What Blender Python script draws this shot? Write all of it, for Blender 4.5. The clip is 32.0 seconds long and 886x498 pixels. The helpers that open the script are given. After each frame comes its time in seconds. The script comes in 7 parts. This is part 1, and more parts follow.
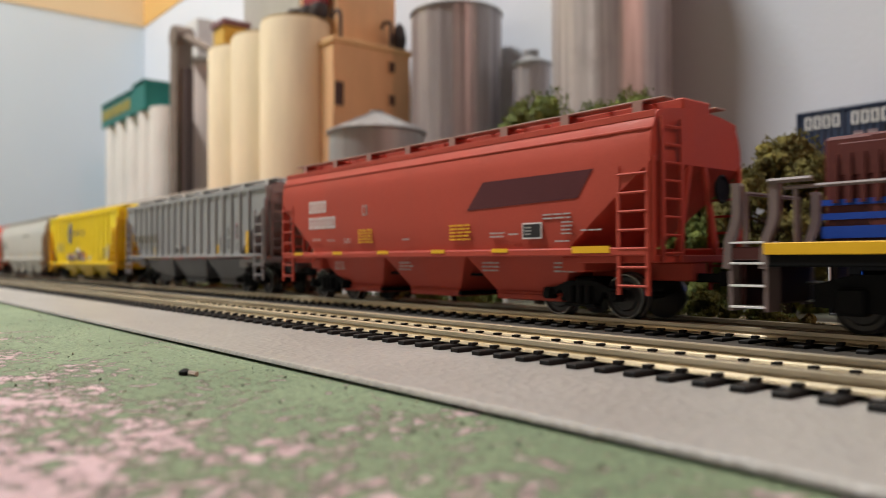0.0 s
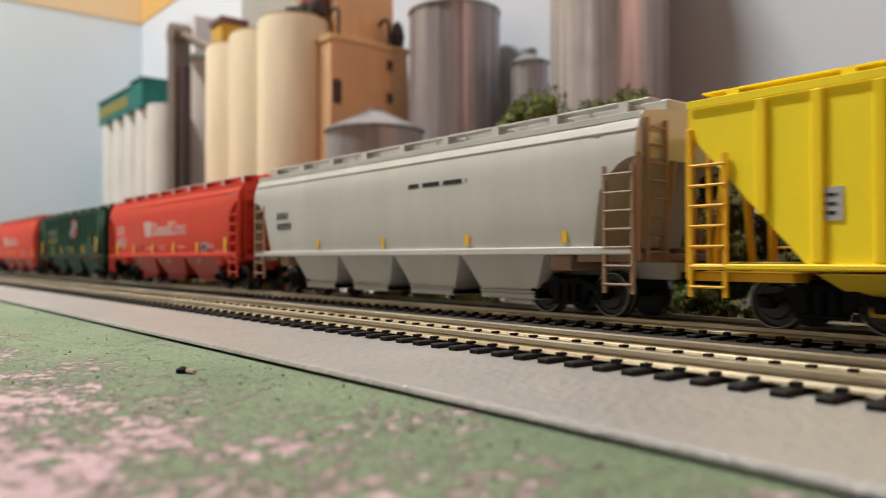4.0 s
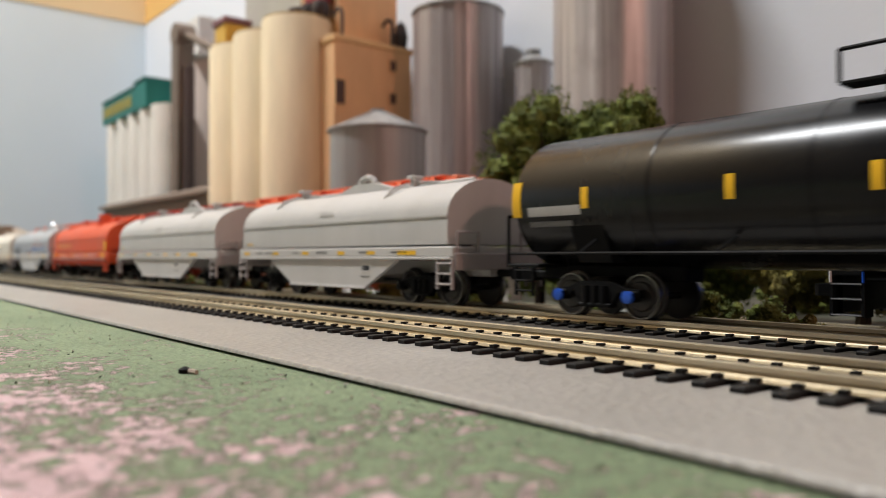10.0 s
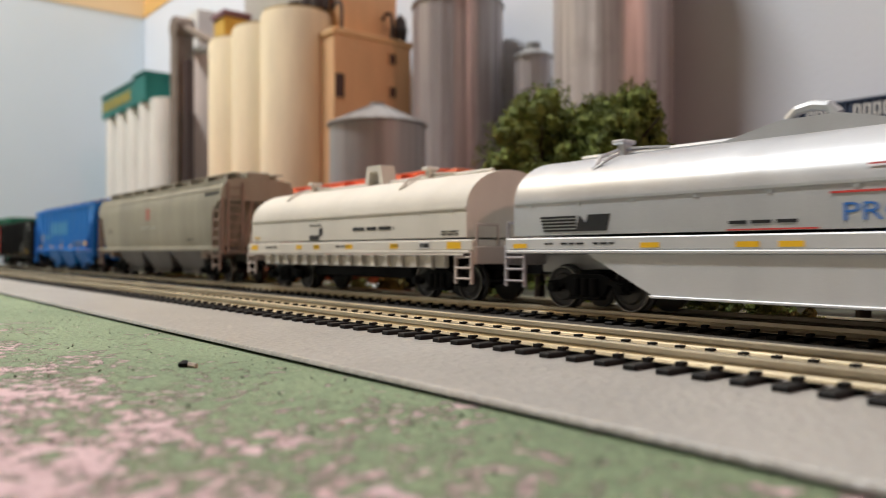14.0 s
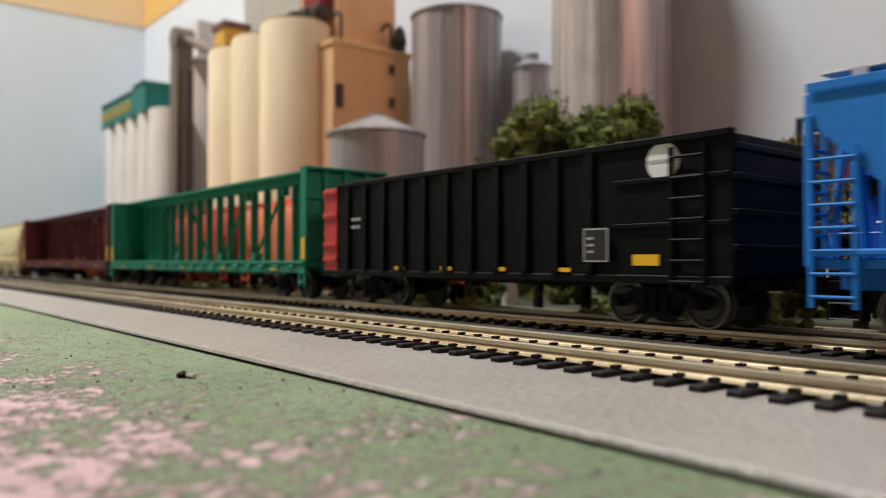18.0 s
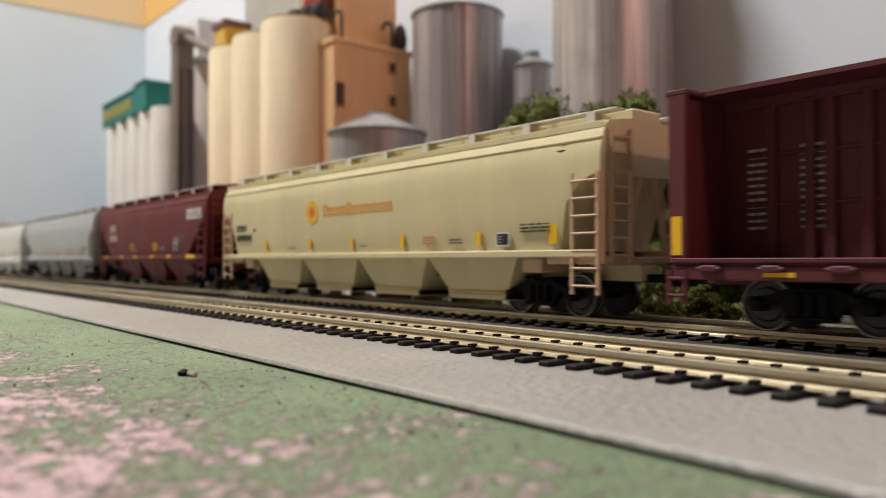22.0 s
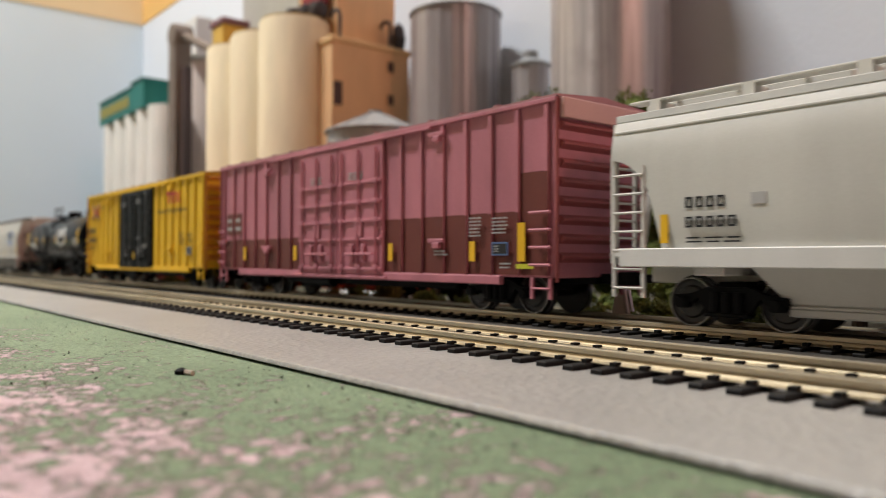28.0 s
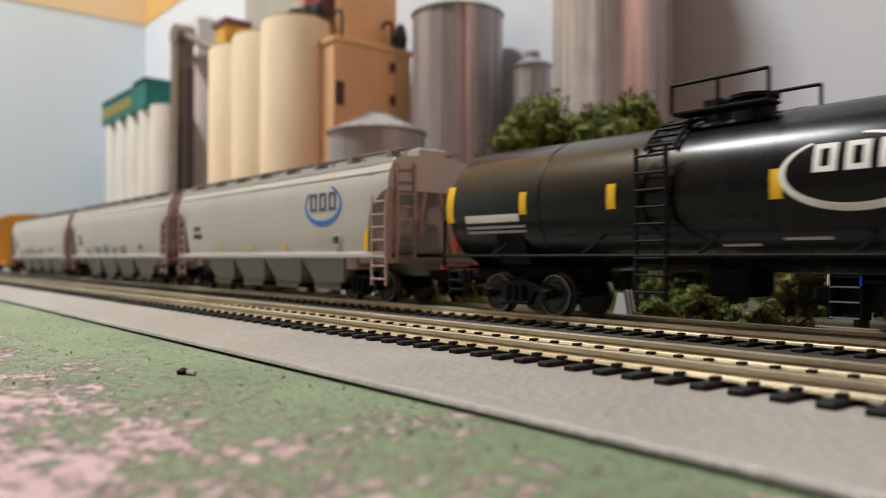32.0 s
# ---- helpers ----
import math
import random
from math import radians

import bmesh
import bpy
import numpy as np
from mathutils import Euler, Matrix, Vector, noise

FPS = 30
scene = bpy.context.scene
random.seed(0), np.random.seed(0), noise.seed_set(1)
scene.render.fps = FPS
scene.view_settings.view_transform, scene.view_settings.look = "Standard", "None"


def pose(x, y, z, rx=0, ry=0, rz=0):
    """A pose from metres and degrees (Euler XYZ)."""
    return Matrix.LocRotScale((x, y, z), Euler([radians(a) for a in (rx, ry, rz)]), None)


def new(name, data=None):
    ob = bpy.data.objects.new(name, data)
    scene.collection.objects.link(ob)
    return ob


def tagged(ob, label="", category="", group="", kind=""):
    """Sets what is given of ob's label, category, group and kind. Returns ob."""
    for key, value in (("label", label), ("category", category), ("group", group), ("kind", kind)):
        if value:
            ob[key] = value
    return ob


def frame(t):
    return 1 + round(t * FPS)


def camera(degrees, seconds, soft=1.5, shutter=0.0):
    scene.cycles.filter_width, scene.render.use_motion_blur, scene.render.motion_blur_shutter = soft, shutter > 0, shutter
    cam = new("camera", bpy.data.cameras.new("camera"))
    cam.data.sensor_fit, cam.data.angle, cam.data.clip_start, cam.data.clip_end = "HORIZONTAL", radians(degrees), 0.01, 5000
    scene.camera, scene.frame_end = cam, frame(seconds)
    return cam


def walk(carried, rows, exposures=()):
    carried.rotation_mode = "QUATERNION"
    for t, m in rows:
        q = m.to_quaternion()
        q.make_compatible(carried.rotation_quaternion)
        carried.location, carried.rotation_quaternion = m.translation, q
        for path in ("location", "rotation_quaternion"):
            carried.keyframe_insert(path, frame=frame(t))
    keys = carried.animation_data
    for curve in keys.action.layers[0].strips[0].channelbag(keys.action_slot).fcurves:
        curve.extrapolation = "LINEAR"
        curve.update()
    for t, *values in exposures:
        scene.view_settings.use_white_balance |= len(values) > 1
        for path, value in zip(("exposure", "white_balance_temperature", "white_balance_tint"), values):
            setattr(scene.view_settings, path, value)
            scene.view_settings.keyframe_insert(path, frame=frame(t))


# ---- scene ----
# A table-top model railway (1:87): true model size, metres. x runs along the tracks, y away from the camera.
cam = camera(60.29, 32.0, soft=0.7, shutter=0.22)
cam.data.dof.use_dof = True
cam.data.dof.focus_distance = 0.153
cam.data.dof.aperture_fstop = 21.0
walk(cam, [
    (0, pose(-0.00005, -0.00009, 0.01839, 90.752, 0.233, 50.713)), 
    (0.5, pose(-0.00016, -0.00015, 0.01835, 90.773, 0.184, 50.649)), 
    (1, pose(-0.00013, -0.00015, 0.01836, 90.786, 0.166, 50.630)), 
    (1.5, pose(-0.00012, -0.00014, 0.01841, 90.734, 0.175, 50.572)), 
    (2, pose(-0.00013, -0.00017, 0.01833, 90.691, 0.132, 50.537)), 
    (2.5, pose(-0.00019, -0.00009, 0.01842, 90.599, 0.196, 50.533)), 
    (3, pose(-0.00019, -0.00010, 0.01832, 90.593, 0.178, 50.529)), 
    (3.5, pose(-0.00019, -0.00014, 0.01836, 90.595, 0.140, 50.519)), 
    (5.5, pose(-0.00019, -0.00007, 0.01841, 90.713, 0.069, 50.531)), 
    (6, pose(-0.00012, -0.00021, 0.01850, 90.699, 0.055, 50.531)), 
    (6.5, pose(-0.00014, -0.00012, 0.01846, 90.697, 0.091, 50.570)), 
    (7, pose(-0.00012, -0.00003, 0.01834, 90.731, 0.140, 50.627)), 
    (7.5, pose(-0.00014, -0.00012, 0.01835, 90.730, 0.131, 50.614)), 
    (8, pose(-0.00000, -0.00019, 0.01842, 90.735, 0.133, 50.636)), 
    (8.5, pose(-0.00006, 0.00003, 0.01842, 90.775, 0.021, 50.669)), 
    (9, pose(-0.00000, 0.00000, 0.01850, 90.764, 0.000, 50.724)), 
    (9.5, pose(-0.00001, -0.00004, 0.01846, 90.731, -0.044, 50.712)), 
    (10, pose(-0.00006, -0.00003, 0.01847, 90.654, -0.014, 50.757)), 
    (10.5, pose(-0.00017, 0.00006, 0.01837, 90.606, 0.007, 50.776)), 
    (11, pose(-0.00007, 0.00005, 0.01842, 90.511, 0.046, 50.775)), 
    (11.5, pose(-0.00009, 0.00005, 0.01846, 90.409, 0.021, 50.771)), 
    (12, pose(-0.00010, 0.00010, 0.01833, 90.352, 0.106, 50.773)), 
    (12.5, pose(-0.00013, 0.00006, 0.01841, 90.298, 0.049, 50.752)), 
    (13, pose(0.00001, -0.00002, 0.01839, 90.288, 0.028, 50.750)), 
    (13.5, pose(-0.00013, 0.00008, 0.01836, 90.219, 0.057, 50.755)), 
    (14, pose(-0.00018, 0.00013, 0.01836, 90.199, 0.048, 50.754)), 
    (14.5, pose(-0.00028, 0.00017, 0.01838, 90.188, 0.073, 50.732)), 
    (16.5, pose(-0.00004, 0.00003, 0.01847, 90.527, -0.043, 50.570)), 
    (17, pose(0.00020, -0.00009, 0.01851, 90.628, 0.011, 50.543)), 
    (17.5, pose(-0.00001, -0.00003, 0.01850, 90.788, -0.080, 50.552)), 
    (18, pose(0.00025, -0.00010, 0.01860, 90.926, -0.023, 50.662)), 
    (18.5, pose(0.00010, 0.00000, 0.01852, 90.944, 0.018, 50.736)), 
    (19, pose(-0.00007, 0.00005, 0.01836, 90.960, -0.016, 50.746)), 
    (19.5, pose(0.00000, -0.00002, 0.01846, 90.912, -0.009, 50.781)), 
    (20, pose(0.00011, 0.00001, 0.01844, 90.821, 0.081, 50.795)), 
    (21, pose(-0.00004, 0.00002, 0.01843, 90.816, 0.076, 50.734)), 
    (22, pose(0.00002, 0.00006, 0.01843, 90.814, 0.088, 50.747)), 
    (23, pose(0.00001, -0.00001, 0.01851, 90.824, 0.000, 50.723)), 
    (24, pose(-0.00009, 0.00005, 0.01852, 90.765, -0.118, 50.701)), 
    (24.5, pose(0.00003, -0.00004, 0.01864, 90.772, -0.158, 50.688)), 
    (25, pose(0.00000, -0.00001, 0.01860, 90.817, -0.149, 50.686)), 
    (25.5, pose(-0.00014, 0.00003, 0.01852, 90.843, -0.211, 50.654)), 
    (27.5, pose(0.00008, -0.00003, 0.01845, 90.764, -0.115, 50.570)), 
    (28, pose(-0.00005, 0.00001, 0.01847, 90.763, -0.136, 50.547)), 
    (28.5, pose(0.00012, -0.00006, 0.01856, 90.774, -0.135, 50.513)), 
    (29, pose(0.00013, -0.00010, 0.01858, 90.885, -0.160, 50.505)), 
    (29.5, pose(0.00013, -0.00010, 0.01860, 90.977, -0.148, 50.508)), 
    (30, pose(0.00015, -0.00024, 0.01860, 91.067, -0.228, 50.501)), 
    (30.5, pose(0.00001, -0.00010, 0.01852, 91.022, -0.182, 50.547)), 
    (31, pose(0.00013, 0.00002, 0.01857, 90.911, -0.112, 50.625)), 
    (31.5, pose(0.00005, -0.00006, 0.01850, 90.882, -0.170, 50.619)), 
    (32, pose(0.00001, -0.00006, 0.01852, 90.780, -0.198, 50.671)),
], exposures=((0.0, 0.0), (32.0, 0.0)))

# ---- light ----
world = bpy.data.worlds.new("room_dark")
scene.world = world
world.use_nodes = True
world.node_tree.nodes["Background"].inputs[0].default_value = (0.55, 0.58, 0.65, 1)
world.node_tree.nodes["Background"].inputs[1].default_value = 0.05


TUBE_X, TUBE_Y, TUBE_Z, TUBE_LONG = -1.02, -0.45, 1.95, 0.62
LAMPS = ((1.45, 0.05, 0.95),)

# a long white tube fixture over the bench, and a warm bulb at the room's far right end
tube = bpy.data.lights.new("tube_light", "AREA")
tube.shape, tube.size, tube.size_y, tube.energy, tube.color = "RECTANGLE", TUBE_LONG, 0.14, 63.0, (0.965, 0.985, 1.0)
tube_ob = new("tube_light", tube)
tube_ob.location = (TUBE_X, TUBE_Y, TUBE_Z)
for lx, ly, lz in LAMPS:
    warm = bpy.data.lights.new("warm_bulb", "POINT")
    warm.energy, warm.color, warm.shadow_soft_size = 25.0, (1.0, 0.54, 0.44), 0.06
    new("warm_bulb", warm).location = (lx, ly, lz)

# ---- materials ----
MM = 0.001


def node_mat(name):
    m = bpy.data.materials.new(name)
    m.use_nodes = True
    nt = m.node_tree
    return m, nt, nt.nodes["Principled BSDF"]


def link(nt, a, b):
    nt.links.new(a, b)


def coords(nt, scale=(1, 1, 1)):
    tc = nt.nodes.new("ShaderNodeTexCoord")
    mp = nt.nodes.new("ShaderNodeMapping")
    mp.inputs["Scale"].default_value = scale
    link(nt, tc.outputs["Object"], mp.inputs["Vector"])
    return mp.outputs["Vector"]


def noise_tex(nt, vec, scale, detail=4.0, rough=0.55):
    n = nt.nodes.new("ShaderNodeTexNoise")
    n.inputs["Scale"].default_value, n.inputs["Detail"].default_value, n.inputs["Roughness"].default_value = scale, detail, rough
    link(nt, vec, n.inputs["Vector"])
    return n.outputs["Fac"]


def ramp(nt, fac, stops):
    r = nt.nodes.new("ShaderNodeValToRGB")
    els = r.color_ramp.elements
    while len(els) < len(stops):
        els.new(0.5)
    for e, (p, col) in zip(els, stops):
        e.position, e.color = p, (*col, 1) if len(col) == 3 else col
    link(nt, fac, r.inputs["Fac"])
    return r.outputs["Color"]


def mixed(nt, fac, a, b, kind="MIX"):
    x = nt.nodes.new("ShaderNodeMix")
    x.data_type, x.blend_type = "RGBA", kind
    for sock, val in ((x.inputs[0], fac), (x.inputs[6], a), (x.inputs[7], b)):
        if isinstance(val, (int, float)):
            sock.default_value = val
        elif isinstance(val, tuple):
            sock.default_value = (*val, 1)
        else:
            link(nt, val, sock)
    return x.outputs[2]


def bumped(nt, bsdf, height, strength, distance):
    b = nt.nodes.new("ShaderNodeBump")
    b.inputs["Strength"].default_value, b.inputs["Distance"].default_value = strength, distance
    link(nt, height, b.inputs["Height"])
    link(nt, b.outputs["Normal"], bsdf.inputs["Normal"])


def paint(name, rgb, rough=0.45, var=0.07, stain=0.08, metal=0.0, grain=2600.0, bump=0.12, streak=(1, 1, 0.25), spec=0.3):
    """Model paint: fine grain, broad streaky tone, slight dust in the gloss."""
    m, nt, bsdf = node_mat(name)
    vec = coords(nt)
    wide = noise_tex(nt, coords(nt, streak), 70.0, 5.0)
    fine = noise_tex(nt, vec, grain, 3.0)
    dark = tuple(c * (1 - var) for c in rgb)
    lite = tuple(min(1, c * (1 + var) + 0.001) for c in rgb)
    col = ramp(nt, wide, [(0.3, dark), (0.7, lite)])
    dust = ramp(nt, fine, [(0.35, (0.5 - stain,) * 3), (0.65, (0.5 + stain,) * 3)])
    col = mixed(nt, 0.35, col, dust, "SOFT_LIGHT")
    link(nt, col, bsdf.inputs["Base Color"])
    bsdf.inputs["Metallic"].default_value = metal
    bsdf.inputs["Specular IOR Level"].default_value = spec
    r = ramp(nt, wide, [(0.25, (rough * 0.8,) * 3), (0.75, (min(1, rough * 1.25),) * 3)])
    link(nt, r, bsdf.inputs["Roughness"])
    bumped(nt, bsdf, fine, bump, 0.00008)
    return m


PALETTE = {}


def tint(key, rgb, **kw):
    if key not in PALETTE:
        PALETTE[key] = paint(key, rgb, **kw)
    return PALETTE[key]


BLACK = tint("black_plastic", (0.004, 0.004, 0.0043), rough=0.6, spec=0.12)
WHEEL = tint("wheel_metal", (0.055, 0.052, 0.05), rough=0.34, metal=0.7)
TREAD = tint("bare_tread", (0.34, 0.325, 0.30), rough=0.3, metal=1.0)
YELLOW = tint("reflector_yellow", (0.80, 0.46, 0.02), rough=0.4)
WHITE = tint("lettering_white", (0.75, 0.74, 0.72), rough=0.5)
INK = tint("lettering_black", (0.02, 0.02, 0.022), rough=0.5)
GREYLET = tint("lettering_grey", (0.42, 0.41, 0.4), rough=0.5)
GALV = tint("galvanised_walk", (0.60, 0.58, 0.55), rough=0.45, metal=0.2)


def make_green_board():
    m, nt, bsdf = node_mat("green_painted_foam")
    vec = coords(nt)
    tone = noise_tex(nt, vec, 22.0, 6.0)
    green = ramp(nt, tone, [(0.3, (0.150, 0.210, 0.116)), (0.7, (0.232, 0.302, 0.176))])
    grain = noise_tex(nt, vec, 1000.0, 7.0, 0.8)
    green = mixed(nt, 0.8, green, ramp(nt, grain, [(0.32, (0.12,) * 3), (0.68, (0.86,) * 3)]), "OVERLAY")
    fleck = noise_tex(nt, coords(nt, (1, 0.8, 1)), 430.0, 9.0, 0.74)
    wear = noise_tex(nt, vec, 62.0, 5.0, 0.55)
    # rubbed patches where the pink foam shows: more of them towards the board's bare middle
    sep = nt.nodes.new("ShaderNodeSeparateXYZ")
    link(nt, vec, sep.inputs[0])

    def fall(sock, a0, a1, b0, b1):
        r = nt.nodes.new("ShaderNodeMapRange")
        r.inputs["From Min"].default_value, r.inputs["From Max"].default_value = a0, a1
        r.inputs["To Min"].default_value, r.inputs["To Max"].default_value = b0, b1
        link(nt, sock, r.inputs["Value"])
        return r.outputs["Result"]

    def plus(x, y, k=1.0):
        n = nt.nodes.new("ShaderNodeMath")
        n.operation = "MULTIPLY_ADD"
        link(nt, x, n.inputs[0])
        n.inputs[1].default_value = k
        link(nt, y, n.inputs[2])
        return n.outputs[0]
    base = plus(fall(sep.outputs["Y"], 0.012, 0.070, 0.065, -0.115), fall(sep.outputs["X"], -0.24, -0.05, -0.07, 0.018))
    base = plus(fall(sep.outputs["X"], -0.01, 0.10, 0.0, -0.22), base)
    base = plus(fall(sep.outputs["Y"], -0.10, -0.02, -0.22, 0.0), base)
    total = plus(wear, plus(fleck, base), 0.42)
    mask = ramp(nt, total, [(0.725, (0, 0, 0)), (0.758, (1, 1, 1))])
    pink = ramp(nt, noise_tex(nt, vec, 300.0, 5.0), [(0.3, (0.53, 0.36, 0.375)), (0.7, (0.70, 0.52, 0.54))])
    col = mixed(nt, mask, green, pink)
    # dark chipped rims and pits
    rim = ramp(nt, total, [(0.700, (0, 0, 0)), (0.724, (0.7,) * 3), (0.738, (0, 0, 0))])
    pits = noise_tex(nt, coords(nt, (1, 0.6, 1)), 520.0, 6.0, 0.65)
    pit = ramp(nt, pits, [(0.28, (1, 1, 1)), (0.335, (0, 0, 0))])
    col = mixed(nt, mixed(nt, 0.45, rim, pit, "ADD"), col, (0.075, 0.075, 0.05))
    link(nt, col, bsdf.inputs["Base Color"])
    bsdf.inputs["Roughness"].default_value = 0.7
    h = mixed(nt, 0.55, mixed(nt, 0.5, grain, pits), mask)
    bumped(nt, bsdf, h, 1.0, 0.0016)
    return m


def make_mat_grey():
    m, nt, bsdf = node_mat("grey_roadbed_foam")
    vec = coords(nt)
    cells = nt.nodes.new("ShaderNodeTexVoronoi")
    cells.inputs["Scale"].default_value = 620.0
    link(nt, vec, cells.inputs["Vector"])
    tone = noise_tex(nt, vec, 40.0, 6.0)
    col = ramp(nt, tone, [(0.3, (0.276, 0.264, 0.242)), (0.72, (0.36, 0.345, 0.318))])
    grit = ramp(nt, noise_tex(nt, vec, 1300.0, 5.0, 0.7), [(0.3, (0.43,) * 3), (0.7, (0.57,) * 3)])
    col = mixed(nt, 0.8, col, grit, "OVERLAY")
    link(nt, col, bsdf.inputs["Base Color"])
    bsdf.inputs["Roughness"].default_value = 0.36
    h = mixed(nt, 0.5, cells.outputs["Distance"], noise_tex(nt, vec, 700.0, 4.0, 0.6))
    bumped(nt, bsdf, h, 0.65, 0.0007)
    return m


def make_rail():
    m, nt, bsdf = node_mat("nickel_silver_rail")
    vec = coords(nt)
    n = noise_tex(nt, coords(nt, (0.2, 1, 1)), 180.0, 6.0)
    col = ramp(nt, n, [(0.3, (0.42, 0.355, 0.245)), (0.7, (0.62, 0.54, 0.395))])
    link(nt, col, bsdf.inputs["Base Color"])
    bsdf.inputs["Metallic"].default_value = 0.9
    r = ramp(nt, noise_tex(nt, vec, 900.0, 3.0), [(0.3, (0.36,) * 3), (0.7, (0.52,) * 3)])
    link(nt, r, bsdf.inputs["Roughness"])
    return m


def make_steel(name, a, b):
    """Dull galvanised sheet with streaks that run down it."""
    m, nt, bsdf = node_mat(name)
    streak = noise_tex(nt, coords(nt, (1, 1, 0.03)), 130.0, 6.0, 0.6)
    col = ramp(nt, streak, [(0.3, a), (0.7, b)])
    spots = noise_tex(nt, coords(nt), 45.0, 5.0)
    col = mixed(nt, ramp(nt, spots, [(0.55, (0, 0, 0)), (0.8, (0.5,) * 3)]), col, (0.30, 0.25, 0.24))
    link(nt, col, bsdf.inputs["Base Color"])
    bsdf.inputs["Metallic"].default_value = 0.35
    bsdf.inputs["Roughness"].default_value = 0.42
    bumped(nt, bsdf, streak, 0.15, 0.0006)
    return m


def make_foliage(name, a, b, c):
    m, nt, bsdf = node_mat(name)
    vec = coords(nt)
    n1 = noise_tex(nt, vec, 160.0, 5.0, 0.7)
    col = ramp(nt, n1, [(0.28, a), (0.5, b), (0.72, c)])
    geo = nt.nodes.new("ShaderNodeNewGeometry")
    col = mixed(nt, 0.55, col, ramp(nt, geo.outputs["Random Per Island"], [(0.0, (0.36,) * 3), (1.0, (0.66,) * 3)]), "OVERLAY")
    link(nt, col, bsdf.inputs["Base Color"])
    bsdf.inputs["Roughness"].default_value = 0.85
    bumped(nt, bsdf, noise_tex(nt, vec, 900.0, 4.0, 0.75), 1.0, 0.0015)
    return m


def make_wall(name, a, b):
    m, nt, bsdf = node_mat(name)
    vec = coords(nt)
    col = ramp(nt, noise_tex(nt, vec, 2.2, 5.0), [(0.3, a), (0.7, b)])
    link(nt, col, bsdf.inputs["Base Color"])
    bsdf.inputs["Roughness"].default_value = 0.7
    bumped(nt, bsdf, noise_tex(nt, vec, 260.0, 4.0), 0.25, 0.0008)
    return m


M_BOARD, M_ROADBED, M_RAIL = make_green_board(), make_mat_grey(), make_rail()
M_TIE = tint("black_tie_plastic", (0.008, 0.007, 0.0065), rough=0.6, var=0.3, spec=0.18)
M_WALL = make_wall("wall_blue_paint", (0.60, 0.62, 0.66), (0.66, 0.68, 0.73))
M_WALL_W = make_wall("wall_pale_blue_paint", (0.57, 0.65, 0.71), (0.63, 0.71, 0.77))
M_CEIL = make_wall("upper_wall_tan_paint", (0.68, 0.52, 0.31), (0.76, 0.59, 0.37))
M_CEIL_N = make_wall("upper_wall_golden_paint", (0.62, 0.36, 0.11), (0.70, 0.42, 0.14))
M_ROOMW = make_wall("room_taupe_paint", (0.11, 0.10, 0.095), (0.15, 0.14, 0.13))
M_BASE = make_wall("scenery_base_earth", (0.045, 0.045, 0.03), (0.10, 0.095, 0.06))
M_STEEL = make_steel("galvanised_silo_sheet", (0.24, 0.205, 0.205), (0.50, 0.455, 0.455))
M_STEEL_T = make_steel("pinkish_silo_sheet", (0.28, 0.245, 0.24), (0.68, 0.635, 0.62))
M_STEEL_L = make_steel("pale_bin_sheet", (0.24, 0.235, 0.235), (0.40, 0.395, 0.39))
M_CREAM = tint("cream_concrete", (0.75, 0.63, 0.44), rough=0.7, grain=1200.0, stain=0.06)
M_PEACH = tint("peach_concrete", (0.74, 0.45, 0.24), rough=0.7, grain=1200.0, stain=0.06)
M_LEAF = make_foliage("foam_foliage_green", (0.032, 0.052, 0.008), (0.135, 0.172, 0.026), (0.33, 0.37, 0.07))
M_LEAF_A = make_foliage("foam_foliage_olive", (0.045, 0.042, 0.007), (0.155, 0.132, 0.022), (0.33, 0.28, 0.055))
M_BARK = tint("tree_bark", (0.055, 0.038, 0.025), rough=0.8, var=0.3)


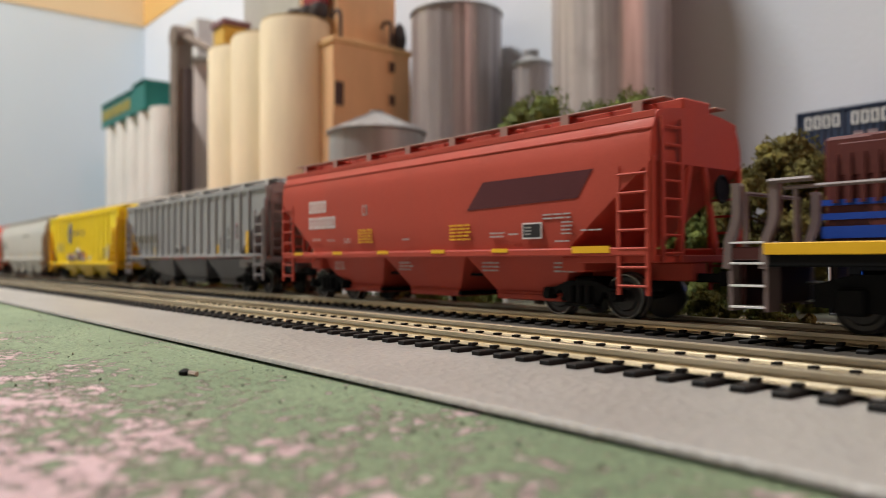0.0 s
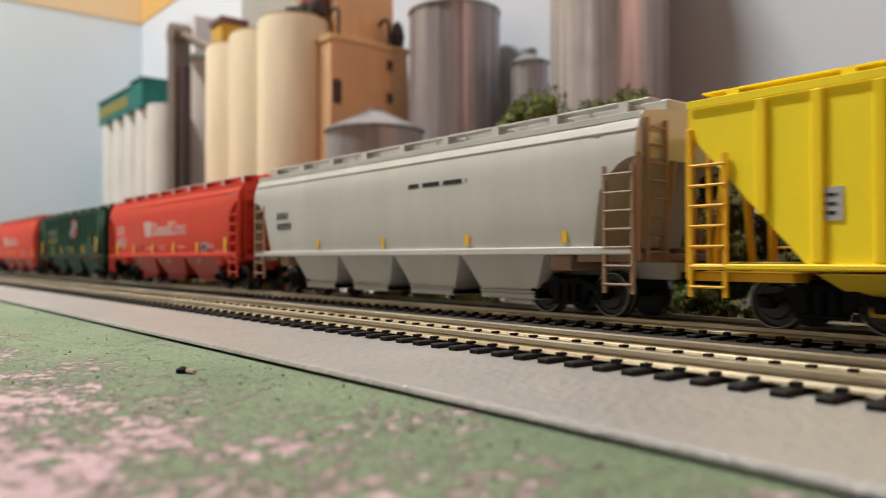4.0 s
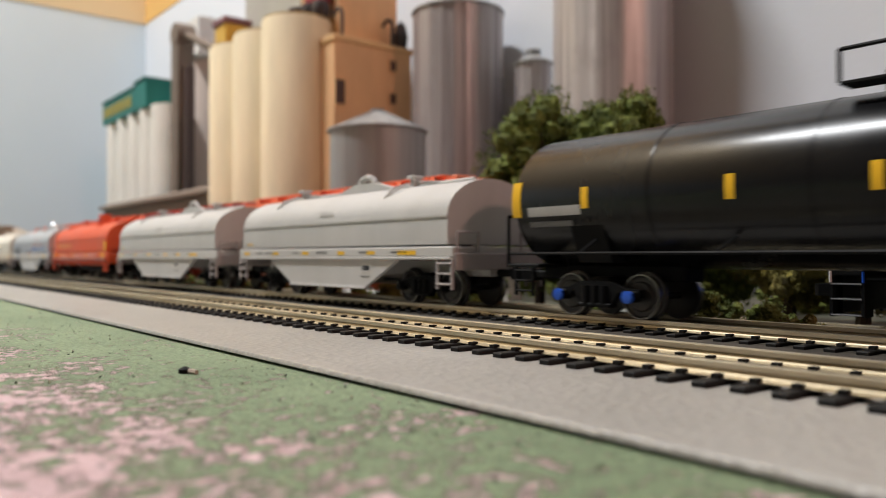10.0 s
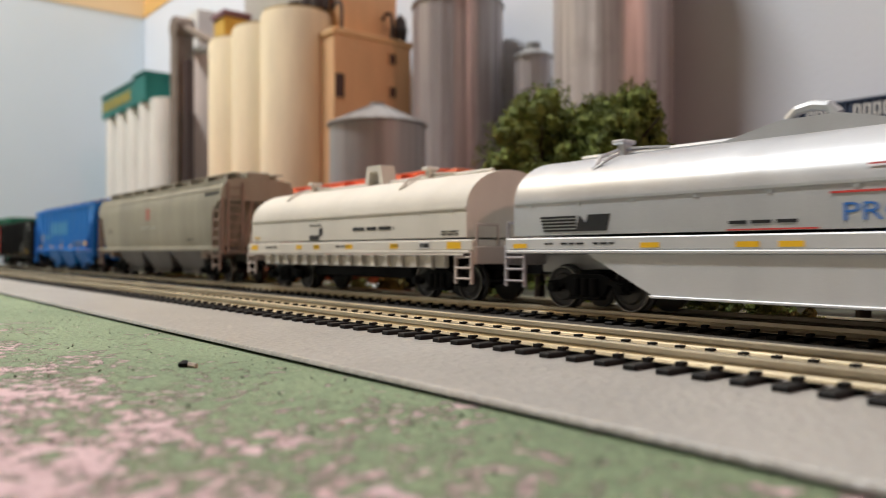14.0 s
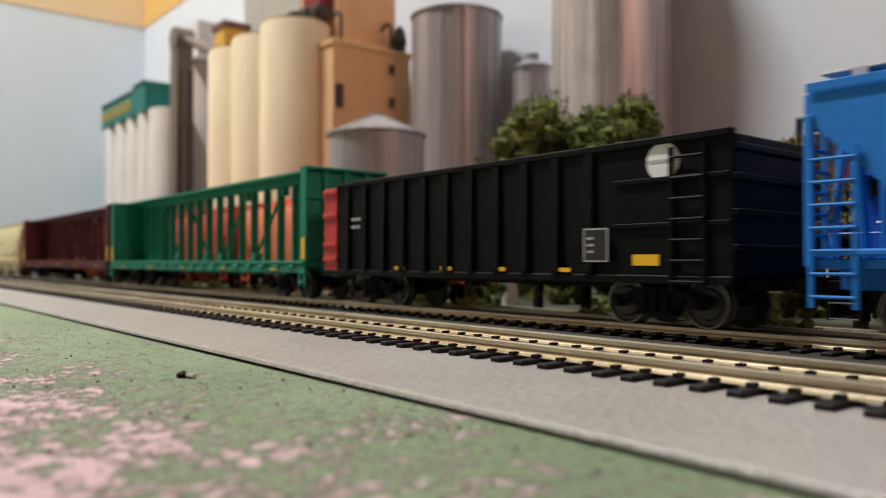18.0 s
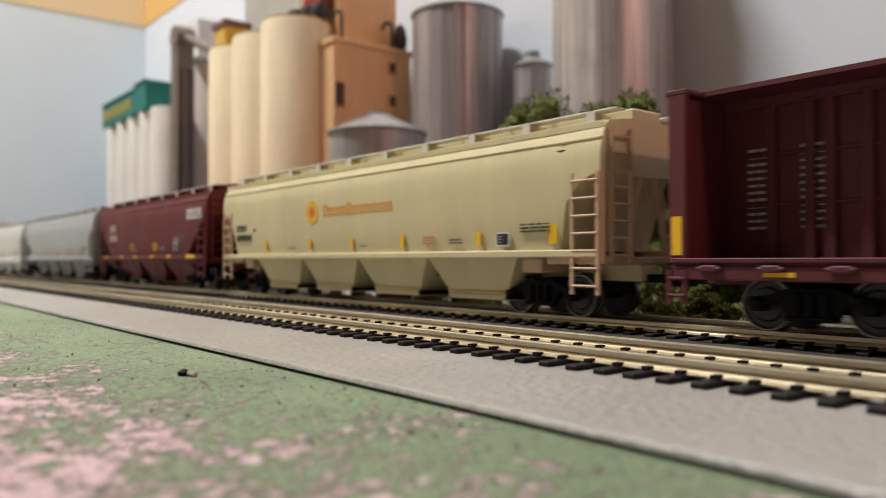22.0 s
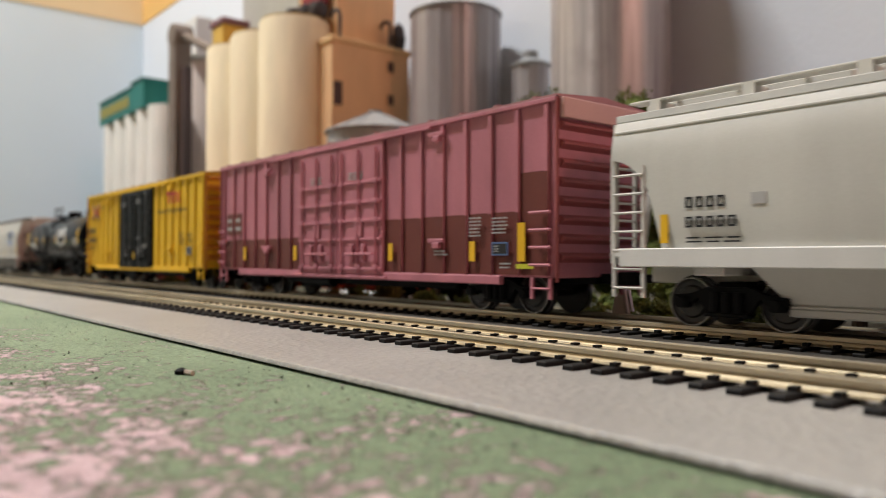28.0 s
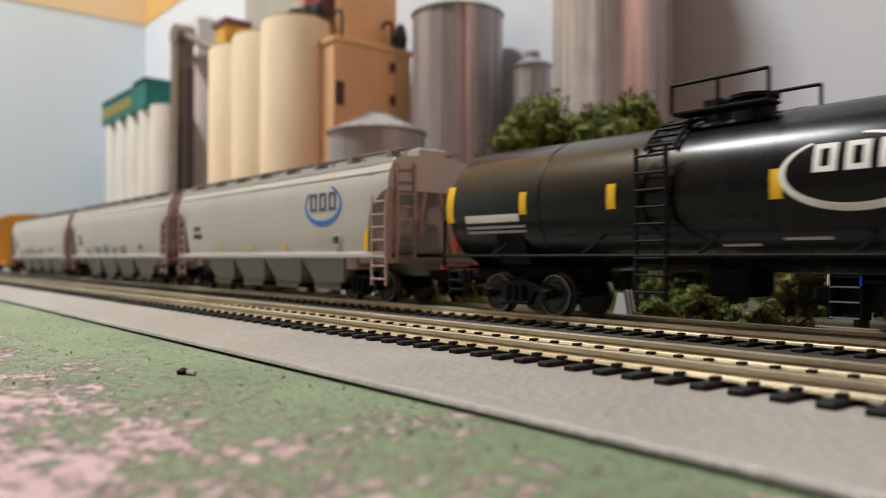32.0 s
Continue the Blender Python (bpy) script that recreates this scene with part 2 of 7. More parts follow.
# ---- mesh helpers: lengths in millimetres ----
class Geo:
    def __init__(self):
        self.v, self.f = [], []

    def add(self, vs, fs):
        n = len(self.v)
        self.v += [tuple(p) for p in vs]
        self.f += [tuple(i + n for i in f) for f in fs]
        return self

    def box(self, x0, x1, y0, y1, z0, z1, ch=0.0):
        """A box; ch chamfers all its edges."""
        x0, x1 = min(x0, x1), max(x0, x1)
        y0, y1 = min(y0, y1), max(y0, y1)
        z0, z1 = min(z0, z1), max(z0, z1)
        if ch <= 0:
            vs = [(x, y, z) for x in (x0, x1) for y in (y0, y1) for z in (z0, z1)]
            fs = [(0, 1, 3, 2), (4, 6, 7, 5), (0, 4, 5, 1), (2, 3, 7, 6), (0, 2, 6, 4), (1, 5, 7, 3)]
            return self.add(vs, fs)
        ch = min(ch, (x1 - x0) * 0.45, (y1 - y0) * 0.45, (z1 - z0) * 0.45)
        lo, hi = (x0, y0, z0), (x1, y1, z1)
        vs, idx = [], {}
        for c in [(a, b, d) for a in (0, 1) for b in (0, 1) for d in (0, 1)]:
            for ax in range(3):
                p = []
                for k in range(3):
                    e = hi[k] if c[k] else lo[k]
                    p.append(e if k == ax else e + (-ch if c[k] else ch))
                idx[c, ax] = len(vs)
                vs.append(p)
        fs = []
        for ax in range(3):
            o1, o2 = [k for k in range(3) if k != ax]
            for s in (0, 1):
                q = []
                for a, b in ((0, 0), (1, 0), (1, 1), (0, 1)):
                    c = [0, 0, 0]
                    c[ax], c[o1], c[o2] = s, a, b
                    q.append(idx[tuple(c), ax])
                fs.append(q if (s == 1) == (ax != 1) else q[::-1])
            for a in (0, 1):
                for b in (0, 1):
                    c0, c1 = [0, 0, 0], [0, 0, 0]
                    c0[o1] = c1[o1] = a
                    c0[o2] = c1[o2] = b
                    c1[ax] = 1
                    c0, c1 = tuple(c0), tuple(c1)
                    q = [idx[c0, o1], idx[c1, o1], idx[c1, o2], idx[c0, o2]]
                    fs.append(q if (a == b) == (ax != 1) else q[::-1])
        for c in [(a, b, d) for a in (0, 1) for b in (0, 1) for d in (0, 1)]:
            q = [idx[c, 0], idx[c, 1], idx[c, 2]]
            fs.append(q if sum(c) % 2 else q[::-1])
        return self.add(vs, fs)

    def rod(self, p, q, r, n=6, r2=None):
        p, q = Vector(p), Vector(q)
        d = (q - p).normalized()
        a = d.cross(Vector((0, 0, 1)) if abs(d.z) < 0.9 else Vector((1, 0, 0))).normalized()
        b = d.cross(a)
        r2 = r if r2 is None else r2
        ring = [(math.cos(2 * math.pi * i / n), math.sin(2 * math.pi * i / n)) for i in range(n)]
        vs = [p + (a * c + b * s) * r for c, s in ring] + [q + (a * c + b * s) * r2 for c, s in ring]
        fs = [(i, (i + 1) % n, n + (i + 1) % n, n + i) for i in range(n)] + [tuple(range(n))[::-1], tuple(range(n, 2 * n))]
        return self.add(vs, fs)

    def path(self, pts, r, n=6):
        for p, q in zip(pts, pts[1:]):
            self.rod(p, q, r, n)
        return self

    def prism(self, poly, axis, a, b):
        """A flat outline pushed from a to b along the axis; the outline's two coordinates are the other axes in order."""
        def at(u, v, w):
            return {"x": (w, u, v), "y": (u, w, v), "z": (u, v, w)}[axis]
        n = len(poly)
        vs = [at(u, v, a) for u, v in poly] + [at(u, v, b) for u, v in poly]
        fs = [(i, (i + 1) % n, n + (i + 1) % n, n + i) for i in range(n)] + [tuple(range(n))[::-1], tuple(range(n, 2 * n))]
        return self.add(vs, fs)

    def loft(self, rings, closed=True, caps=True):
        n = len(rings[0])
        vs = [p for r in rings for p in r]
        fs = []
        for k in range(len(rings) - 1):
            for i in range(n if closed else n - 1):
                j = (i + 1) % n
                fs.append((k * n + i, k * n + j, (k + 1) * n + j, (k + 1) * n + i))
        if caps:
            fs += [tuple(range(n))[::-1], tuple(range((len(rings) - 1) * n, len(rings) * n))]
        return self.add(vs, fs)

    def lathe(self, prof, n=32, cx=0.0, cy=0.0, axis="z"):
        rings = []
        for r, h in prof:
            ring = []
            for i in range(n):
                a = 2 * math.pi * i / n
                c, s = r * math.cos(a), r * math.sin(a)
                ring.append({"z": (cx + c, cy + s, h), "y": (cx + c, h, cy + s), "x": (h, cx + c, cy + s)}[axis])
            rings.append(ring)
        return self.loft(rings)

    def mesh(self, name, material, smooth=False):
        me = bpy.data.meshes.new(name)
        me.from_pydata([(x * MM, y * MM, z * MM) for x, y, z in self.v], [], self.f)
        me.materials.append(material)
        bm = bmesh.new()
        bm.from_mesh(me)
        bmesh.ops.recalc_face_normals(bm, faces=bm.faces)
        if smooth:
            for f in bm.faces:
                f.smooth = True
            for e in bm.edges:
                if len(e.link_faces) != 2 or e.calc_face_angle(0) > 0.62:
                    e.smooth = False
        bm.to_mesh(me)
        bm.free()
        return me


def part(name, geo, material, parent, label="", smooth=False):
    me = geo if isinstance(geo, bpy.types.Mesh) else geo.mesh(name, material, smooth)
    ob = new(name, me)
    ob.parent = parent
    if label:
        ob["label"] = label
    return ob


def piece(name, me, parent, x=0.0, y=0.0, z=0.0, rz=0.0):
    ob = new(name, me)
    ob.parent = parent
    ob.location = (x * MM, y * MM, z * MM)
    if rz:
        ob.rotation_euler = (0, 0, rz)
    return ob


def thing(name, label, category, group="", kind="", at=(0, 0, 0)):
    ob = new(name)
    ob.location = at
    ob.empty_display_size = 0.02
    return tagged(ob, label, category, group, kind)


def solid(name, geo, material, label, category, group="", kind="", smooth=False):
    return tagged(new(name, geo.mesh(name, material, smooth)), label, category, group, kind)


TEXTS = {}


def lettering(text, size, material):
    """A flat mesh of the words, in metres, standing in the x-z plane and read from -y."""
    key = (text, size, material.name)
    if key not in TEXTS:
        cu = bpy.data.curves.new("words", "FONT")
        cu.body, cu.size, cu.extrude, cu.resolution_u = text, size * MM, 0.00003, 3
        ob = bpy.data.objects.new("words", cu)
        scene.collection.objects.link(ob)
        dg = bpy.context.evaluated_depsgraph_get()
        me = bpy.data.meshes.new_from_object(ob.evaluated_get(dg))
        bpy.data.objects.remove(ob)
        me.transform(Matrix.Rotation(math.pi / 2, 4, "X"))
        me.materials.clear()
        me.materials.append(material)
        TEXTS[key] = me
    return TEXTS[key]


# ---- the loop of track: a straight along x, closed by two half circles in front ----
TRACK_Y, FRONT_Y, BACK_Y = 0.1551, 0.1044, 0.2063
X_LEFT, X_RIGHT, RADIUS = -0.94, 0.83, 0.48
RAIL_TOP, RAIL_TOP_BACK = 0.0043, 0.0006
STRAIGHT = X_RIGHT - X_LEFT
HALF = math.pi * RADIUS
PERIMETER = 2 * STRAIGHT + 2 * HALF


def on_loop(u, off=0.0):
    """Place and heading (radians) at the length u along the train's loop, u = x on the far straight; off: metres inwards."""
    u = (u - X_LEFT) % PERIMETER
    r = RADIUS - off
    cy = TRACK_Y - RADIUS
    if u < STRAIGHT:
        return X_LEFT + u, TRACK_Y - off, 0.0
    u -= STRAIGHT
    if u < HALF:
        a = u / RADIUS
        return X_RIGHT + r * math.sin(a), cy + r * math.cos(a), -a
    u -= HALF
    if u < STRAIGHT:
        return X_RIGHT - u, cy - r, -math.pi
    a = (u - STRAIGHT) / RADIUS
    return X_LEFT - r * math.sin(a), cy - r * math.cos(a), -math.pi - a


# ---- the room ----
WALL_Y, WALL_X, RX, RY, ROOF, FLOOR = 470, -1457, 1900, -1900, 2240, -850
BENCH = -3.4
solid("wall_north", Geo().box(WALL_X - 40, RX + 40, WALL_Y, WALL_Y + 40, FLOOR, ROOF), M_WALL, "grey-blue painted plaster wall behind the layout", "wall", kind="structure")
solid("wall_west", Geo().box(WALL_X - 40, WALL_X, RY, WALL_Y - 0.5, FLOOR, ROOF), M_WALL_W, "pale blue painted wall at the layout's end", "wall", kind="structure")
solid("wall_east", Geo().box(RX, RX + 40, RY, WALL_Y - 0.5, FLOOR, ROOF), M_ROOMW, "plain dark taupe painted wall", "wall", kind="structure")
solid("wall_south", Geo().box(WALL_X - 40, RX + 40, RY - 40, RY - 0.5, FLOOR, ROOF), M_ROOMW, "plain dark taupe painted wall", "wall", kind="structure")
solid("ceiling", Geo().box(WALL_X - 40, RX + 40, RY - 40, WALL_Y + 40, ROOF + 0.5, ROOF + 40), M_ROOMW, "dark taupe painted ceiling", "ceiling", kind="structure")
solid("floor", Geo().box(WALL_X - 40, RX + 40, RY - 40, WALL_Y + 40, FLOOR - 40, FLOOR - 0.5), tint("floor_grey", (0.10, 0.095, 0.09), rough=0.6, grain=90.0), "dull grey floor under the bench", "floor", kind="structure")
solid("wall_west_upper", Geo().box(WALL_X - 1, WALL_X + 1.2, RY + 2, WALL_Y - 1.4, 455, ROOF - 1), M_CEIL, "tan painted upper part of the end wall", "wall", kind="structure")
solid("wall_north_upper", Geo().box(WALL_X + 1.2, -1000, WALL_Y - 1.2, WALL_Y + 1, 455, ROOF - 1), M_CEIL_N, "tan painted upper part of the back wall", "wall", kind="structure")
# the lamps that light the room
LAMP_WHITE = tint("lamp_white", (0.7, 0.7, 0.68))
fix = thing("ceiling_light", "long white fluorescent fixture hung over the bench", "lamp", at=(TUBE_X, TUBE_Y, TUBE_Z))
part("housing", Geo().prism([(-95, 6), (95, 6), (60, 60), (-60, 60)], "x", -TUBE_LONG * 500 - 15, TUBE_LONG * 500 + 15), LAMP_WHITE, fix)
for x in (-220, 220):
    part("hanger", Geo().rod((x, 0, 60), (x, 0, ROOF - TUBE_Z * 1000), 3, 8), LAMP_WHITE, fix)
for x, y, z in LAMPS:
    lamp = thing("pendant_lamp", "bare warm pendant bulb hanging from the ceiling", "lamp", at=(x, y, ROOF * MM))
    part("ceiling_rose", Geo().lathe([(0.5, -22), (30, -20), (45, -3), (45, 0), (0.5, 0)], 24), LAMP_WHITE, lamp, smooth=True)
    part("cord", Geo().rod((0, 0, -20), (0, 0, z * 1000 + 75 - ROOF), 3, 8), LAMP_WHITE, lamp)

# ---- the bench, the boards and the roadbed ----
bench = thing("layout_bench", "wooden bench that carries the model railway", "bench", kind="structure", at=(0, 0, 0))
M_WOOD = tint("bench_wood", (0.30, 0.19, 0.10), rough=0.6, grain=160.0, streak=(0.1, 1, 1))
part("bench_top", Geo().box(WALL_X + 1, 1420, -960, WALL_Y - 1, -45, -23.6), M_WOOD, bench)
for x in (-1400, 1360):
    for y in (-900, 410):
        part("bench_leg", Geo().box(x - 35, x + 35, y - 35, y + 35, FLOOR, -45.2), M_WOOD, bench)
solid("ground", Geo().box(WALL_X + 1.5, 1410, -950, 176, -23, 0, 0.5), M_BOARD, "green painted pink foam board, worn and chipped", "ground", kind="structure")
solid("scenery_base", Geo().box(WALL_X + 1.5, 1410, 176.4, WALL_Y - 1.5, -23, BENCH), M_BASE, "dull brown-green scenery base behind the tracks", "ground", kind="structure")


def strip_ring(off_in, off_out, z0, z1, n=40):
    """A flat band that follows the loop, between two insets (mm)."""
    rings = []
    us = [X_LEFT + STRAIGHT * i / 8 for i in range(9)]
    us += [X_LEFT + STRAIGHT + HALF * i / n for i in range(1, n + 1)]
    us += [X_LEFT + STRAIGHT + HALF + STRAIGHT * i / 8 for i in range(1, 9)]
    us += [X_LEFT + 2 * STRAIGHT + HALF + HALF * i / n for i in range(1, n)]
    for u in us:
        x0, y0, _ = on_loop(u, off_in * MM)
        x1, y1, _ = on_loop(u, off_out * MM)
        a, b = (x0 / MM, y0 / MM), (x1 / MM, y1 / MM)
        e = 1.0
        tx, ty = (b[0] - a[0]), (b[1] - a[1])
        d = math.hypot(tx, ty)
        tx, ty = tx / d * e, ty / d * e
        edge = [(0.8, z0), (0.06, z0 + 0.02), (0.0, z0 + 0.1), (0.14, z1 - 0.24), (0.3, z1 - 0.09), (0.62, z1 - 0.015), (1.0, z1)]
        rings.append([(a[0] + tx * k, a[1] + ty * k, z) for k, z in edge] + [(b[0] - tx * k, b[1] - ty * k, z) for k, z in edge[::-1]])
    rings.append(rings[0])
    return Geo().loft(rings, caps=False)


solid("roadbed", strip_ring(-21.0, 94.8, 0.5, 1.36), M_ROADBED, "light grey textured foam roadbed sheet", "roadbed", kind="structure", smooth=True)

# dark strip added over the roadbed, below the train's track
solid("dark_track_strip", strip_ring(-19.6, 18.6, 1.0, 1.5), tint("dark_strip_brown", (0.055, 0.047, 0.038), rough=0.85, grain=900.0, var=0.35), "dark brown gritty strip added beneath the train's track", "roadbed", kind="structure", smooth=True)

# ---- tracks ----
RAIL_SECTION = [(-1.75, 0.0), (-1.75, 0.14), (-0.75, 0.42), (-0.36, 1.08), (-0.80, 1.22), (-0.72, 1.98), (-0.5, 2.1), (0.5, 2.1), (0.72, 1.98), (0.80, 1.22), (0.36, 1.08), (0.75, 0.42), (1.75, 0.14), (1.75, 0.0)]
TIE_TOP = RAIL_TOP / MM - 2.1


def loop_rail(off, ztop):
    rings = []
    n = 60
    us = [X_LEFT, X_LEFT + STRAIGHT] + [X_LEFT + STRAIGHT + HALF * i / n for i in range(1, n + 1)] + [X_LEFT + 2 * STRAIGHT + HALF] + [X_LEFT + 2 * STRAIGHT + HALF + HALF * i / n for i in range(1, n + 1)]
    for u in us:
        ring = []
        for a, z in RAIL_SECTION:
            x, y, _ = on_loop(u, (off - a) * MM)
            ring.append((x / MM, y / MM, ztop - 2.1 + z))
        rings.append(ring)
    return Geo().loft(rings, caps=False)


def tie_geo(top, base):
    g = Geo()
    g.box(-1.15, 1.15, -14.75, 14.75, base, top, 0.18)
    for y in (-8.25, 8.25):
        for s in (-1, 1):
            g.box(-0.55, 0.55, y + s * 1.1, y + s * 2.6, top - 0.05, top + 0.62)
    return g


TIE_MESH = tie_geo(TIE_TOP, 1.2).mesh("tie", M_TIE)
PITCH = 0.00552


def lay_loop_track(name, label, off):
    root = thing(name, label, "track", group="railway tracks", kind="structure")
    for s in (-8.25, 8.25):
        part("rail", loop_rail(off + s, RAIL_TOP / MM), M_RAIL, root, "bare nickel-silver rail", smooth=True)
    n = int(PERIMETER / PITCH)
    rng = random.Random(5)
    rest = Geo()
    for i in range(n):
        u = X_LEFT + i * PITCH
        x, y, a = on_loop(u, off * MM)
        if -1.02 < x < 0.06 and abs(a) < 0.01:
            ob = piece("tie", TIE_MESH, root, x / MM + rng.uniform(-0.12, 0.12), y / MM, 0.0, rng.uniform(-0.012, 0.012))
        else:
            c, s = math.cos(a), math.sin(a)
            vs = [(x / MM + px * c - py * s, y / MM + px * s + py * c, pz) for px in (-1.15, 1.15) for py in (-14.75, 14.75) for pz in (1.2, TIE_TOP)]
            rest.add(vs, [(0, 1, 3, 2), (4, 6, 7, 5), (0, 4, 5, 1), (2, 3, 7, 6), (0, 2, 6, 4), (1, 5, 7, 3)])
    ob = part("further_ties", rest, M_TIE, root)
    ob["kind"] = "stuff"


lay_loop_track("track_main", "model track on black ties that carries the train", 0.0)
lay_loop_track("track_front", "empty model track with black ties", (TRACK_Y - FRONT_Y) / MM)

back = thing("track_back", "model siding on black ties behind the trees", "track", group="railway tracks", kind="structure", at=(0, BACK_Y, 0))
for s in (-8.25, 8.25):
    rings = [[(x, s + a, RAIL_TOP_BACK / MM - 2.1 + z) for a, z in RAIL_SECTION] for x in (-1250, 700)]
    part("rail", Geo().loft(rings), M_RAIL, back, smooth=True)
bt = tie_geo(RAIL_TOP_BACK / MM - 2.1, BENCH).mesh("tie", M_TIE)
for i in range(230):
    piece("tie", bt, back, -1240 + i * 5.52)
rest = Geo()
for i in range(230, 350):
    x = -1240 + i * 5.52
    rest.box(x - 1.15, x + 1.15, -14.75, 14.75, BENCH, RAIL_TOP_BACK / MM - 2.1)
part("further_ties", rest, M_TIE, back)["kind"] = "stuff"


# ---- the elevators and silos along the wall ----
def fluted(r, z0, z1, n, depth, cx=0.0, cy=0.0):
    """A wall of upright corrugations."""
    rings = []
    for z in (z0, z1):
        ring = []
        for i in range(n * 4):
            a = 2 * math.pi * i / (n * 4)
            rr = r + depth * (0, 1, 0, -1)[i % 4]
            ring.append((cx + rr * math.cos(a), cy + rr * math.sin(a), z))
        rings.append(ring)
    return Geo().loft(rings)


def steel_silo(x, y, r, top, label, n=22, sheet=None):
    root = thing("steel_silo", label, "silo", group="steel silos by the wall", at=(x, y, BENCH * MM))
    h = top - BENCH
    part("wall", fluted(r, 0, h, n, 0.38), sheet or M_STEEL, root, smooth=True)
    part("roof", Geo().lathe([(r + 1.5, h + 0.02), (r + 1.5, h + 1.5), (r * 0.4, h + 7), (6, h + 9.5), (6, h + 12), (0.5, h + 12.5)], 40), M_STEEL_L, root, smooth=True)
    return root


steel_silo(-0.494, 0.42, 38.2, 224.6, "tall dull corrugated steel silo with streaks")
steel_silo(-0.3346, 0.425, 40.3, 270, "very tall corrugated steel silo against the wall", 15, M_STEEL_T)
steel_silo(-0.4250, 0.44, 14.5, 172, "slim pale corrugated steel bin", n=12)


def low_bin(x, y, r, eave, apex):
    root = thing("grain_bin", "squat corrugated steel grain bin with a conical roof", "grain bin", at=(x, y, BENCH * MM))
    h = eave - BENCH
    prof = []
    k = int(h / 1.7)
    for i in range(k + 1):
        prof.append((r + (0.16 if i % 2 else 0.0), h * i / k))
    part("wall", Geo().lathe(prof, 48), M_STEEL_L, root, smooth=True)
    a = apex - BENCH
    part("roof", Geo().lathe([(r + 2, h - 0.4), (r + 2, h + 0.5), (5, a - 2), (5, a), (0.5, a + 0.6)], 48), M_STEEL_L, root, smooth=True)
    rib = Geo()
    rib.rod((r + 1.6, 0, h + 0.9), (5, 0, a - 1.6), 0.35, 5)
    rm = rib.mesh("roof_rib", M_STEEL_L)
    for i in range(20):
        piece("roof_rib", rm, root, rz=2 * math.pi * i / 20)
    d = Geo().box(-6, 6, -r - 1.2, -r + 2, 3, 30, 0.5)
    part("door", d, M_STEEL, root)


low_bin(-0.4390, 0.30, 33.0, 105.5, 121.5)


def elevator():
    root = thing("grain_elevator", "cream concrete grain elevator with a peach headhouse", "grain elevator", at=(0, 0, BENCH * MM))
    b = -BENCH
    for x in (-600, -659, -714):
        part("silo", Geo().lathe([(31.8, 0), (31.8, 222 + b), (31.0, 224 + b), (0.5, 224.2 + b)], 48, x, 325), M_CREAM, root, "cream concrete cylinder", smooth=True)
        part("silo_cap", Geo().lathe([(30.0, 224.4 + b), (30.0, 226.4 + b), (0.5, 226.6 + b)], 40, x, 325), tint("tan_cap", (0.45, 0.33, 0.17), rough=0.7), root, smooth=True)
    part("headhouse", Geo().box(-640, -547, 330, 410, 0, 203 + b, 0.8), M_PEACH, root, "peach concrete block with small windows")
    part("parapet", Geo().box(-641, -545.5, 328.5, 411.5, 200 + b, 205 + b, 0.6), tint("peach_trim", (0.70, 0.44, 0.22), rough=0.7), root)
    dark = tint("window_brown", (0.09, 0.05, 0.04), rough=0.3)
    for y, z, w, hh in ((335.0, 157, 9, 20), (389, 187, 6.5, 9), (389, 158, 6.5, 9), (389, 128, 6.5, 9), (335.0, 112, 9, 20)):
        fr = part("window", Geo().box(-547.2, -545.9, y - w / 2, y + w / 2, z - hh / 2 + b, z + hh / 2 + b), dark, root, "small brown window")
        g = Geo()
        g.box(-546.4, -545.2, y - w / 2 - 0.8, y - w / 2, z - hh / 2 - 0.8 + b, z + hh / 2 + 0.8 + b).box(-546.4, -545.2, y + w / 2, y + w / 2 + 0.8, z - hh / 2 - 0.8 + b, z + hh / 2 + 0.8 + b)
        g.box(-546.4, -545.2, y - w / 2, y + w / 2, z - hh / 2 - 0.8 + b, z - hh / 2 + b).box(-546.4, -545.2, y - w / 2, y + w / 2, z + hh / 2 + b, z + hh / 2 + 0.8 + b)
        part("frame", g, M_PEACH, fr)
    # upper tower, its grey lift block and dark red box
    part("tower", Geo().box(-632, -566, 346, 408, 205.2 + b, 360 + b, 0.8), M_PEACH, root, "peach upper tower")
    part("lift_block", Geo().box(-754, -634, 346, 400, 0, 340 + b, 0.8), tint("grey_concrete", (0.42, 0.40, 0.36), rough=0.7), root, "grey concrete block")
    part("red_box", Geo().box(-606, -575, 334, 344, 240 + b, 290 + b, 0.6), tint("dark_red", (0.22, 0.02, 0.03)), root, "dark red dust collector")
    # dark blowers and pipes on the roof
    dk = tint("dark_machinery", (0.05, 0.04, 0.04), rough=0.5)
    for x, y, z in ((-588, 330, 226.6), (-575, 333, 226.6), (-604, 326, 226.6)):
        part("blower", Geo().lathe([(2, 0), (7, 0), (8.5, 6), (7, 12), (2, 14)], 16, x, y), dk, root, smooth=True).location = (0, 0, (z + b) * MM)
    for y in (340, 392):
        g = Geo().path([(-551, y, 205 + b), (-551, y, 224 + b), (-553, y, 229 + b), (-560, y, 231 + b), (-566, y, 227 + b)], 1.5, 8)
        part("vent_pipe", g, dk, root, smooth=True)
    part("vent_cowl", Geo().lathe([(1, 205 + b), (5.0, 206 + b), (6.4, 216 + b), (4.4, 226 + b), (1, 230 + b)], 14, -552, 402), dk, root)
    # small ochre penthouse on the last silo
    part("penthouse", Geo().box(-752, -726, 312, 338, 226.8 + b, 254 + b, 0.6), tint("yellow_ochre", (0.62, 0.38, 0.07)), root, "ochre penthouse")
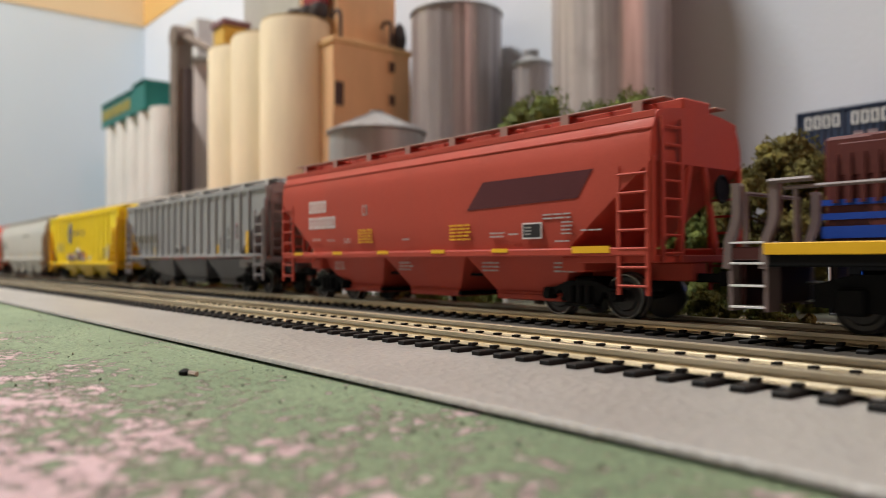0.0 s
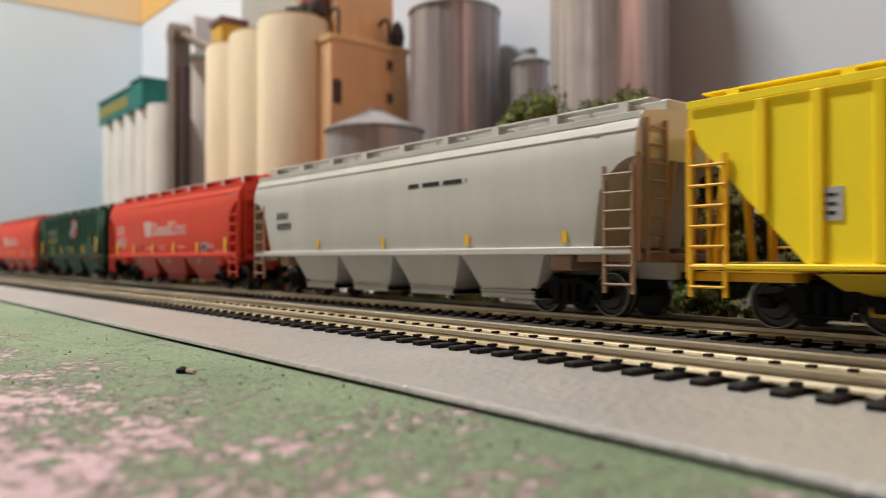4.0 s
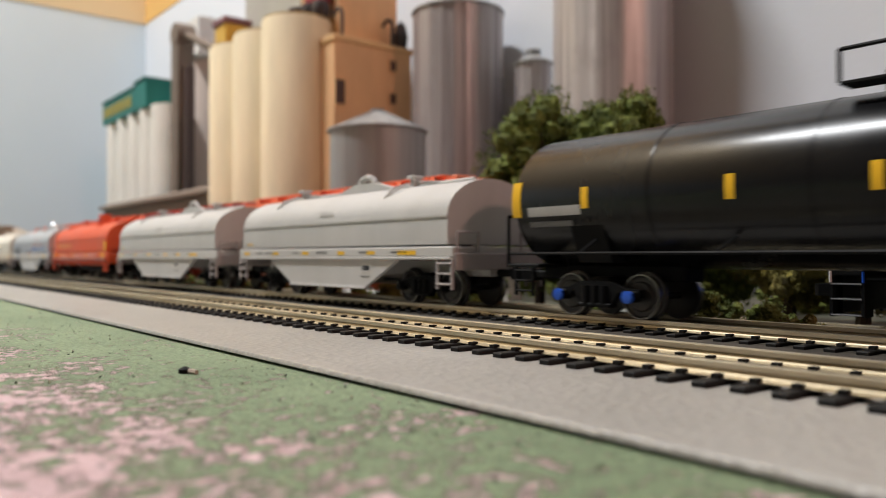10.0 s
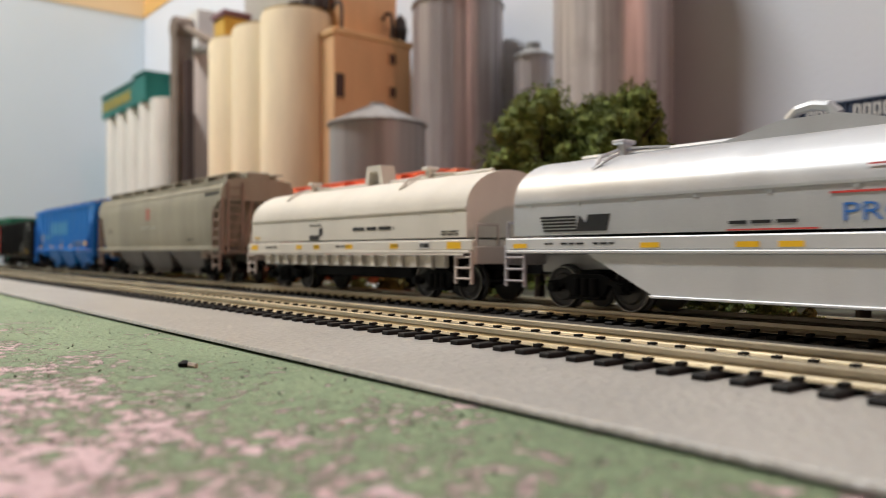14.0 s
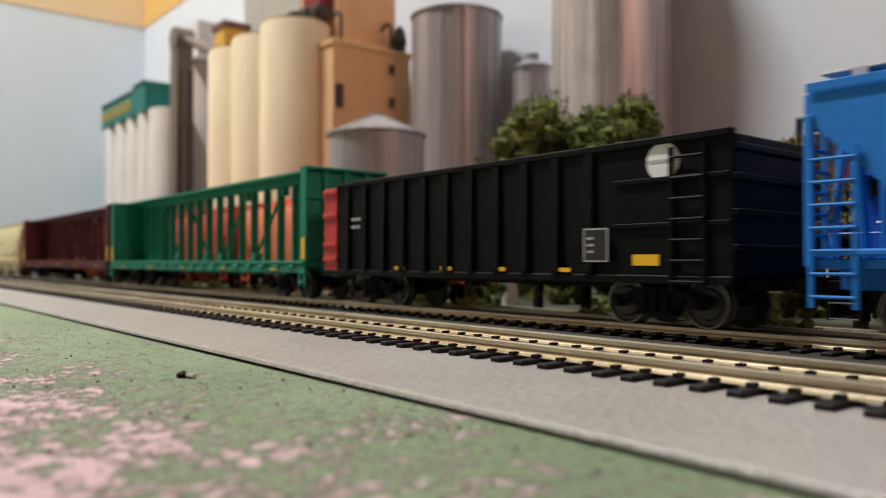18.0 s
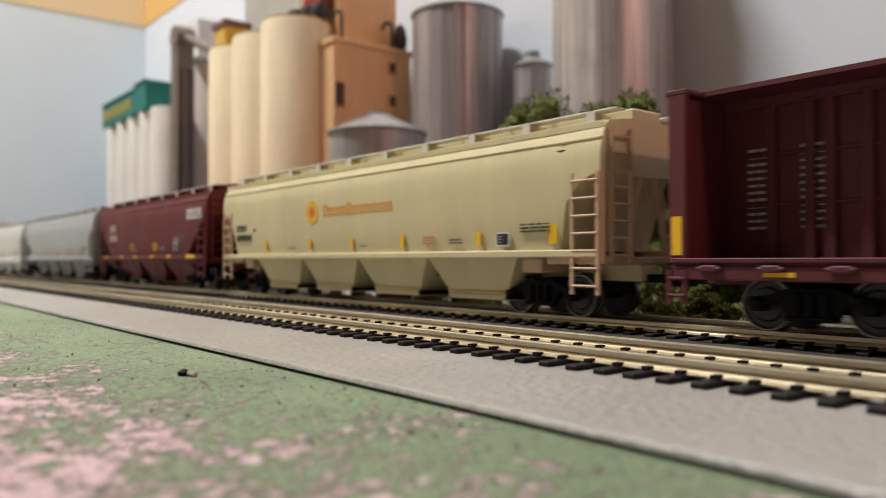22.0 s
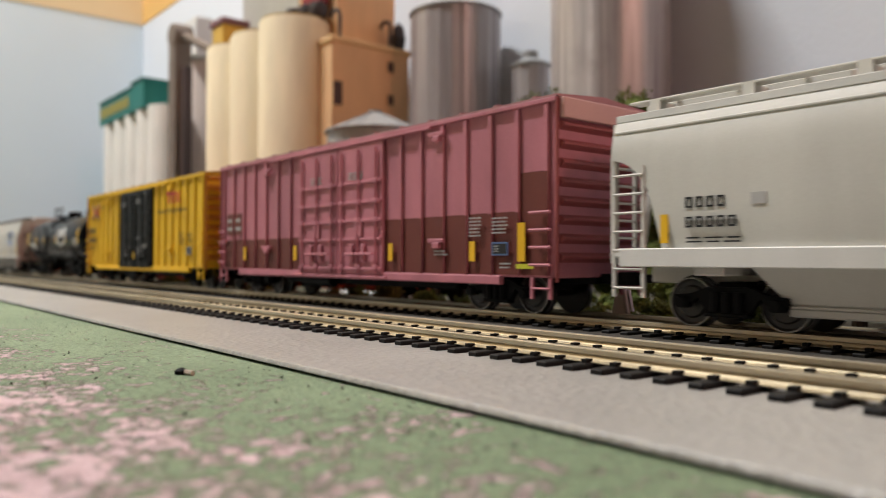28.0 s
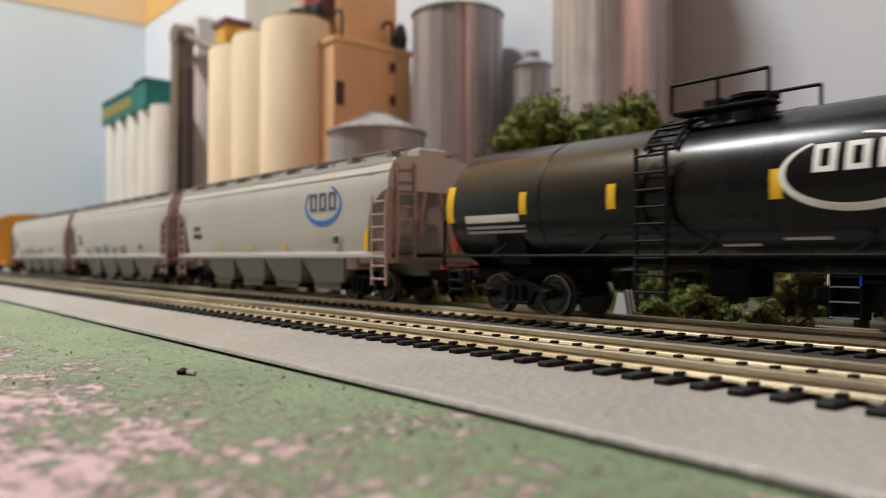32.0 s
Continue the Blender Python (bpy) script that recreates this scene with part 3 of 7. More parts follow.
    part("penthouse_roof", Geo().box(-755, -723, 310, 340, 254.2 + b, 260 + b, 0.6), tint("purple_brown", (0.20, 0.10, 0.12)), root)


elevator()


def leg_tower():
    root = thing("elevator_leg", "brown-grey bucket elevator leg with a bent spout", "grain leg", at=(0, 0, BENCH * MM))
    b = -BENCH
    m = tint("brown_grey_metal", (0.17, 0.13, 0.105), rough=0.6)
    part("casing", Geo().box(-985, -962, 350, 372, 0, 308 + b, 1.2), m, root)
    part("head", Geo().lathe([(0.5, 349), (14, 349), (15, 352), (15, 370), (14, 373), (0.5, 373)], 20, -972, 305 + b, axis="y"), m, root, smooth=True)
    part("spout", Geo().path([(-966, 361, 303 + b), (-950, 361, 300 + b), (-905, 361, 280 + b), (-860, 361, 262 + b)], 5.0, 10), m, root, smooth=True)
    fl = Geo().box(-985.3, -961.7, 349.7, 372.3, 8, 9.5).mesh("flange", m)
    for k in range(11):
        piece("flange", fl, root, 0, 0, 26 * k)
    # dark strip added in the gap between the leg and the tan silo
    part("gap_strip", Geo().box(-961, -952, 358, 369, 0, 262 + b, 0.6), tint("dark_gap_brown", (0.08, 0.055, 0.05), rough=0.6), root)
    s = thing("tan_silo", "tan concrete silo beside the bucket leg", "silo", at=(0, 0, BENCH * MM))
    part("wall", Geo().lathe([(34, 0), (34, 287 + b), (33, 289 + b), (0.5, 289.2 + b)], 40, -1033, 414), tint("tan_concrete", (0.50, 0.41, 0.36), rough=0.7), s, smooth=True)
    part("bin_top", Geo().box(-1086, -984, 386, 436, 289.5 + b, 340 + b, 0.8), tint("white_box", (0.62, 0.60, 0.58), rough=0.6), s, "whitish penthouse")


leg_tower()


def teal_elevator():
    root = thing("far_elevator", "whitish elevator silos with a teal metal gallery", "grain elevator", at=(0, 0, BENCH * MM))
    b = -BENCH
    white = tint("chalk_concrete", (0.71, 0.67, 0.62), rough=0.7)
    teal = tint("teal_sheet", (0.012, 0.15, 0.13), rough=0.45)
    for i, x in enumerate((-1208, -1158, -1108, -1058, -1012)):
        part("silo", Geo().lathe([(25.5, 0), (25.5, 219 + b), (0.5, 219.3 + b)], 36, x, 360), white, root, "whitish concrete cylinder", smooth=True)
    g = Geo()
    for i, x in enumerate((-1208, -1158, -1108, -1058)):
        part("gallery", Geo().box(x - 25, x + 24.8, 334, 386, 219.5 + b, 252 + b + (5 if i == 3 else 0), 0.8), teal, root, "teal metal gallery")
        part("gallery_roof", Geo().box(x - 24.9, x + 24.7, 332, 388, 252.2 + b + (5 if i == 3 else 0), 255 + b + (5 if i == 3 else 0), 0.5), teal, root)
    gold = tint("dull_gold", (0.34, 0.27, 0.06), rough=0.6)
    for k in range(9):
        part("lettering", Geo().box(-1225 + k * 15, -1215 + k * 15, 333.2, 334.2, 229 + b, 244 + b), gold, root)
    shed = thing("low_shed", "long low shed with a brown-grey roof", "shed", at=(0, 0, BENCH * MM))
    part("wall", Geo().box(-1118, -738, 305, 322, 0, 84 + b, 0.6), tint("shed_wall", (0.24, 0.20, 0.17), rough=0.7), shed)
    part("roof", Geo().prism([(299, 84 + b), (299, 88 + b), (312, 93 + b), (325, 88 + b), (325, 84 + b)], "x", -1122, -734), tint("shed_roof", (0.22, 0.17, 0.135), rough=0.7), shed)


teal_elevator()


# ---- trees and bushes ----
def clump(g, c, r, rng):
    """One lump of foam: a small ball whose surface is pushed in and out."""
    n, k = 10, 6
    rings = []
    ph = [rng.uniform(0, 6.28) for _ in range(4)]
    for j in range(k):
        th = math.pi * (j + 0.35) / (k - 0.3)
        ring = []
        for i in range(n):
            a = 2 * math.pi * i / n
            rr = r * (1 + rng.uniform(-0.30, 0.32))
            ring.append((c[0] + rr * math.sin(th) * math.cos(a + ph[0]), c[1] + rr * math.sin(th) * math.sin(a + ph[0]), c[2] + rr * 0.9 * math.cos(th)))
        rings.append(ring)
    g.loft(rings)


def foam_tree(name, label, x, y, height, width, seed, leaf, group, low=0.18):
    rng = random.Random(seed)
    root = thing(name, label, "tree" if height > 30 else "bush", group, at=(x, y, BENCH * MM))
    if height > 30:
        g = Geo().rod((0, 0, 0), (1, 0, height * 0.45), 2.4, 8, 1.7).rod((1, 0, height * 0.45), (0, 1, height * 0.85), 1.7, 7, 0.6)
        for _ in range(9):
            z = height * rng.uniform(0.25, 0.7)
            a = rng.uniform(0, 6.28)
            L = width * rng.uniform(0.25, 0.42)
            g.rod((0.6, 0, z), (L * math.cos(a), L * math.sin(a), z + L * rng.uniform(0.3, 0.8)), 0.9, 5, 0.3)
        part("trunk", g, M_BARK, root)
    g = Geo()
    boughs = []
    nb = 22 if height > 30 else 6
    for i in range(nb):
        t = low + (1 - low) * ((i + 0.5) / nb)
        a = i * 2.4 + rng.uniform(-0.4, 0.4)
        wide = width / 2 * (math.sin(math.pi * min(1, 0.18 + 0.80 * (t - low) / (1 - low))) ** 0.7) * rng.uniform(0.45, 0.85)
        boughs.append((wide * math.cos(a), wide * math.sin(a), height * (t * 0.93)))
    tall = height > 30
    for bx, by, bz in boughs:
        R = (width * 0.17 if tall else width * 0.24) * rng.uniform(0.75, 1.15)
        for _ in range(14 if tall else 7):
            d = Vector((rng.gauss(0, 1), rng.gauss(0, 1), rng.gauss(0, 1))).normalized() * R * rng.uniform(0.3, 0.8)
            clump(g, (bx + d.x, by + d.y, max(1.2, bz + d.z * 0.85)), rng.uniform(0.24, 0.4) * R + 0.4, rng)
        # foam crumbs: small crooked flakes gathered in tufts
        for _ in range(42 if tall else 16):
            d = Vector((rng.gauss(0, 1), rng.gauss(0, 1), rng.gauss(0, 1))).normalized() * R * rng.uniform(0.75, 1.18)
            tx, ty, tz = bx + d.x, by + d.y, max(0.8, bz + d.z * 0.85)
            tr = rng.uniform(0.10, 0.24) * R + 0.4
            for _ in range(13 if tall else 8):
                e = Vector((rng.gauss(0, 1), rng.gauss(0, 1), rng.gauss(0, 1))) * tr * 0.5
                k = rng.uniform(0.45, 0.95) * (1.0 if tall else 0.8)
                c = Vector((tx, ty, tz)) + e
                vs = [c + Vector((rng.gauss(0, 1), rng.gauss(0, 1), rng.gauss(0, 1))).normalized() * k for _ in range(4)]
                g.add(vs, [(0, 1, 2), (0, 2, 3), (0, 3, 1), (1, 3, 2)])
    part("crown", g, leaf, root, smooth=False)


TG = "foam trees beside the siding"
foam_tree("foam_tree", "bushy green foam tree beside the siding", -0.231, 0.243, 95, 62, 3, M_LEAF, TG)
foam_tree("foam_tree", "bushy green foam tree with a dark crown", -0.187, 0.246, 87, 52, 11, M_LEAF, TG)
foam_tree("foam_tree", "broad green foam tree standing between two others", -0.210, 0.250, 86, 50, 13, M_LEAF, TG)
foam_tree("foam_tree", "short dense green foam tree", -0.158, 0.250, 55, 46, 17, M_LEAF, TG)
foam_tree("foam_tree", "olive-brown foam tree beside the locomotive", -0.122, 0.246, 60, 46, 23, M_LEAF_A, TG)
foam_tree("foam_tree", "small olive foam tree beside the locomotive", -0.096, 0.238, 46, 30, 29, M_LEAF_A, TG)
BG = "foam bushes along the track"
rng = random.Random(4)
for i, (x, y, h, w) in enumerate(((-0.345, 0.181, 9, 13), (-0.300, 0.182, 7, 12), (-0.256, 0.181, 12, 16), (-0.232, 0.183, 9, 14), (-0.150, 0.182, 7, 14), (-0.128, 0.184, 10, 16), (-0.112, 0.182, 12, 16), (-0.096, 0.183, 10, 15), (-0.142, 0.224, 12, 18), (-0.175, 0.226, 9, 17), (-0.395, 0.183, 8, 12), (-0.086, 0.181, 7, 10), (-0.43, 0.182, 9, 16), (-0.47, 0.182, 8, 16), (-0.505, 0.182, 9, 17), (-0.375, 0.182, 9, 14), (-0.28, 0.182, 9, 14), (-0.207, 0.182, 8, 14))):
    foam_tree("foam_bush", "low clump of green foam foliage", x, y, h, w, 40 + i, M_LEAF_A if i in (0, 1, 2, 11) else M_LEAF, BG, low=0.1)


for i in range(15):
    foam_tree("foam_bush", "dark green foam bush on the scenery base behind the siding", -0.66 + 0.043 * i + rng.uniform(-0.008, 0.008), 0.300 + rng.uniform(-0.012, 0.02), rng.uniform(19, 24), rng.uniform(40, 50), 80 + i, M_LEAF, "foam bushes behind the siding", low=0.1)
foam_tree("foam_bush", "rounded green foam bush before a plaster rock", -0.270, 0.246, 15, 30, 97, M_LEAF, BG, low=0.1)
rock = thing("plaster_rock", "pale unpainted plaster rock standing behind the trees", "rock", at=(-0.292, 0.272, BENCH * MM))
g = Geo()
rings = []
for j, (z, w) in enumerate(((0, 17), (12, 16), (26, 14), (38, 11), (48, 7), (54, 2))):
    rings.append([(w * math.cos(k * 0.5236) * rng.uniform(0.8, 1.15), w * 0.7 * math.sin(k * 0.5236) * rng.uniform(0.8, 1.15), z + rng.uniform(-1.5, 1.5) * (j > 0)) for k in range(12)])
part("stone", g.loft(rings), tint("raw_plaster", (0.56, 0.50, 0.46), rough=0.8, grain=900.0), rock)


# ---- the train: length run by the train at each half second (m), and each car's two ends (mm) ----
RUN = (
    0.0000, 0.0692, 0.1380, 0.2071, 0.2775, 0.3494, 0.4206, 0.4901, 0.5595, 0.6312, 0.7064, 0.7850, 0.8662,
    0.9478, 1.0277, 1.1055, 1.1824, 1.2594, 1.3372, 1.4168, 1.4997, 1.5863, 1.6753, 1.7634, 1.8484, 1.9307,
    2.0088, 2.0804, 2.1505, 2.2247, 2.3022, 2.3807, 2.4594, 2.5385, 2.6189, 2.7011, 2.7842, 2.8668, 2.9480,
    3.0282, 3.1082, 3.1887, 3.2696, 3.3496, 3.4279, 3.5049, 3.5815, 3.6557, 3.7245, 3.7896, 3.8554, 3.9241,
    3.9942, 4.0634, 4.1305, 4.1953, 4.2594, 4.3248, 4.3915, 4.4581, 4.5258, 4.5970, 4.6681, 4.7378, 4.8111,
)
ENDS = {
    0: (132.0, -81.0),
    1: (-97.0, -264.7),
    2: (-280.7, -457.9),
    3: (-476.5, -648.9),
    4: (-659.9, -846.1),
    5: (-860.8, -1041.4),
    6: (-1056.2, -1232.5),
    7: (-1240.7, -1432.4),
    8: (-1452.7, -1642.4),
    9: (-1665.2, -1801.1),
    10: (-1829.2, -1971.4),
    11: (-1997.0, -2133.3),
    12: (-2153.8, -2291.1),
    13: (-2307.7, -2443.4),
    14: (-2472.3, -2662.8),
    15: (-2677.3, -2849.3),
    16: (-2862.3, -3017.7),
    17: (-3030.0, -3268.1),
    18: (-3274.4, -3521.5),
    19: (-3538.4, -3747.5),
    20: (-3767.0, -3936.8),
    21: (-3953.0, -4163.2),
    22: (-4176.7, -4367.3),
    23: (-4382.9, -4580.8),
    24: (-4596.6, -4792.3),
    25: (-4816.3, -4979.9),
    26: (-5004.9, -5183.3),
    27: (-5198.9, -5388.8),
    28: (-5400.3, -5598.3),
    29: (-5609.3, -5759.3),
}


# ---- rolling stock: built round the origin, front towards +x, near side -y, z from the rail head, millimetres ----
def rgb(key, col, **kw):
    return tint(key, col, **kw)


WHEELS = []


def wheelset_mesh():
    g = Geo()
    for s in (-1, 1):
        a, b = s * 8.9, s * 6.1
        g.lathe([(0.6, a), (3.2, a), (3.6, a - s * 0.5), (4.5, a - s * 0.5), (5.15, a), (5.15, s * 7.2), (5.8, s * 7.0), (5.8, b), (0.6, b)], 24, 0, 0, axis="y")
    g.rod((0, -12.2, 0), (0, 12.2, 0), 0.9, 8)
    return g.mesh("wheelset", WHEEL, True)


def frame_mesh():
    """A cast side frame: arched bar, two journal boxes, spring nest."""
    g = Geo()
    out = [(-12.4, 5.0), (-12.4, 6.8), (-8.4, 7.1), (-4.4, 8.6), (4.4, 8.6), (8.4, 7.1), (12.4, 6.8), (12.4, 5.0), (8.4, 5.2), (6.8, 6.4), (4.6, 3.0), (-4.6, 3.0), (-6.8, 6.4), (-8.4, 5.2)]
    g.prism(out, "y", -0.9, 0.9)
    for x in (-10.4, 10.4):
        g.box(x - 1.5, x + 1.5, -1.5, 1.0, 4.0, 6.6, 0.4)
        g.rod((x, -2.2, 5.2), (x, -1.6, 5.2), 1.2, 10)
    for x in (-2.6, 0, 2.6):
        g.rod((x, -1.2, 3.4), (x, -1.2, 7.6), 1.0, 8)
    g.box(-4.9, 4.9, -1.8, 1.0, 2.5, 3.5, 0.3)
    return g.mesh("side_frame", BLACK)


WHEELSET, SIDE_FRAME = wheelset_mesh(), frame_mesh()
RIM = Geo().loft([[(r * math.cos(k * math.pi / 12), y, r * math.sin(k * math.pi / 12)) for k in range(24)] for r, y in ((4.98, 0.86), (4.98, -0.88), (5.18, -0.88), (5.2, 0.86), (4.98, 0.86))], caps=False).mesh("wheel_rim", TREAD, True)
BOLSTER = Geo().box(-3.2, 3.2, -11, 11, 6.2, 9.6, 0.5).mesh("bolster", BLACK)
CAP_BLUE = Geo().rod((0, -2.9, 0), (0, -2.1, 0), 1.5, 10).mesh("bearing_cap", tint("bearing_blue", (0.02, 0.10, 0.55)))


def truck(car, x, caps=False):
    t = part("truck", Geo().rod((0, 0, 8.5), (0, 0, 10.8), 3.0, 12), BLACK, car)
    t.location = (x * MM, 0, 0)
    piece("bolster", BOLSTER, t)
    for s in (-1, 1):
        ob = piece("side_frame", SIDE_FRAME, t, 0, s * 11.3, 0, math.pi if s > 0 else 0)
        WHEELS.append(piece("wheelset", WHEELSET, t, s * 10.4, 0, 5.15))
        for q in (-8.05, 8.05):
            piece("wheel_rim", RIM, t, s * 10.4, q, 5.15)
        if caps:
            piece("bearing_cap", CAP_BLUE, t, s * 10.4, -11.3, 5.2)
    return t


def coupler_mesh():
    g = Geo().box(-1, 7.5, -1.1, 1.1, 8.6, 10.6, 0.25)
    g.prism([(6.5, -2.0), (10.2, -2.0), (11.2, -0.8), (9.6, 0.2), (11.0, 1.8), (9.8, 2.4), (6.5, 1.6)], "z", 7.9, 11.1)
    return g.mesh("coupler", BLACK)


COUPLER = coupler_mesh()


def couplers(car, L):
    piece("coupler", COUPLER, car, L / 2 - 1)
    piece("coupler", COUPLER, car, -L / 2 + 1, 0, 0, math.pi)


def ladder_geo(x0, x1, z0, z1, y, n, r=0.42):
    g = Geo()
    for x in (x0, x1):
        g.box(x - 0.55, x + 0.55, y - 0.35, y + 0.35, z0, z1)
    for i in range(n):
        z = z0 + (z1 - z0) * (i + 0.5) / n
        g.rod((x0, y - 0.3, z), (x1, y - 0.3, z), r, 6)
    return g


def ladder(name, x0, x1, z0, z1, y, n, material, parent, r=0.33):
    """A side ladder: one stile carries the other and the rungs."""
    lad = part(name, Geo().box(x0 - 0.42, x0 + 0.42, y - 0.35, y + 0.35, z0, z1), material, parent)
    part("stile", Geo().box(x1 - 0.42, x1 + 0.42, y - 0.35, y + 0.35, z0, z1), material, lad)
    rm = Geo().rod((x0, y - 0.3, 0), (x1, y - 0.3, 0), r, 6).mesh("rung", material)
    for i in range(n):
        piece("rung", rm, lad, 0, 0, z0 + (z1 - z0) * (i + 0.5) / n)
    return lad


def end_ladder(name, x, y0, y1, z0, z1, n, material, parent):
    lad = part(name, Geo().box(x - 0.35, x + 0.35, y0 - 0.5, y0 + 0.5, z0, z1), material, parent)
    part("stile", Geo().box(x - 0.35, x + 0.35, y1 - 0.5, y1 + 0.5, z0, z1), material, lad)
    rm = Geo().rod((x, y0, 0), (x, y1, 0), 0.33, 6).mesh("rung", material)
    for i in range(n):
        piece("rung", rm, lad, 0, 0, z0 + (z1 - z0) * (i + 0.5) / n)
    return lad


def bars(car, name, x, z, w, h, y, material, rows=1, label="", rng=None):
    """Unreadable small lettering as plain bars: rows of short dashes on the near side."""
    g = Geo()
    rng = rng or random.Random(int(abs(x * 7 + z * 13)))
    pitch = h / rows
    for r in range(rows):
        zz = z + h - (r + 0.5) * pitch
        xx = x
        end = x + w * rng.uniform(0.82, 1.0)
        while xx < end - 0.2:
            d = min(end - xx, rng.uniform(0.12, 0.3) * w + 0.4)
            g.box(xx, xx + d, y - 0.07, y + 0.05, zz - pitch * 0.20, zz + pitch * 0.20)
            xx += d + 0.05 * w + 0.12
    ob = part(name, g, material, car, label)
    ob["kind"] = "stuff"
    return ob


def stroke_block(car, name, x0, x1, z0, z1, y, material, k=0, label=""):
    """One letter that cannot be read: a plain hollow block of its height."""
    w = x1 - x0
    e, u = 0.25 * w, 0.22 * w
    g = Geo().box(x0, x0 + e, y - 0.07, y + 0.05, z0, z1).box(x1 - 0.1 * w - e, x1 - 0.1 * w, y - 0.07, y + 0.05, z0, z1)
    for z in (z0, z1 - u):
        g.box(x0 + e, x1 - 0.1 * w - e, y - 0.07, y + 0.05, z, z + u)
    return part(name, g, material, car, label)


def marks(car, x, z, y, material, n1=4, n2=5, h=3.4, w=2.3, gap=1.5):
    """Reporting marks as two rows of plain blocks."""
    for k, n in enumerate((n1, n2)):
        for i in range(n):
            xx = x + i * (w + 0.55)
            zz = z - k * (h + gap)
            stroke_block(car, "letter_block", xx, xx + w, zz - h, zz, y, material, i)


def patch(car, name, x0, x1, z0, z1, y, material, label="", skew=0.0):
    return part(name, Geo().prism([(x0, z0), (x1, z0), (x1 + skew, z1), (x0 + skew, z1)], "y", y - 0.09, y + 0.06), material, car, label)


def tag_box(car, x, z, w, h, y, frame=WHITE):
    """The black consolidated stencil with its thin outline."""
    patch(car, "stencil_panel", x, x + w, z, z + h, y, frame)
    p = patch(car, "stencil_field", x + 0.35, x + w - 0.35, z + 0.35, z + h - 0.35, y - 0.05, INK)
    bars(car, "stencil_line", x + w * 0.16, z + h * 0.2, w * 0.3, h * 0.6, y - 0.12, GREYLET, 3)


def side_y(z, zs, ze, W=18.3):
    """Half width of a smooth-sided hopper at the height z."""
    t = (z - zs) / (ze - zs)
    if t < 0.35:
        return W - 1.0 * (1 - t / 0.35) ** 2
    if t < 0.72:
        return W
    return W - 2.6 * ((t - 0.72) / 0.28) ** 2


def hopper(L, col, label, style="arc", bays=3, ribs=0, roof=None, trim=None, under=None, ends=None, walkcol=None, ze=45.6, zs=16.2, W=18.3, cut=None, zc=None, group="train", name="covered_hopper", caps=False, rise=None, rib_span=None, rib_shift=0.0):
    root = thing(name, label, "rail car", "cars of the freight train" if group == "train" else "hoppers parked on the siding")
    roof, trim, under, ends = roof or col, trim or col, under or col, ends or col
    cut = cut or (12.5 if style == "arc" else 24)
    zc = zc or (36 if style == "arc" else ze - 6)
    h = L / 2
    flat = style == "rib"
    # body with its sloped or rounded ends
    rings = []
    xs = [-h + 0.6] + [-h + 0.6 + cut * (1 - math.cos(math.pi / 2 * i / 7)) if style == "arc" else -h + 0.6 + cut * i / 3 for i in range(1, 8 if style == "arc" else 4)]
    xs = xs + [-x for x in xs[::-1]]
    for x in xs:
        u = min(1.0, (h - 0.6 - abs(x)) / cut)
        zl = zs + (zc - zs) * (math.sqrt(max(0, 1 - u * u)) if style == "arc" else 1 - u)
        ring = []
        k = 7
        for i in range(k + 1):
            z = zl + (ze - zl) * i / k
            ring.append((x, -(W - 0.9 if flat else side_y(z, zs, ze, W)), z))
        yt = -ring[-1][1]
        top = ((yt * 0.95, 0.7), (yt * 0.6, 1.6), (yt * 0.25, 2.1), (0, 2.2)) if not flat else ((yt * 0.97, 0.3), (yt * 0.5, 1.5), (yt * 0.2, 2.2), (0, 2.3))
        left = ring + [(x, -a, ze + b) for a, b in top]
        right = [(x, -p[1], p[2]) for p in left[:-1]][::-1]
        rings.append(left + right)
    part("body", Geo().loft(rings), col, root, smooth=True)
    # eave and sill lines
    for s in (-1, 1):
        yt = (W - 0.9) if flat else side_y(ze, zs, ze, W)
        part("roof_rail", Geo().box(-h + 0.5, h - 0.5, s * yt - 0.5, s * yt + 0.7 * s, ze - 1.0, ze + 0.6, 0.25), roof if flat else trim, root)
        if not flat:
            part("roof_rail", Geo().box(-h + 0.8, h - 0.8, s * (side_y(ze - 3.4, zs, ze, W) - 0.4), s * (side_y(ze - 3.4, zs, ze, W) + 0.4), ze - 3.8, ze - 3.1, 0.2), col, root)
        part("side_sill", Geo().box(-h + 1.5, h - 1.5, s * (W - 1.8), s * (W + 0.35), zs - (0.9 if flat else 1.6), zs + 0.3, 0.3), trim, root)
    # roof walk on brackets, hatches
    zr = ze + (rise or (4.1 if not flat else 3.6))
    wm = walkcol or GALV
    for s in (-1, 1):
        part("roof_walk", Geo().box(-h + 1, h - 1, s * 8.2, s * 12.4, zr - 0.45, zr, 0.12), wm, root, "thin metal roof walk")
    n = max(7, int(L / 20))
    br = Geo().box(-0.4, 0.4, -12.0, 12.0, ze + 0.9, zr - 0.47).mesh("walk_bracket", col if not flat else roof)
    pl = Geo().box(-1.3, 1.3, -12.7, -12.4, ze + 0.7, zr - 0.1).mesh("bracket_plate", wm)
    for i in range(n):
        x = -h + 8 + (L - 16) * i / (n - 1)
        b = piece("walk_bracket", br, root, x)
        piece("bracket_plate", pl, b)
    hm = Geo().box(-L / 8 + 0.8, L / 8 - 0.8, -5.6, 5.6, ze + 1.8, zr + 0.5, 0.4).mesh("hatch", roof)
    lk = Geo().box(-0.5, 0.5, -6.2, 6.2, zr - 0.2, zr + 0.75, 0.15).mesh("hatch_lock", roof)
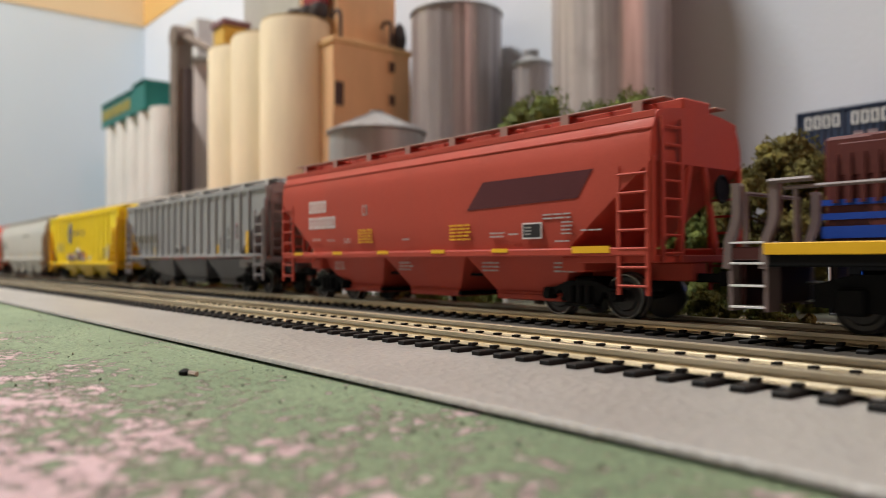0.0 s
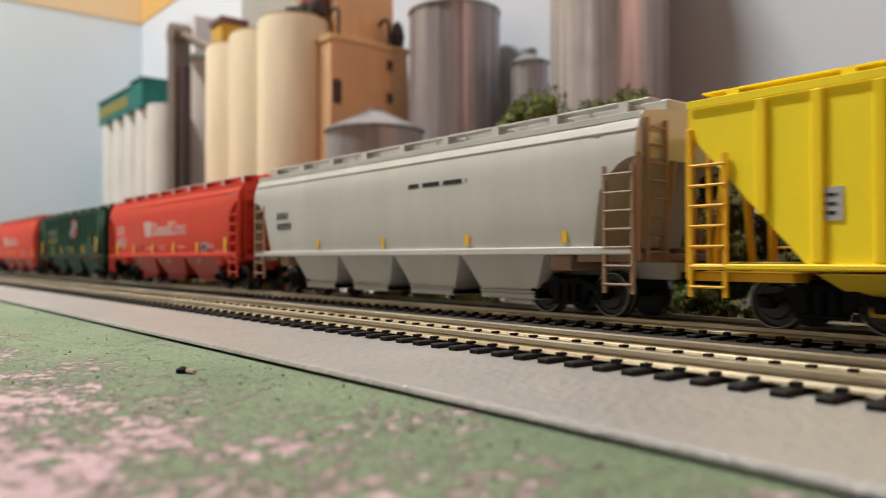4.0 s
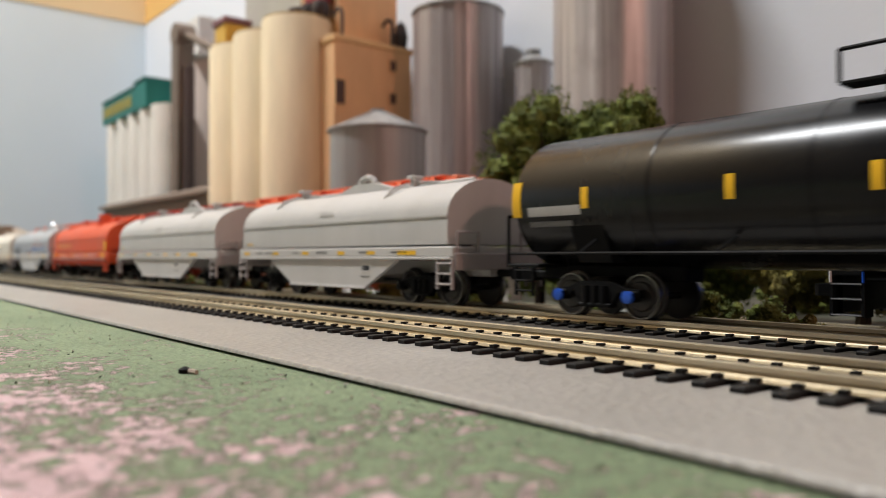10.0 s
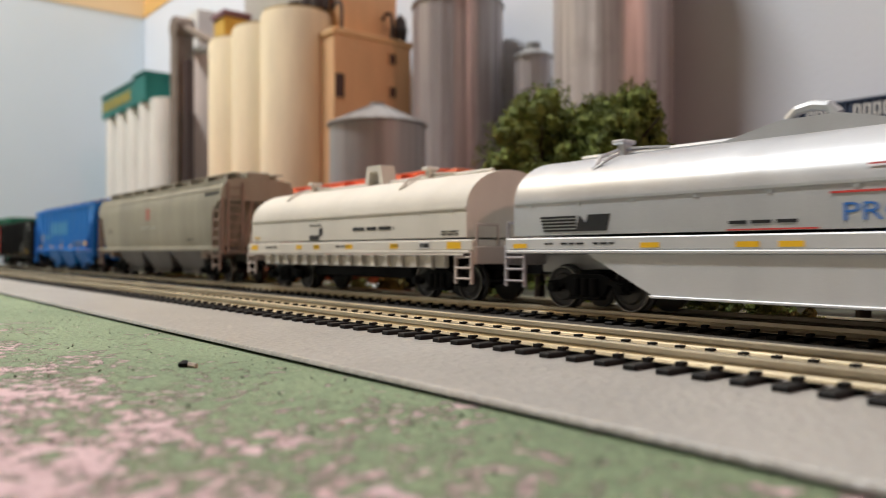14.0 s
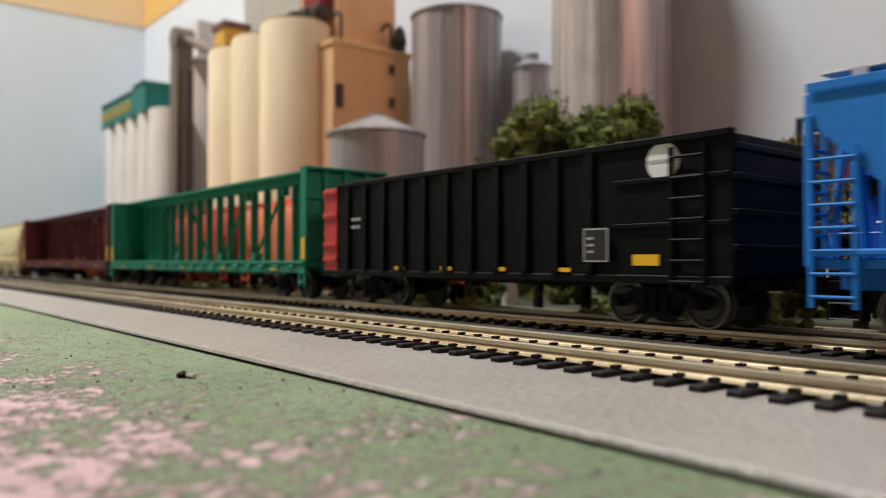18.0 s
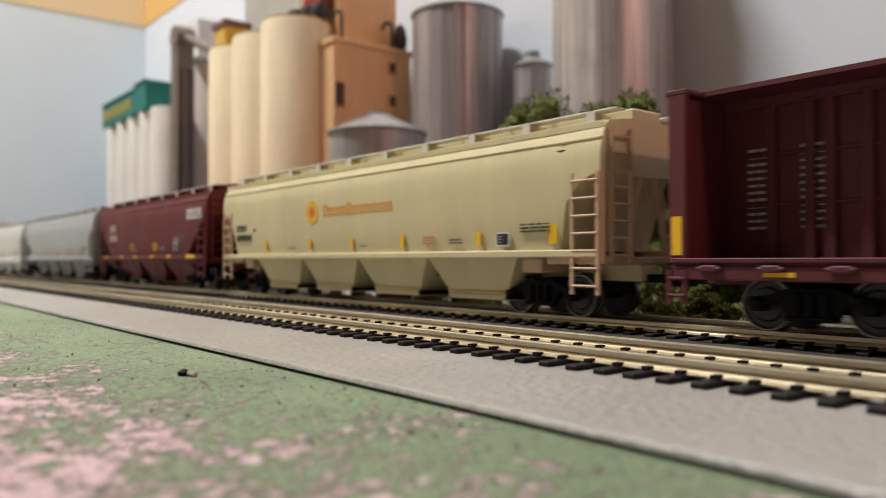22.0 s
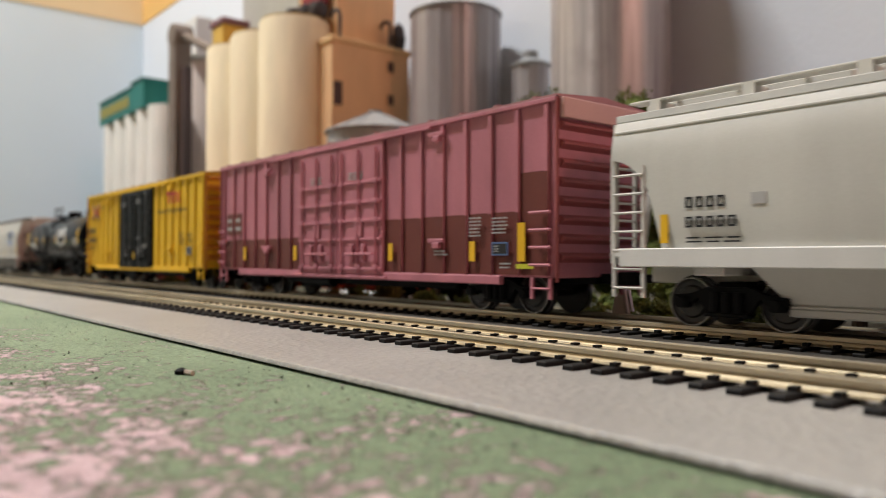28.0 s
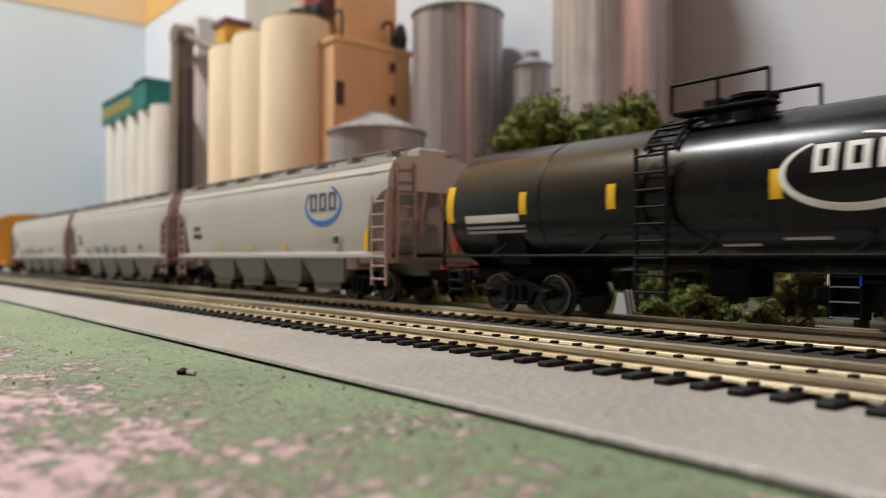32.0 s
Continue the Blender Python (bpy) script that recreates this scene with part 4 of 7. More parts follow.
    for i in range(4):
        x = -h + L * (i + 0.5) / 4
        hb = piece("hatch", hm, root, x)
        for q in (-0.3, 0.0, 0.3):
            piece("hatch_lock", lk, hb, q * L / 4)
    # ribs
    if ribs:
        span = rib_span or L - 9.0
        for i in range(ribs):
            x = rib_shift - span / 2 + span * i / (ribs - 1)
            u = min(1.0, (h - 0.6 - abs(x)) / cut)
            zl = zs + (zc - zs) * (1 - u) + 0.4
            g = Geo()
            for s in (-1, 1):
                piece_g = Geo().box(x - 1.05, x + 1.05, s * (W - 1.0), s * (W + 0.0), zl, ze - 1.0, 0.3)
                part("rib", piece_g, trim, root)
    # hopper bays; some cars' under colour is the body paint darkened for shade
    inner = L - 2 * cut - 1 if style != "arc" else L - 58
    bw = inner / bays
    for i in range(bays):
        cx = -inner / 2 + bw * (i + 0.5)
        a, b = bw / 2 - 0.4, bw * (0.31 if style == "arc" else 0.29)
        y0, y1 = (W - 2.2, W - 5.2) if bays == 4 else (W - 3.2, 10.2)
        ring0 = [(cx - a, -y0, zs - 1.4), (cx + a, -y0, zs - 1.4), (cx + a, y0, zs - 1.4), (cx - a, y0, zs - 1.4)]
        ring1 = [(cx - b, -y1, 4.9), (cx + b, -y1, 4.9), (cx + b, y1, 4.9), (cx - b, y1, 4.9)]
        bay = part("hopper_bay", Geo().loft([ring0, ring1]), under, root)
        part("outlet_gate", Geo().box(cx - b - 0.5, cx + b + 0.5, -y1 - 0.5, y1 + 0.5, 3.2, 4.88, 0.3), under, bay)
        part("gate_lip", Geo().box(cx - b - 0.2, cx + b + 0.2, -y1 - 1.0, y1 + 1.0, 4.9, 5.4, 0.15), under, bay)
        part("gate_shaft", Geo().rod((cx + b + 1.6, -y1 - 1.6, 4.2), (cx + b + 1.6, y1 + 1.6, 4.2), 0.7, 6), BLACK, bay)
    part("brake_pipe", Geo().rod((-h + 30, -9, 9.6), (h - 30, -9, 9.6), 0.5, 6), BLACK, root)
    part("centre_sill", Geo().box(-h + 0.5, h - 0.5, -3.2, 3.2, 8.8, 13.0, 0.3), under, root)
    # ends: platform, posts, ladders; ends colour is often the body's, darkened for shade
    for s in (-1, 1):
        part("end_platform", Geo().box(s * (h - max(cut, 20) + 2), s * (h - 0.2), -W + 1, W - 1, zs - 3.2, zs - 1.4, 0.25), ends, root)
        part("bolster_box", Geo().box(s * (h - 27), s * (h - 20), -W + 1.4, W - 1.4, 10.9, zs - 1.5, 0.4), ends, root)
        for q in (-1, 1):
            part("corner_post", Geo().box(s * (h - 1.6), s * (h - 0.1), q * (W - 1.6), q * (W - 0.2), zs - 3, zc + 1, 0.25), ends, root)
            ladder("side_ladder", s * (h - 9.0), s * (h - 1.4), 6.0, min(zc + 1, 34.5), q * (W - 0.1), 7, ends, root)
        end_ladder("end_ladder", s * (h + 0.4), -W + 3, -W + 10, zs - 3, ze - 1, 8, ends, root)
        for q in (-1, 1):
            part("end_brace", Geo().rod((s * (h - 1), q * 8, zs - 2), (s * (h - 1.2), q * 3, zc), 0.8, 6), ends, root)
        truck(root, s * (h - 25), caps)
    part("brake_wheel", Geo().lathe([(3.0, 0.0), (3.4, 0.35), (3.0, 0.7), (2.5, 0.35)], 16, 7, 30, axis="x"), BLACK, root).location = ((h + 0.8) * MM, 0, 0)
    couplers(root, L)
    root["half"] = h
    return root


def reflectors(root, xs, z0, z1, y, w=1.7, mat=YELLOW):
    for x in xs:
        part("reflector", Geo().box(x - w / 2, x + w / 2, y - 0.07, y + 0.05, z0, z1), mat, root, "yellow reflective strip")


def spec(root, x, z, y, material, w=7, rows=4, h=3.2):
    bars(root, "data_line", x, z, w, h, y, material, rows)


def tank_car(L, label, r=16.6, zc=28.6, yel=(), lx=0.0, pxx=0.0, pl=27, caps=False):
    root = thing("tank_car", label, "rail car", "cars of the freight train")
    h = L / 2
    gloss = tint("tank_black", (0.0035, 0.0035, 0.004), rough=0.24, bump=0.03, spec=0.24)
    prof = [(0.3, -h - 1.2), (r * 0.5, -h - 0.7), (r * 0.82, -h + 0.6), (r * 0.95, -h + 1.9), (r, -h + 4.0)]
    prof = prof + [(a, -b) for a, b in prof[::-1]]
    part("tank", Geo().lathe(prof, 56, 0, zc, axis="x"), gloss, root, smooth=True)
    for x in (-h * 0.55, -h * 0.18, h * 0.18, h * 0.55):
        part("weld_band", Geo().lathe([(r - 0.2, x - 0.5), (r + 0.12, x - 0.35), (r + 0.12, x + 0.35), (r - 0.2, x + 0.5)], 56, 0, zc, axis="x"), gloss, root, smooth=True)
    ladder("centre_ladder_near", lx - 2, lx + 5.5, 5.5, zc + 10, -r - 1.0, 9, BLACK, root)
    ladder("centre_ladder_far", lx - 2, lx + 5.5, 5.5, zc + 10, r + 1.0, 9, BLACK, root)
    # a curved strap ladder over the shoulder
    g = Geo()
    for x in (lx - 2, lx + 5.5):
        g.path([(x, -(r + 0.9) * math.cos(a), zc + (r + 0.9) * math.sin(a)) for a in [0.6 + 0.14 * i for i in range(7)]], 0.5, 5)
    for i in range(5):
        a = 0.66 + 0.17 * i
        g.rod((lx - 2, -(r + 0.9) * math.cos(a), zc + (r + 0.9) * math.sin(a)), (lx + 5.5, -(r + 0.9) * math.cos(a), zc + (r + 0.9) * math.sin(a)), 0.4, 5)
    part("shoulder_ladder", g, BLACK, root)
    # manway, valves and the railed platform on top
    zt = zc + r
    part("manway", Geo().lathe([(4.6, zt - 0.6), (4.6, zt + 3.4), (5.2, zt + 3.6), (5.2, zt + 4.4), (1, zt + 5)], 18, pxx + 2, 0), BLACK, root, smooth=True)
    part("valve_box", Geo().box(pxx - 9, pxx - 4.5, -2.6, 2.6, zt - 0.5, zt + 5.0, 0.5), BLACK, root)
    for s in (-1, 1):
        part("top_platform", Geo().box(pxx - pl, pxx + pl, s * 6, s * 11.5, zt + 0.4, zt + 1.1, 0.15), BLACK, root)
        g = Geo().path([(pxx - pl, s * 11.2, zt + 1), (pxx - pl, s * 11.2, zt + 7.0), (pxx + pl, s * 11.2, zt + 7.0), (pxx + pl, s * 11.2, zt + 1)], 0.42, 6)
        g.rod((pxx, s * 11.2, zt + 1), (pxx, s * 11.2, zt + 7.0), 0.4, 6)
        part("railing", g, BLACK, root)
        for q in (-0.7, 0.7):
            part("platform_leg", Geo().rod((pxx + pl * q, s * 9, zt + 0.6), (pxx + pl * q, s * 9, zt - 3.6), 0.6, 5), BLACK, root)
    for s in (-1, 1):
        part("stub_sill", Geo().box(s * (h - 44), s * (h - 0.5), -4, 4, 8.6, 13.4, 0.4), BLACK, root)
        part("saddle", Geo().prism([(-12, 13), (12, 13), (15.5, 22), (10, 18.5), (0, 16.6), (-10, 18.5), (-15.5, 22)], "x", s * (h - 30), s * (h - 20)), BLACK, root)
        part("end_platform", Geo().box(s * (h - 9), s * (h + 2.5), -15, 15, 11.6, 12.6, 0.25), BLACK, root)
        g = Geo()
        for q in (-1, 1):
            g.path([(s * (h + 2), q * 14.6, 12), (s * (h + 2), q * 14.6, 25)], 0.45, 6)
        g.rod((s * (h + 2), -14.6, 25), (s * (h + 2), 14.6, 25), 0.45, 6)
        part("end_railing", g, BLACK, root)
        for q in (-1, 1):
            ladder("step_ladder", s * (h - 7), s * (h - 1), 4.5, 12.2, q * 14.8, 3, BLACK, root)
        truck(root, s * (h - 25), caps)
    for s in (-1, 1):
        part("side_handrail", Geo().rod((-h + 2, s * (r + 0.9), 15.2), (h - 2, s * (r + 0.9), 15.2), 0.42, 6), BLACK, root)
    part("bottom_outlet", Geo().box(-5, 5, -5, 5, 6.5, zc - r + 1.2, 0.5), BLACK, root)
    for i in range(5):
        x = -h + L * (i + 0.7) / 5.4
        part("rail_bracket", Geo().rod((x, -r - 0.8, 15.2), (x + 2.4, -r + 2.6, 18.5), 0.4, 5), BLACK, root)
    part("cylinder", Geo().rod((h - 48, -9, 10), (h - 36, -9, 10), 3.0, 12), BLACK, root)
    # bars wrapped on the tank's near flank
    def on_tank(name, x0, x1, a0, a1, mat, label=""):
        rings = []
        for k in range(7):
            a = a0 + (a1 - a0) * k / 6
            y, z = -(r + 0.10) * math.cos(a), zc + (r + 0.10) * math.sin(a)
            yi, zi = -(r - 0.1) * math.cos(a), zc + (r - 0.1) * math.sin(a)
            rings.append([(x0, y, z), (x1, y, z), (x1, yi, zi), (x0, yi, zi)])
        return part(name, Geo().loft(rings), mat, root, label)
    for x, w, a0, a1 in yel:
        on_tank("reflector", x - w / 2, x + w / 2, a0 - 0.14, a1 - 0.12, YELLOW, "yellow reflective strip")
    root["half"] = h
    couplers(root, L)
    return root, on_tank


def coil_car(L, col, label, sill="belly", hood=None, endcol=None, handle="arch", ztop=37.7):
    root = thing("coil_car", label, "rail car", "cars of the freight train")
    hood, endcol = hood or col, endcol or col
    h = L / 2
    W = 17.6
    rings = []
    sect = [(-W, 18.0), (-W, 26.2)]
    for i in range(1, 16):
        a = math.pi * i / 16
        sect.append((-W * math.cos(a), 26.2 + (ztop - 26.2) * math.sin(a)))
    sect += [(W, 26.2), (W, 18.0)]
    part("hood", Geo().loft([[(x, y, z) for y, z in sect] for x in (-h + 4, h - 4)]), hood, root, "rounded coil hood", smooth=True)
    # seam band, lifting brackets, ridge pipe
    for s in (-1, 1):
        part("hood_seam", Geo().box(-h + 4.2, h - 4.2, s * (W - 0.1), s * (W + 0.28), 25.9, 26.5), hood, root)
        for k in range(9):
            x = -h + 10 + (L - 20) * k / 8
            part("seam_clip", Geo().box(x - 0.5, x + 0.5, s * (W + 0.0), s * (W + 0.2), 25.0, 25.9, 0.05), hood, root)
    part("ridge_pipe", Geo().rod((-h + 12, 0, ztop + 0.6), (h - 12, 0, ztop + 0.6), 0.7, 8), hood, root)
    for x in (-46 * L / 142, 29 * L / 142):
        g = Geo().box(x - 1.2, x + 1.2, -1.6, 1.6, ztop - 0.4, ztop + 3.4, 0.3)
        g.box(x - 2.2, x + 1.6, -2.4, 2.4, ztop + 2.9, ztop + 4.0, 0.25)
        g.prism([(x, ztop + 1.7), (x + 13, ztop + 0.9), (x + 13, ztop + 1.4), (x, ztop + 2.3)], "y", -0.8, 0.8)
        part("lifting_hook", g, hood, root)
        for q in (-1, 1):
            g = Geo().path([(x + 0.4, q * 3.2, ztop + 1.2), (x + 0.6, q * 10.0, ztop - 1.0), (x + 1.0, q * 13.4, ztop - 4.0)], 0.42, 6)
            g.path([(x + 1.0, q * 13.6, ztop - 4.4), (x + 3.6, q * 12.4, ztop - 2.6), (x + 5.0, q * 8.6, ztop - 0.4)], 0.34, 6)
            part("hook_arm", g, hood, root)
    if handle == "arch":
        g = Geo().path([(-5.4, 0, ztop), (-5, 0, ztop + 3.4), (-3.2, 0, ztop + 5.2), (0, 0, ztop + 5.8), (3.2, 0, ztop + 5.2), (5, 0, ztop + 3.4), (5.4, 0, ztop)], 1.1, 8)
        g.prism([(-22, ztop - 0.3), (22, ztop - 0.3), (6, ztop + 3.4), (-6, ztop + 3.4)], "y", -1.6, 1.6)
    else:
        g = Geo().prism([(-6, ztop - 0.3), (-3.6, ztop - 0.3), (-2.6, ztop + 4.6), (2.6, ztop + 4.6), (3.6, ztop - 0.3), (6, ztop - 0.3), (4.2, ztop + 6.8), (-4.2, ztop + 6.8)], "y", -3.0, 3.0)
    part("lifting_frame", g, hood, root)
    # frame
    part("deck", Geo().box(-h + 1, h - 1, -W - 0.4, W + 0.4, 14.4, 17.4, 0.3), col, root)
    part("deck_flange", Geo().box(-h + 2, h - 2, -W - 0.9, W + 0.9, 13.6, 14.38, 0.2), col, root)
    part("centre_sill", Geo().box(-h + 1, h - 1, -4, 4, 8.6, 13.5, 0.3), col if sill == "belly" else BLACK, root)
    if sill == "belly":
        a, b = h - 33, h - 46
        for s in (-1, 1):
            part("belly_sill", Geo().prism([(-a - 5, 13.5), (-b, 4.6), (b, 4.6), (a + 5, 13.5)], "y", s * (W - 1.2), s * (W + 0.1)), col, root)
            part("belly_lip", Geo().box(-b - 0.6, b + 0.6, s * (W - 2.6), s * (W + 0.7), 4.1, 4.7, 0.15), col, root)
    else:
        part("underframe", Geo().box(-h + 40, h - 40, -9, 9, 5.4, 9.2, 0.5), BLACK, root)
        for s in (-1, 1):
            part("side_girder", Geo().box(-h + 14, h - 14, s * (W - 2.2), s * (W - 0.6), 9.4, 13.5, 0.3), col, root)
            part("brake_line", Geo().rod((-h + 4, s * (W + 1.2), 13.2), (h - 4, s * (W + 1.2), 13.2), 0.3, 5), tint("wire_grey", (0.36, 0.34, 0.31), rough=0.4, metal=0.4), root)
            for k in range(15):
                x = -h + 20 + (L - 40) * k / 14
                part("stake", Geo().prism([(x - 1.5, 9.6), (x + 1.5, 9.6), (x + 0.8, 13.4), (x - 0.8, 13.4)], "y", s * (W - 0.5), s * (W + 0.7)), col, root)
    for s in (-1, 1):
        # endcol: the frame colour darkened, standing in for ends turned from the light
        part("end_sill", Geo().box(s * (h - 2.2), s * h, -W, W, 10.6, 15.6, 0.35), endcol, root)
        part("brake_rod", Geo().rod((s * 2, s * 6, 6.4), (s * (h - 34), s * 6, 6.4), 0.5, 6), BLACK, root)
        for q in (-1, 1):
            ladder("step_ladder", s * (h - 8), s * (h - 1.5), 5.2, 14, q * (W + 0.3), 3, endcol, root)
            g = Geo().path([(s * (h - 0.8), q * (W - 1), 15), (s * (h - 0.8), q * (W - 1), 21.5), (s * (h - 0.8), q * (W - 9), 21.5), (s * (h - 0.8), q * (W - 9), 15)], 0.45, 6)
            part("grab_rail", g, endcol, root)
        truck(root, s * (h - 23))
    couplers(root, L)
    root["half"] = h
    return root


def gondola(L):
    col = tint("gondola_black", (0.0025, 0.0025, 0.0028), rough=0.5, spec=0.1)
    red = tint("end_red", (0.45, 0.035, 0.03))
    root = thing("gondola", "black ribbed coal gondola with red rear end panels", "rail car", "cars of the freight train")
    h, W = L / 2, 17.6
    for s in (-1, 1):
        part("side", Geo().box(-h + 9, h - 0.6, s * (W - 0.9), s * W, 11.0, 39.4, 0.2), col, root)
        part("rear_panel", Geo().box(-h + 0.6, -h + 8.98, s * (W - 0.9), s * (W + 0.3), 11.0, 39.4, 0.2), red, root, "red rear end panel")
        for z in (15, 20, 30, 38):
            part("panel_rib", Geo().box(-h + 0.6, -h + 9.4, s * (W + 0.3), s * (W + 1.1), z - 0.7, z + 0.7, 0.2), red, root)
        part("top_rail", Geo().box(-h + 9.2, h - 0.4, s * (W - 1.2), s * (W + 0.9), 39.0, 40.6, 0.25), col, root)
        part("side_sill", Geo().box(-h + 0.6, h - 0.6, s * (W - 1), s * (W + 0.6), 9.6, 11.4, 0.25), col, root)
        for i in range(11):
            x = -h + 16 + (L - 52) * i / 10
            part("rib", Geo().prism([(s * (W - 0.1), 11), (s * (W + 1.3), 12), (s * (W + 0.9), 39), (s * (W - 0.1), 39)], "x", x - 1.2, x + 1.2), col, root)
        for z in (22.0, 31.6):
            part("side_rib", Geo().box(h - 29, h - 1, s * (W - 0.1), s * (W + 0.7), z - 0.5, z + 0.5, 0.15), col, root)
        ladder("side_ladder", h - 14, h - 6.5, 8, 38, s * (W + 0.8), 7, col, root)
        part("end", Geo().box(s * (h - 1.5), s * (h - 0.5), -W + 0.9, W - 0.9, 11, 39.6, 0.2), col if s > 0 else red, root)
        for z in (17, 24, 31, 37):
            part("end_rib", Geo().box(s * (h - 0.6), s * (h + 0.5), -W, W, z - 0.7, z + 0.7, 0.2), col if s > 0 else red, root)
        truck(root, s * (h - 22))
    part("floor_sheet", Geo().box(-h + 1.6, h - 1.6, -W + 0.9, W - 0.9, 10.4, 11.6), col, root)
    part("centre_sill", Geo().box(-h, h, -4, 4, 8.2, 10.38), BLACK, root)
    couplers(root, L)
    root["half"] = h
    return root


def centerbeam(L, key, colour, label):
    col = tint(key, colour, rough=0.58)
    root = thing("centerbeam_flatcar", label, "rail car", "cars of the freight train")
    h, W = L / 2, 17.8
    zt = 49.0
    part("deck", Geo().box(-h + 1, h - 1, -W, W, 12.2, 14.2, 0.25), col, root)
    for s in (-1, 1):
        part("side_sill", Geo().box(-h + 1, h - 1, s * (W - 0.8), s * (W + 0.5), 10.0, 12.9, 0.3), col, root)
        part("deck_edge", Geo().box(-h + 1, h - 1, s * (W - 0.2), s * (W + 1.0), 13.4, 14.4, 0.2), col, root)
        for i in range(19):
            x = -h + 10 + (L - 20) * i / 18
            part("winch", Geo().box(x - 1.8, x + 1.8, s * (W + 0.3), s * (W + 1.5), 11.6, 13.0, 0.3).rod((x - 2.4, s * (W + 1.0), 12.3), (x + 2.4, s * (W + 1.0), 12.3), 0.5, 6), col, root)
        # bulkhead: a shallow box of panels and stiffeners
        b = part("bulkhead", Geo().box(s * (h - 3.4), s * (h - 2.0), -W + 0.6, W - 0.6, 14.2, zt - 1, 0.2), col, root)
        for q in (-1, 1):
            part("bulkhead_post", Geo().box(s * (h - 4.4), s * (h - 0.2), q * (W - 1.2), q * (W + 0.2), 14.2, zt, 0.25), col, b)
        for y in (-9, 0, 9):
            part("bulkhead_stiffener", Geo().box(s * (h - 2.1), s * (h - 0.4), y - 1.2, y + 1.2, 14.2, zt - 1, 0.2), col, b)
        for z in (22, 30, 38):
            part("bulkhead_rib", Geo().box(s * (h - 2.1), s * (h - 0.9), -W + 1, W - 1, z - 0.6, z + 0.6, 0.15), col, b)
        part("bulkhead_cap", Geo().box(s * (h - 4.8), s * (h + 0.3), -W - 0.3, W + 0.3, zt - 0.9, zt + 0.3, 0.25), col, b)
        part("bulkhead_ladder", ladder_geo(s * (h - 4.2), s * (h - 0.6), 6.5, zt - 2, W + 0.6, 9), col, b)
        part("near_ladder", ladder_geo(s * (h - 4.2), s * (h - 0.6), 5.0, 12, -W - 0.4, 2), col, b)
        # solid centre panel near the end
        c = part("centre_panel", Geo().box(s * (h - 41), s * (h - 3.5), -0.7, 0.7, 14.2, zt - 2, 0.1), col, root)
        for x in (40, 33, 26, 22, 14):
            part("panel_post", Geo().box(s * (h - x) - 1.1, s * (h - x) + 1.1, -1.9, 1.9, 14.2, zt - 2.2, 0.2), col, c)
        for z in (25.5, 36):
            part("panel_strip", Geo().box(s * (h - 40), s * (h - 4), -1.3, 1.3, z - 0.35, z + 0.35, 0.1), col, c)
        truck(root, s * (h - 27))
    part("top_chord", Geo().prism([(-11.4, zt - 0.7), (-11.4, zt + 0.3), (11.4, zt + 0.3), (11.4, zt - 0.7), (1.8, zt - 0.9), (1.6, zt - 2.9), (-1.6, zt - 2.9), (-1.8, zt - 0.9)], "x", -h + 3.6, h - 3.6), col, root)
    n = 12
    span = L - 82
    post = Geo().box(-0.95, 0.95, -1.6, 1.6, 14.2, zt - 2.9, 0.25).mesh("post", col)
    for i in range(1, n):
        piece("post", post, root, -span / 2 + span * i / n)
    for top, foot in ((-77, -55), (-40, -14), (31, 4), (67, 41)):
        a, b = top * L / 238, foot * L / 238
        k = 1 if b > a else -1
        g = Geo().path([(a, 0, zt - 3), (a + 0.4 * (b - a), 0, 33), (b - 3 * k, 0, 20), (b + 4 * k, 0, 14.8)], 0.9, 6)
        g.box(a - 3, a + 3, -1.3, 1.3, zt - 6.5, zt - 2.8, 0.3)
        g.box(b - 2.8, b + 2.8, -1.9, 1.9, 14.2, 18.0, 0.4)
        part("diagonal_brace", g, col, root)
    part("centre_sill", Geo().box(-h + 0.5, h - 0.5, -4, 4, 8.6, 12.1, 0.3), col, root)
    couplers(root, L)
    root["half"] = h
    return root


DOOR_RAILS = (11.0, 20.6, 26.6, 32.6, 39.0)


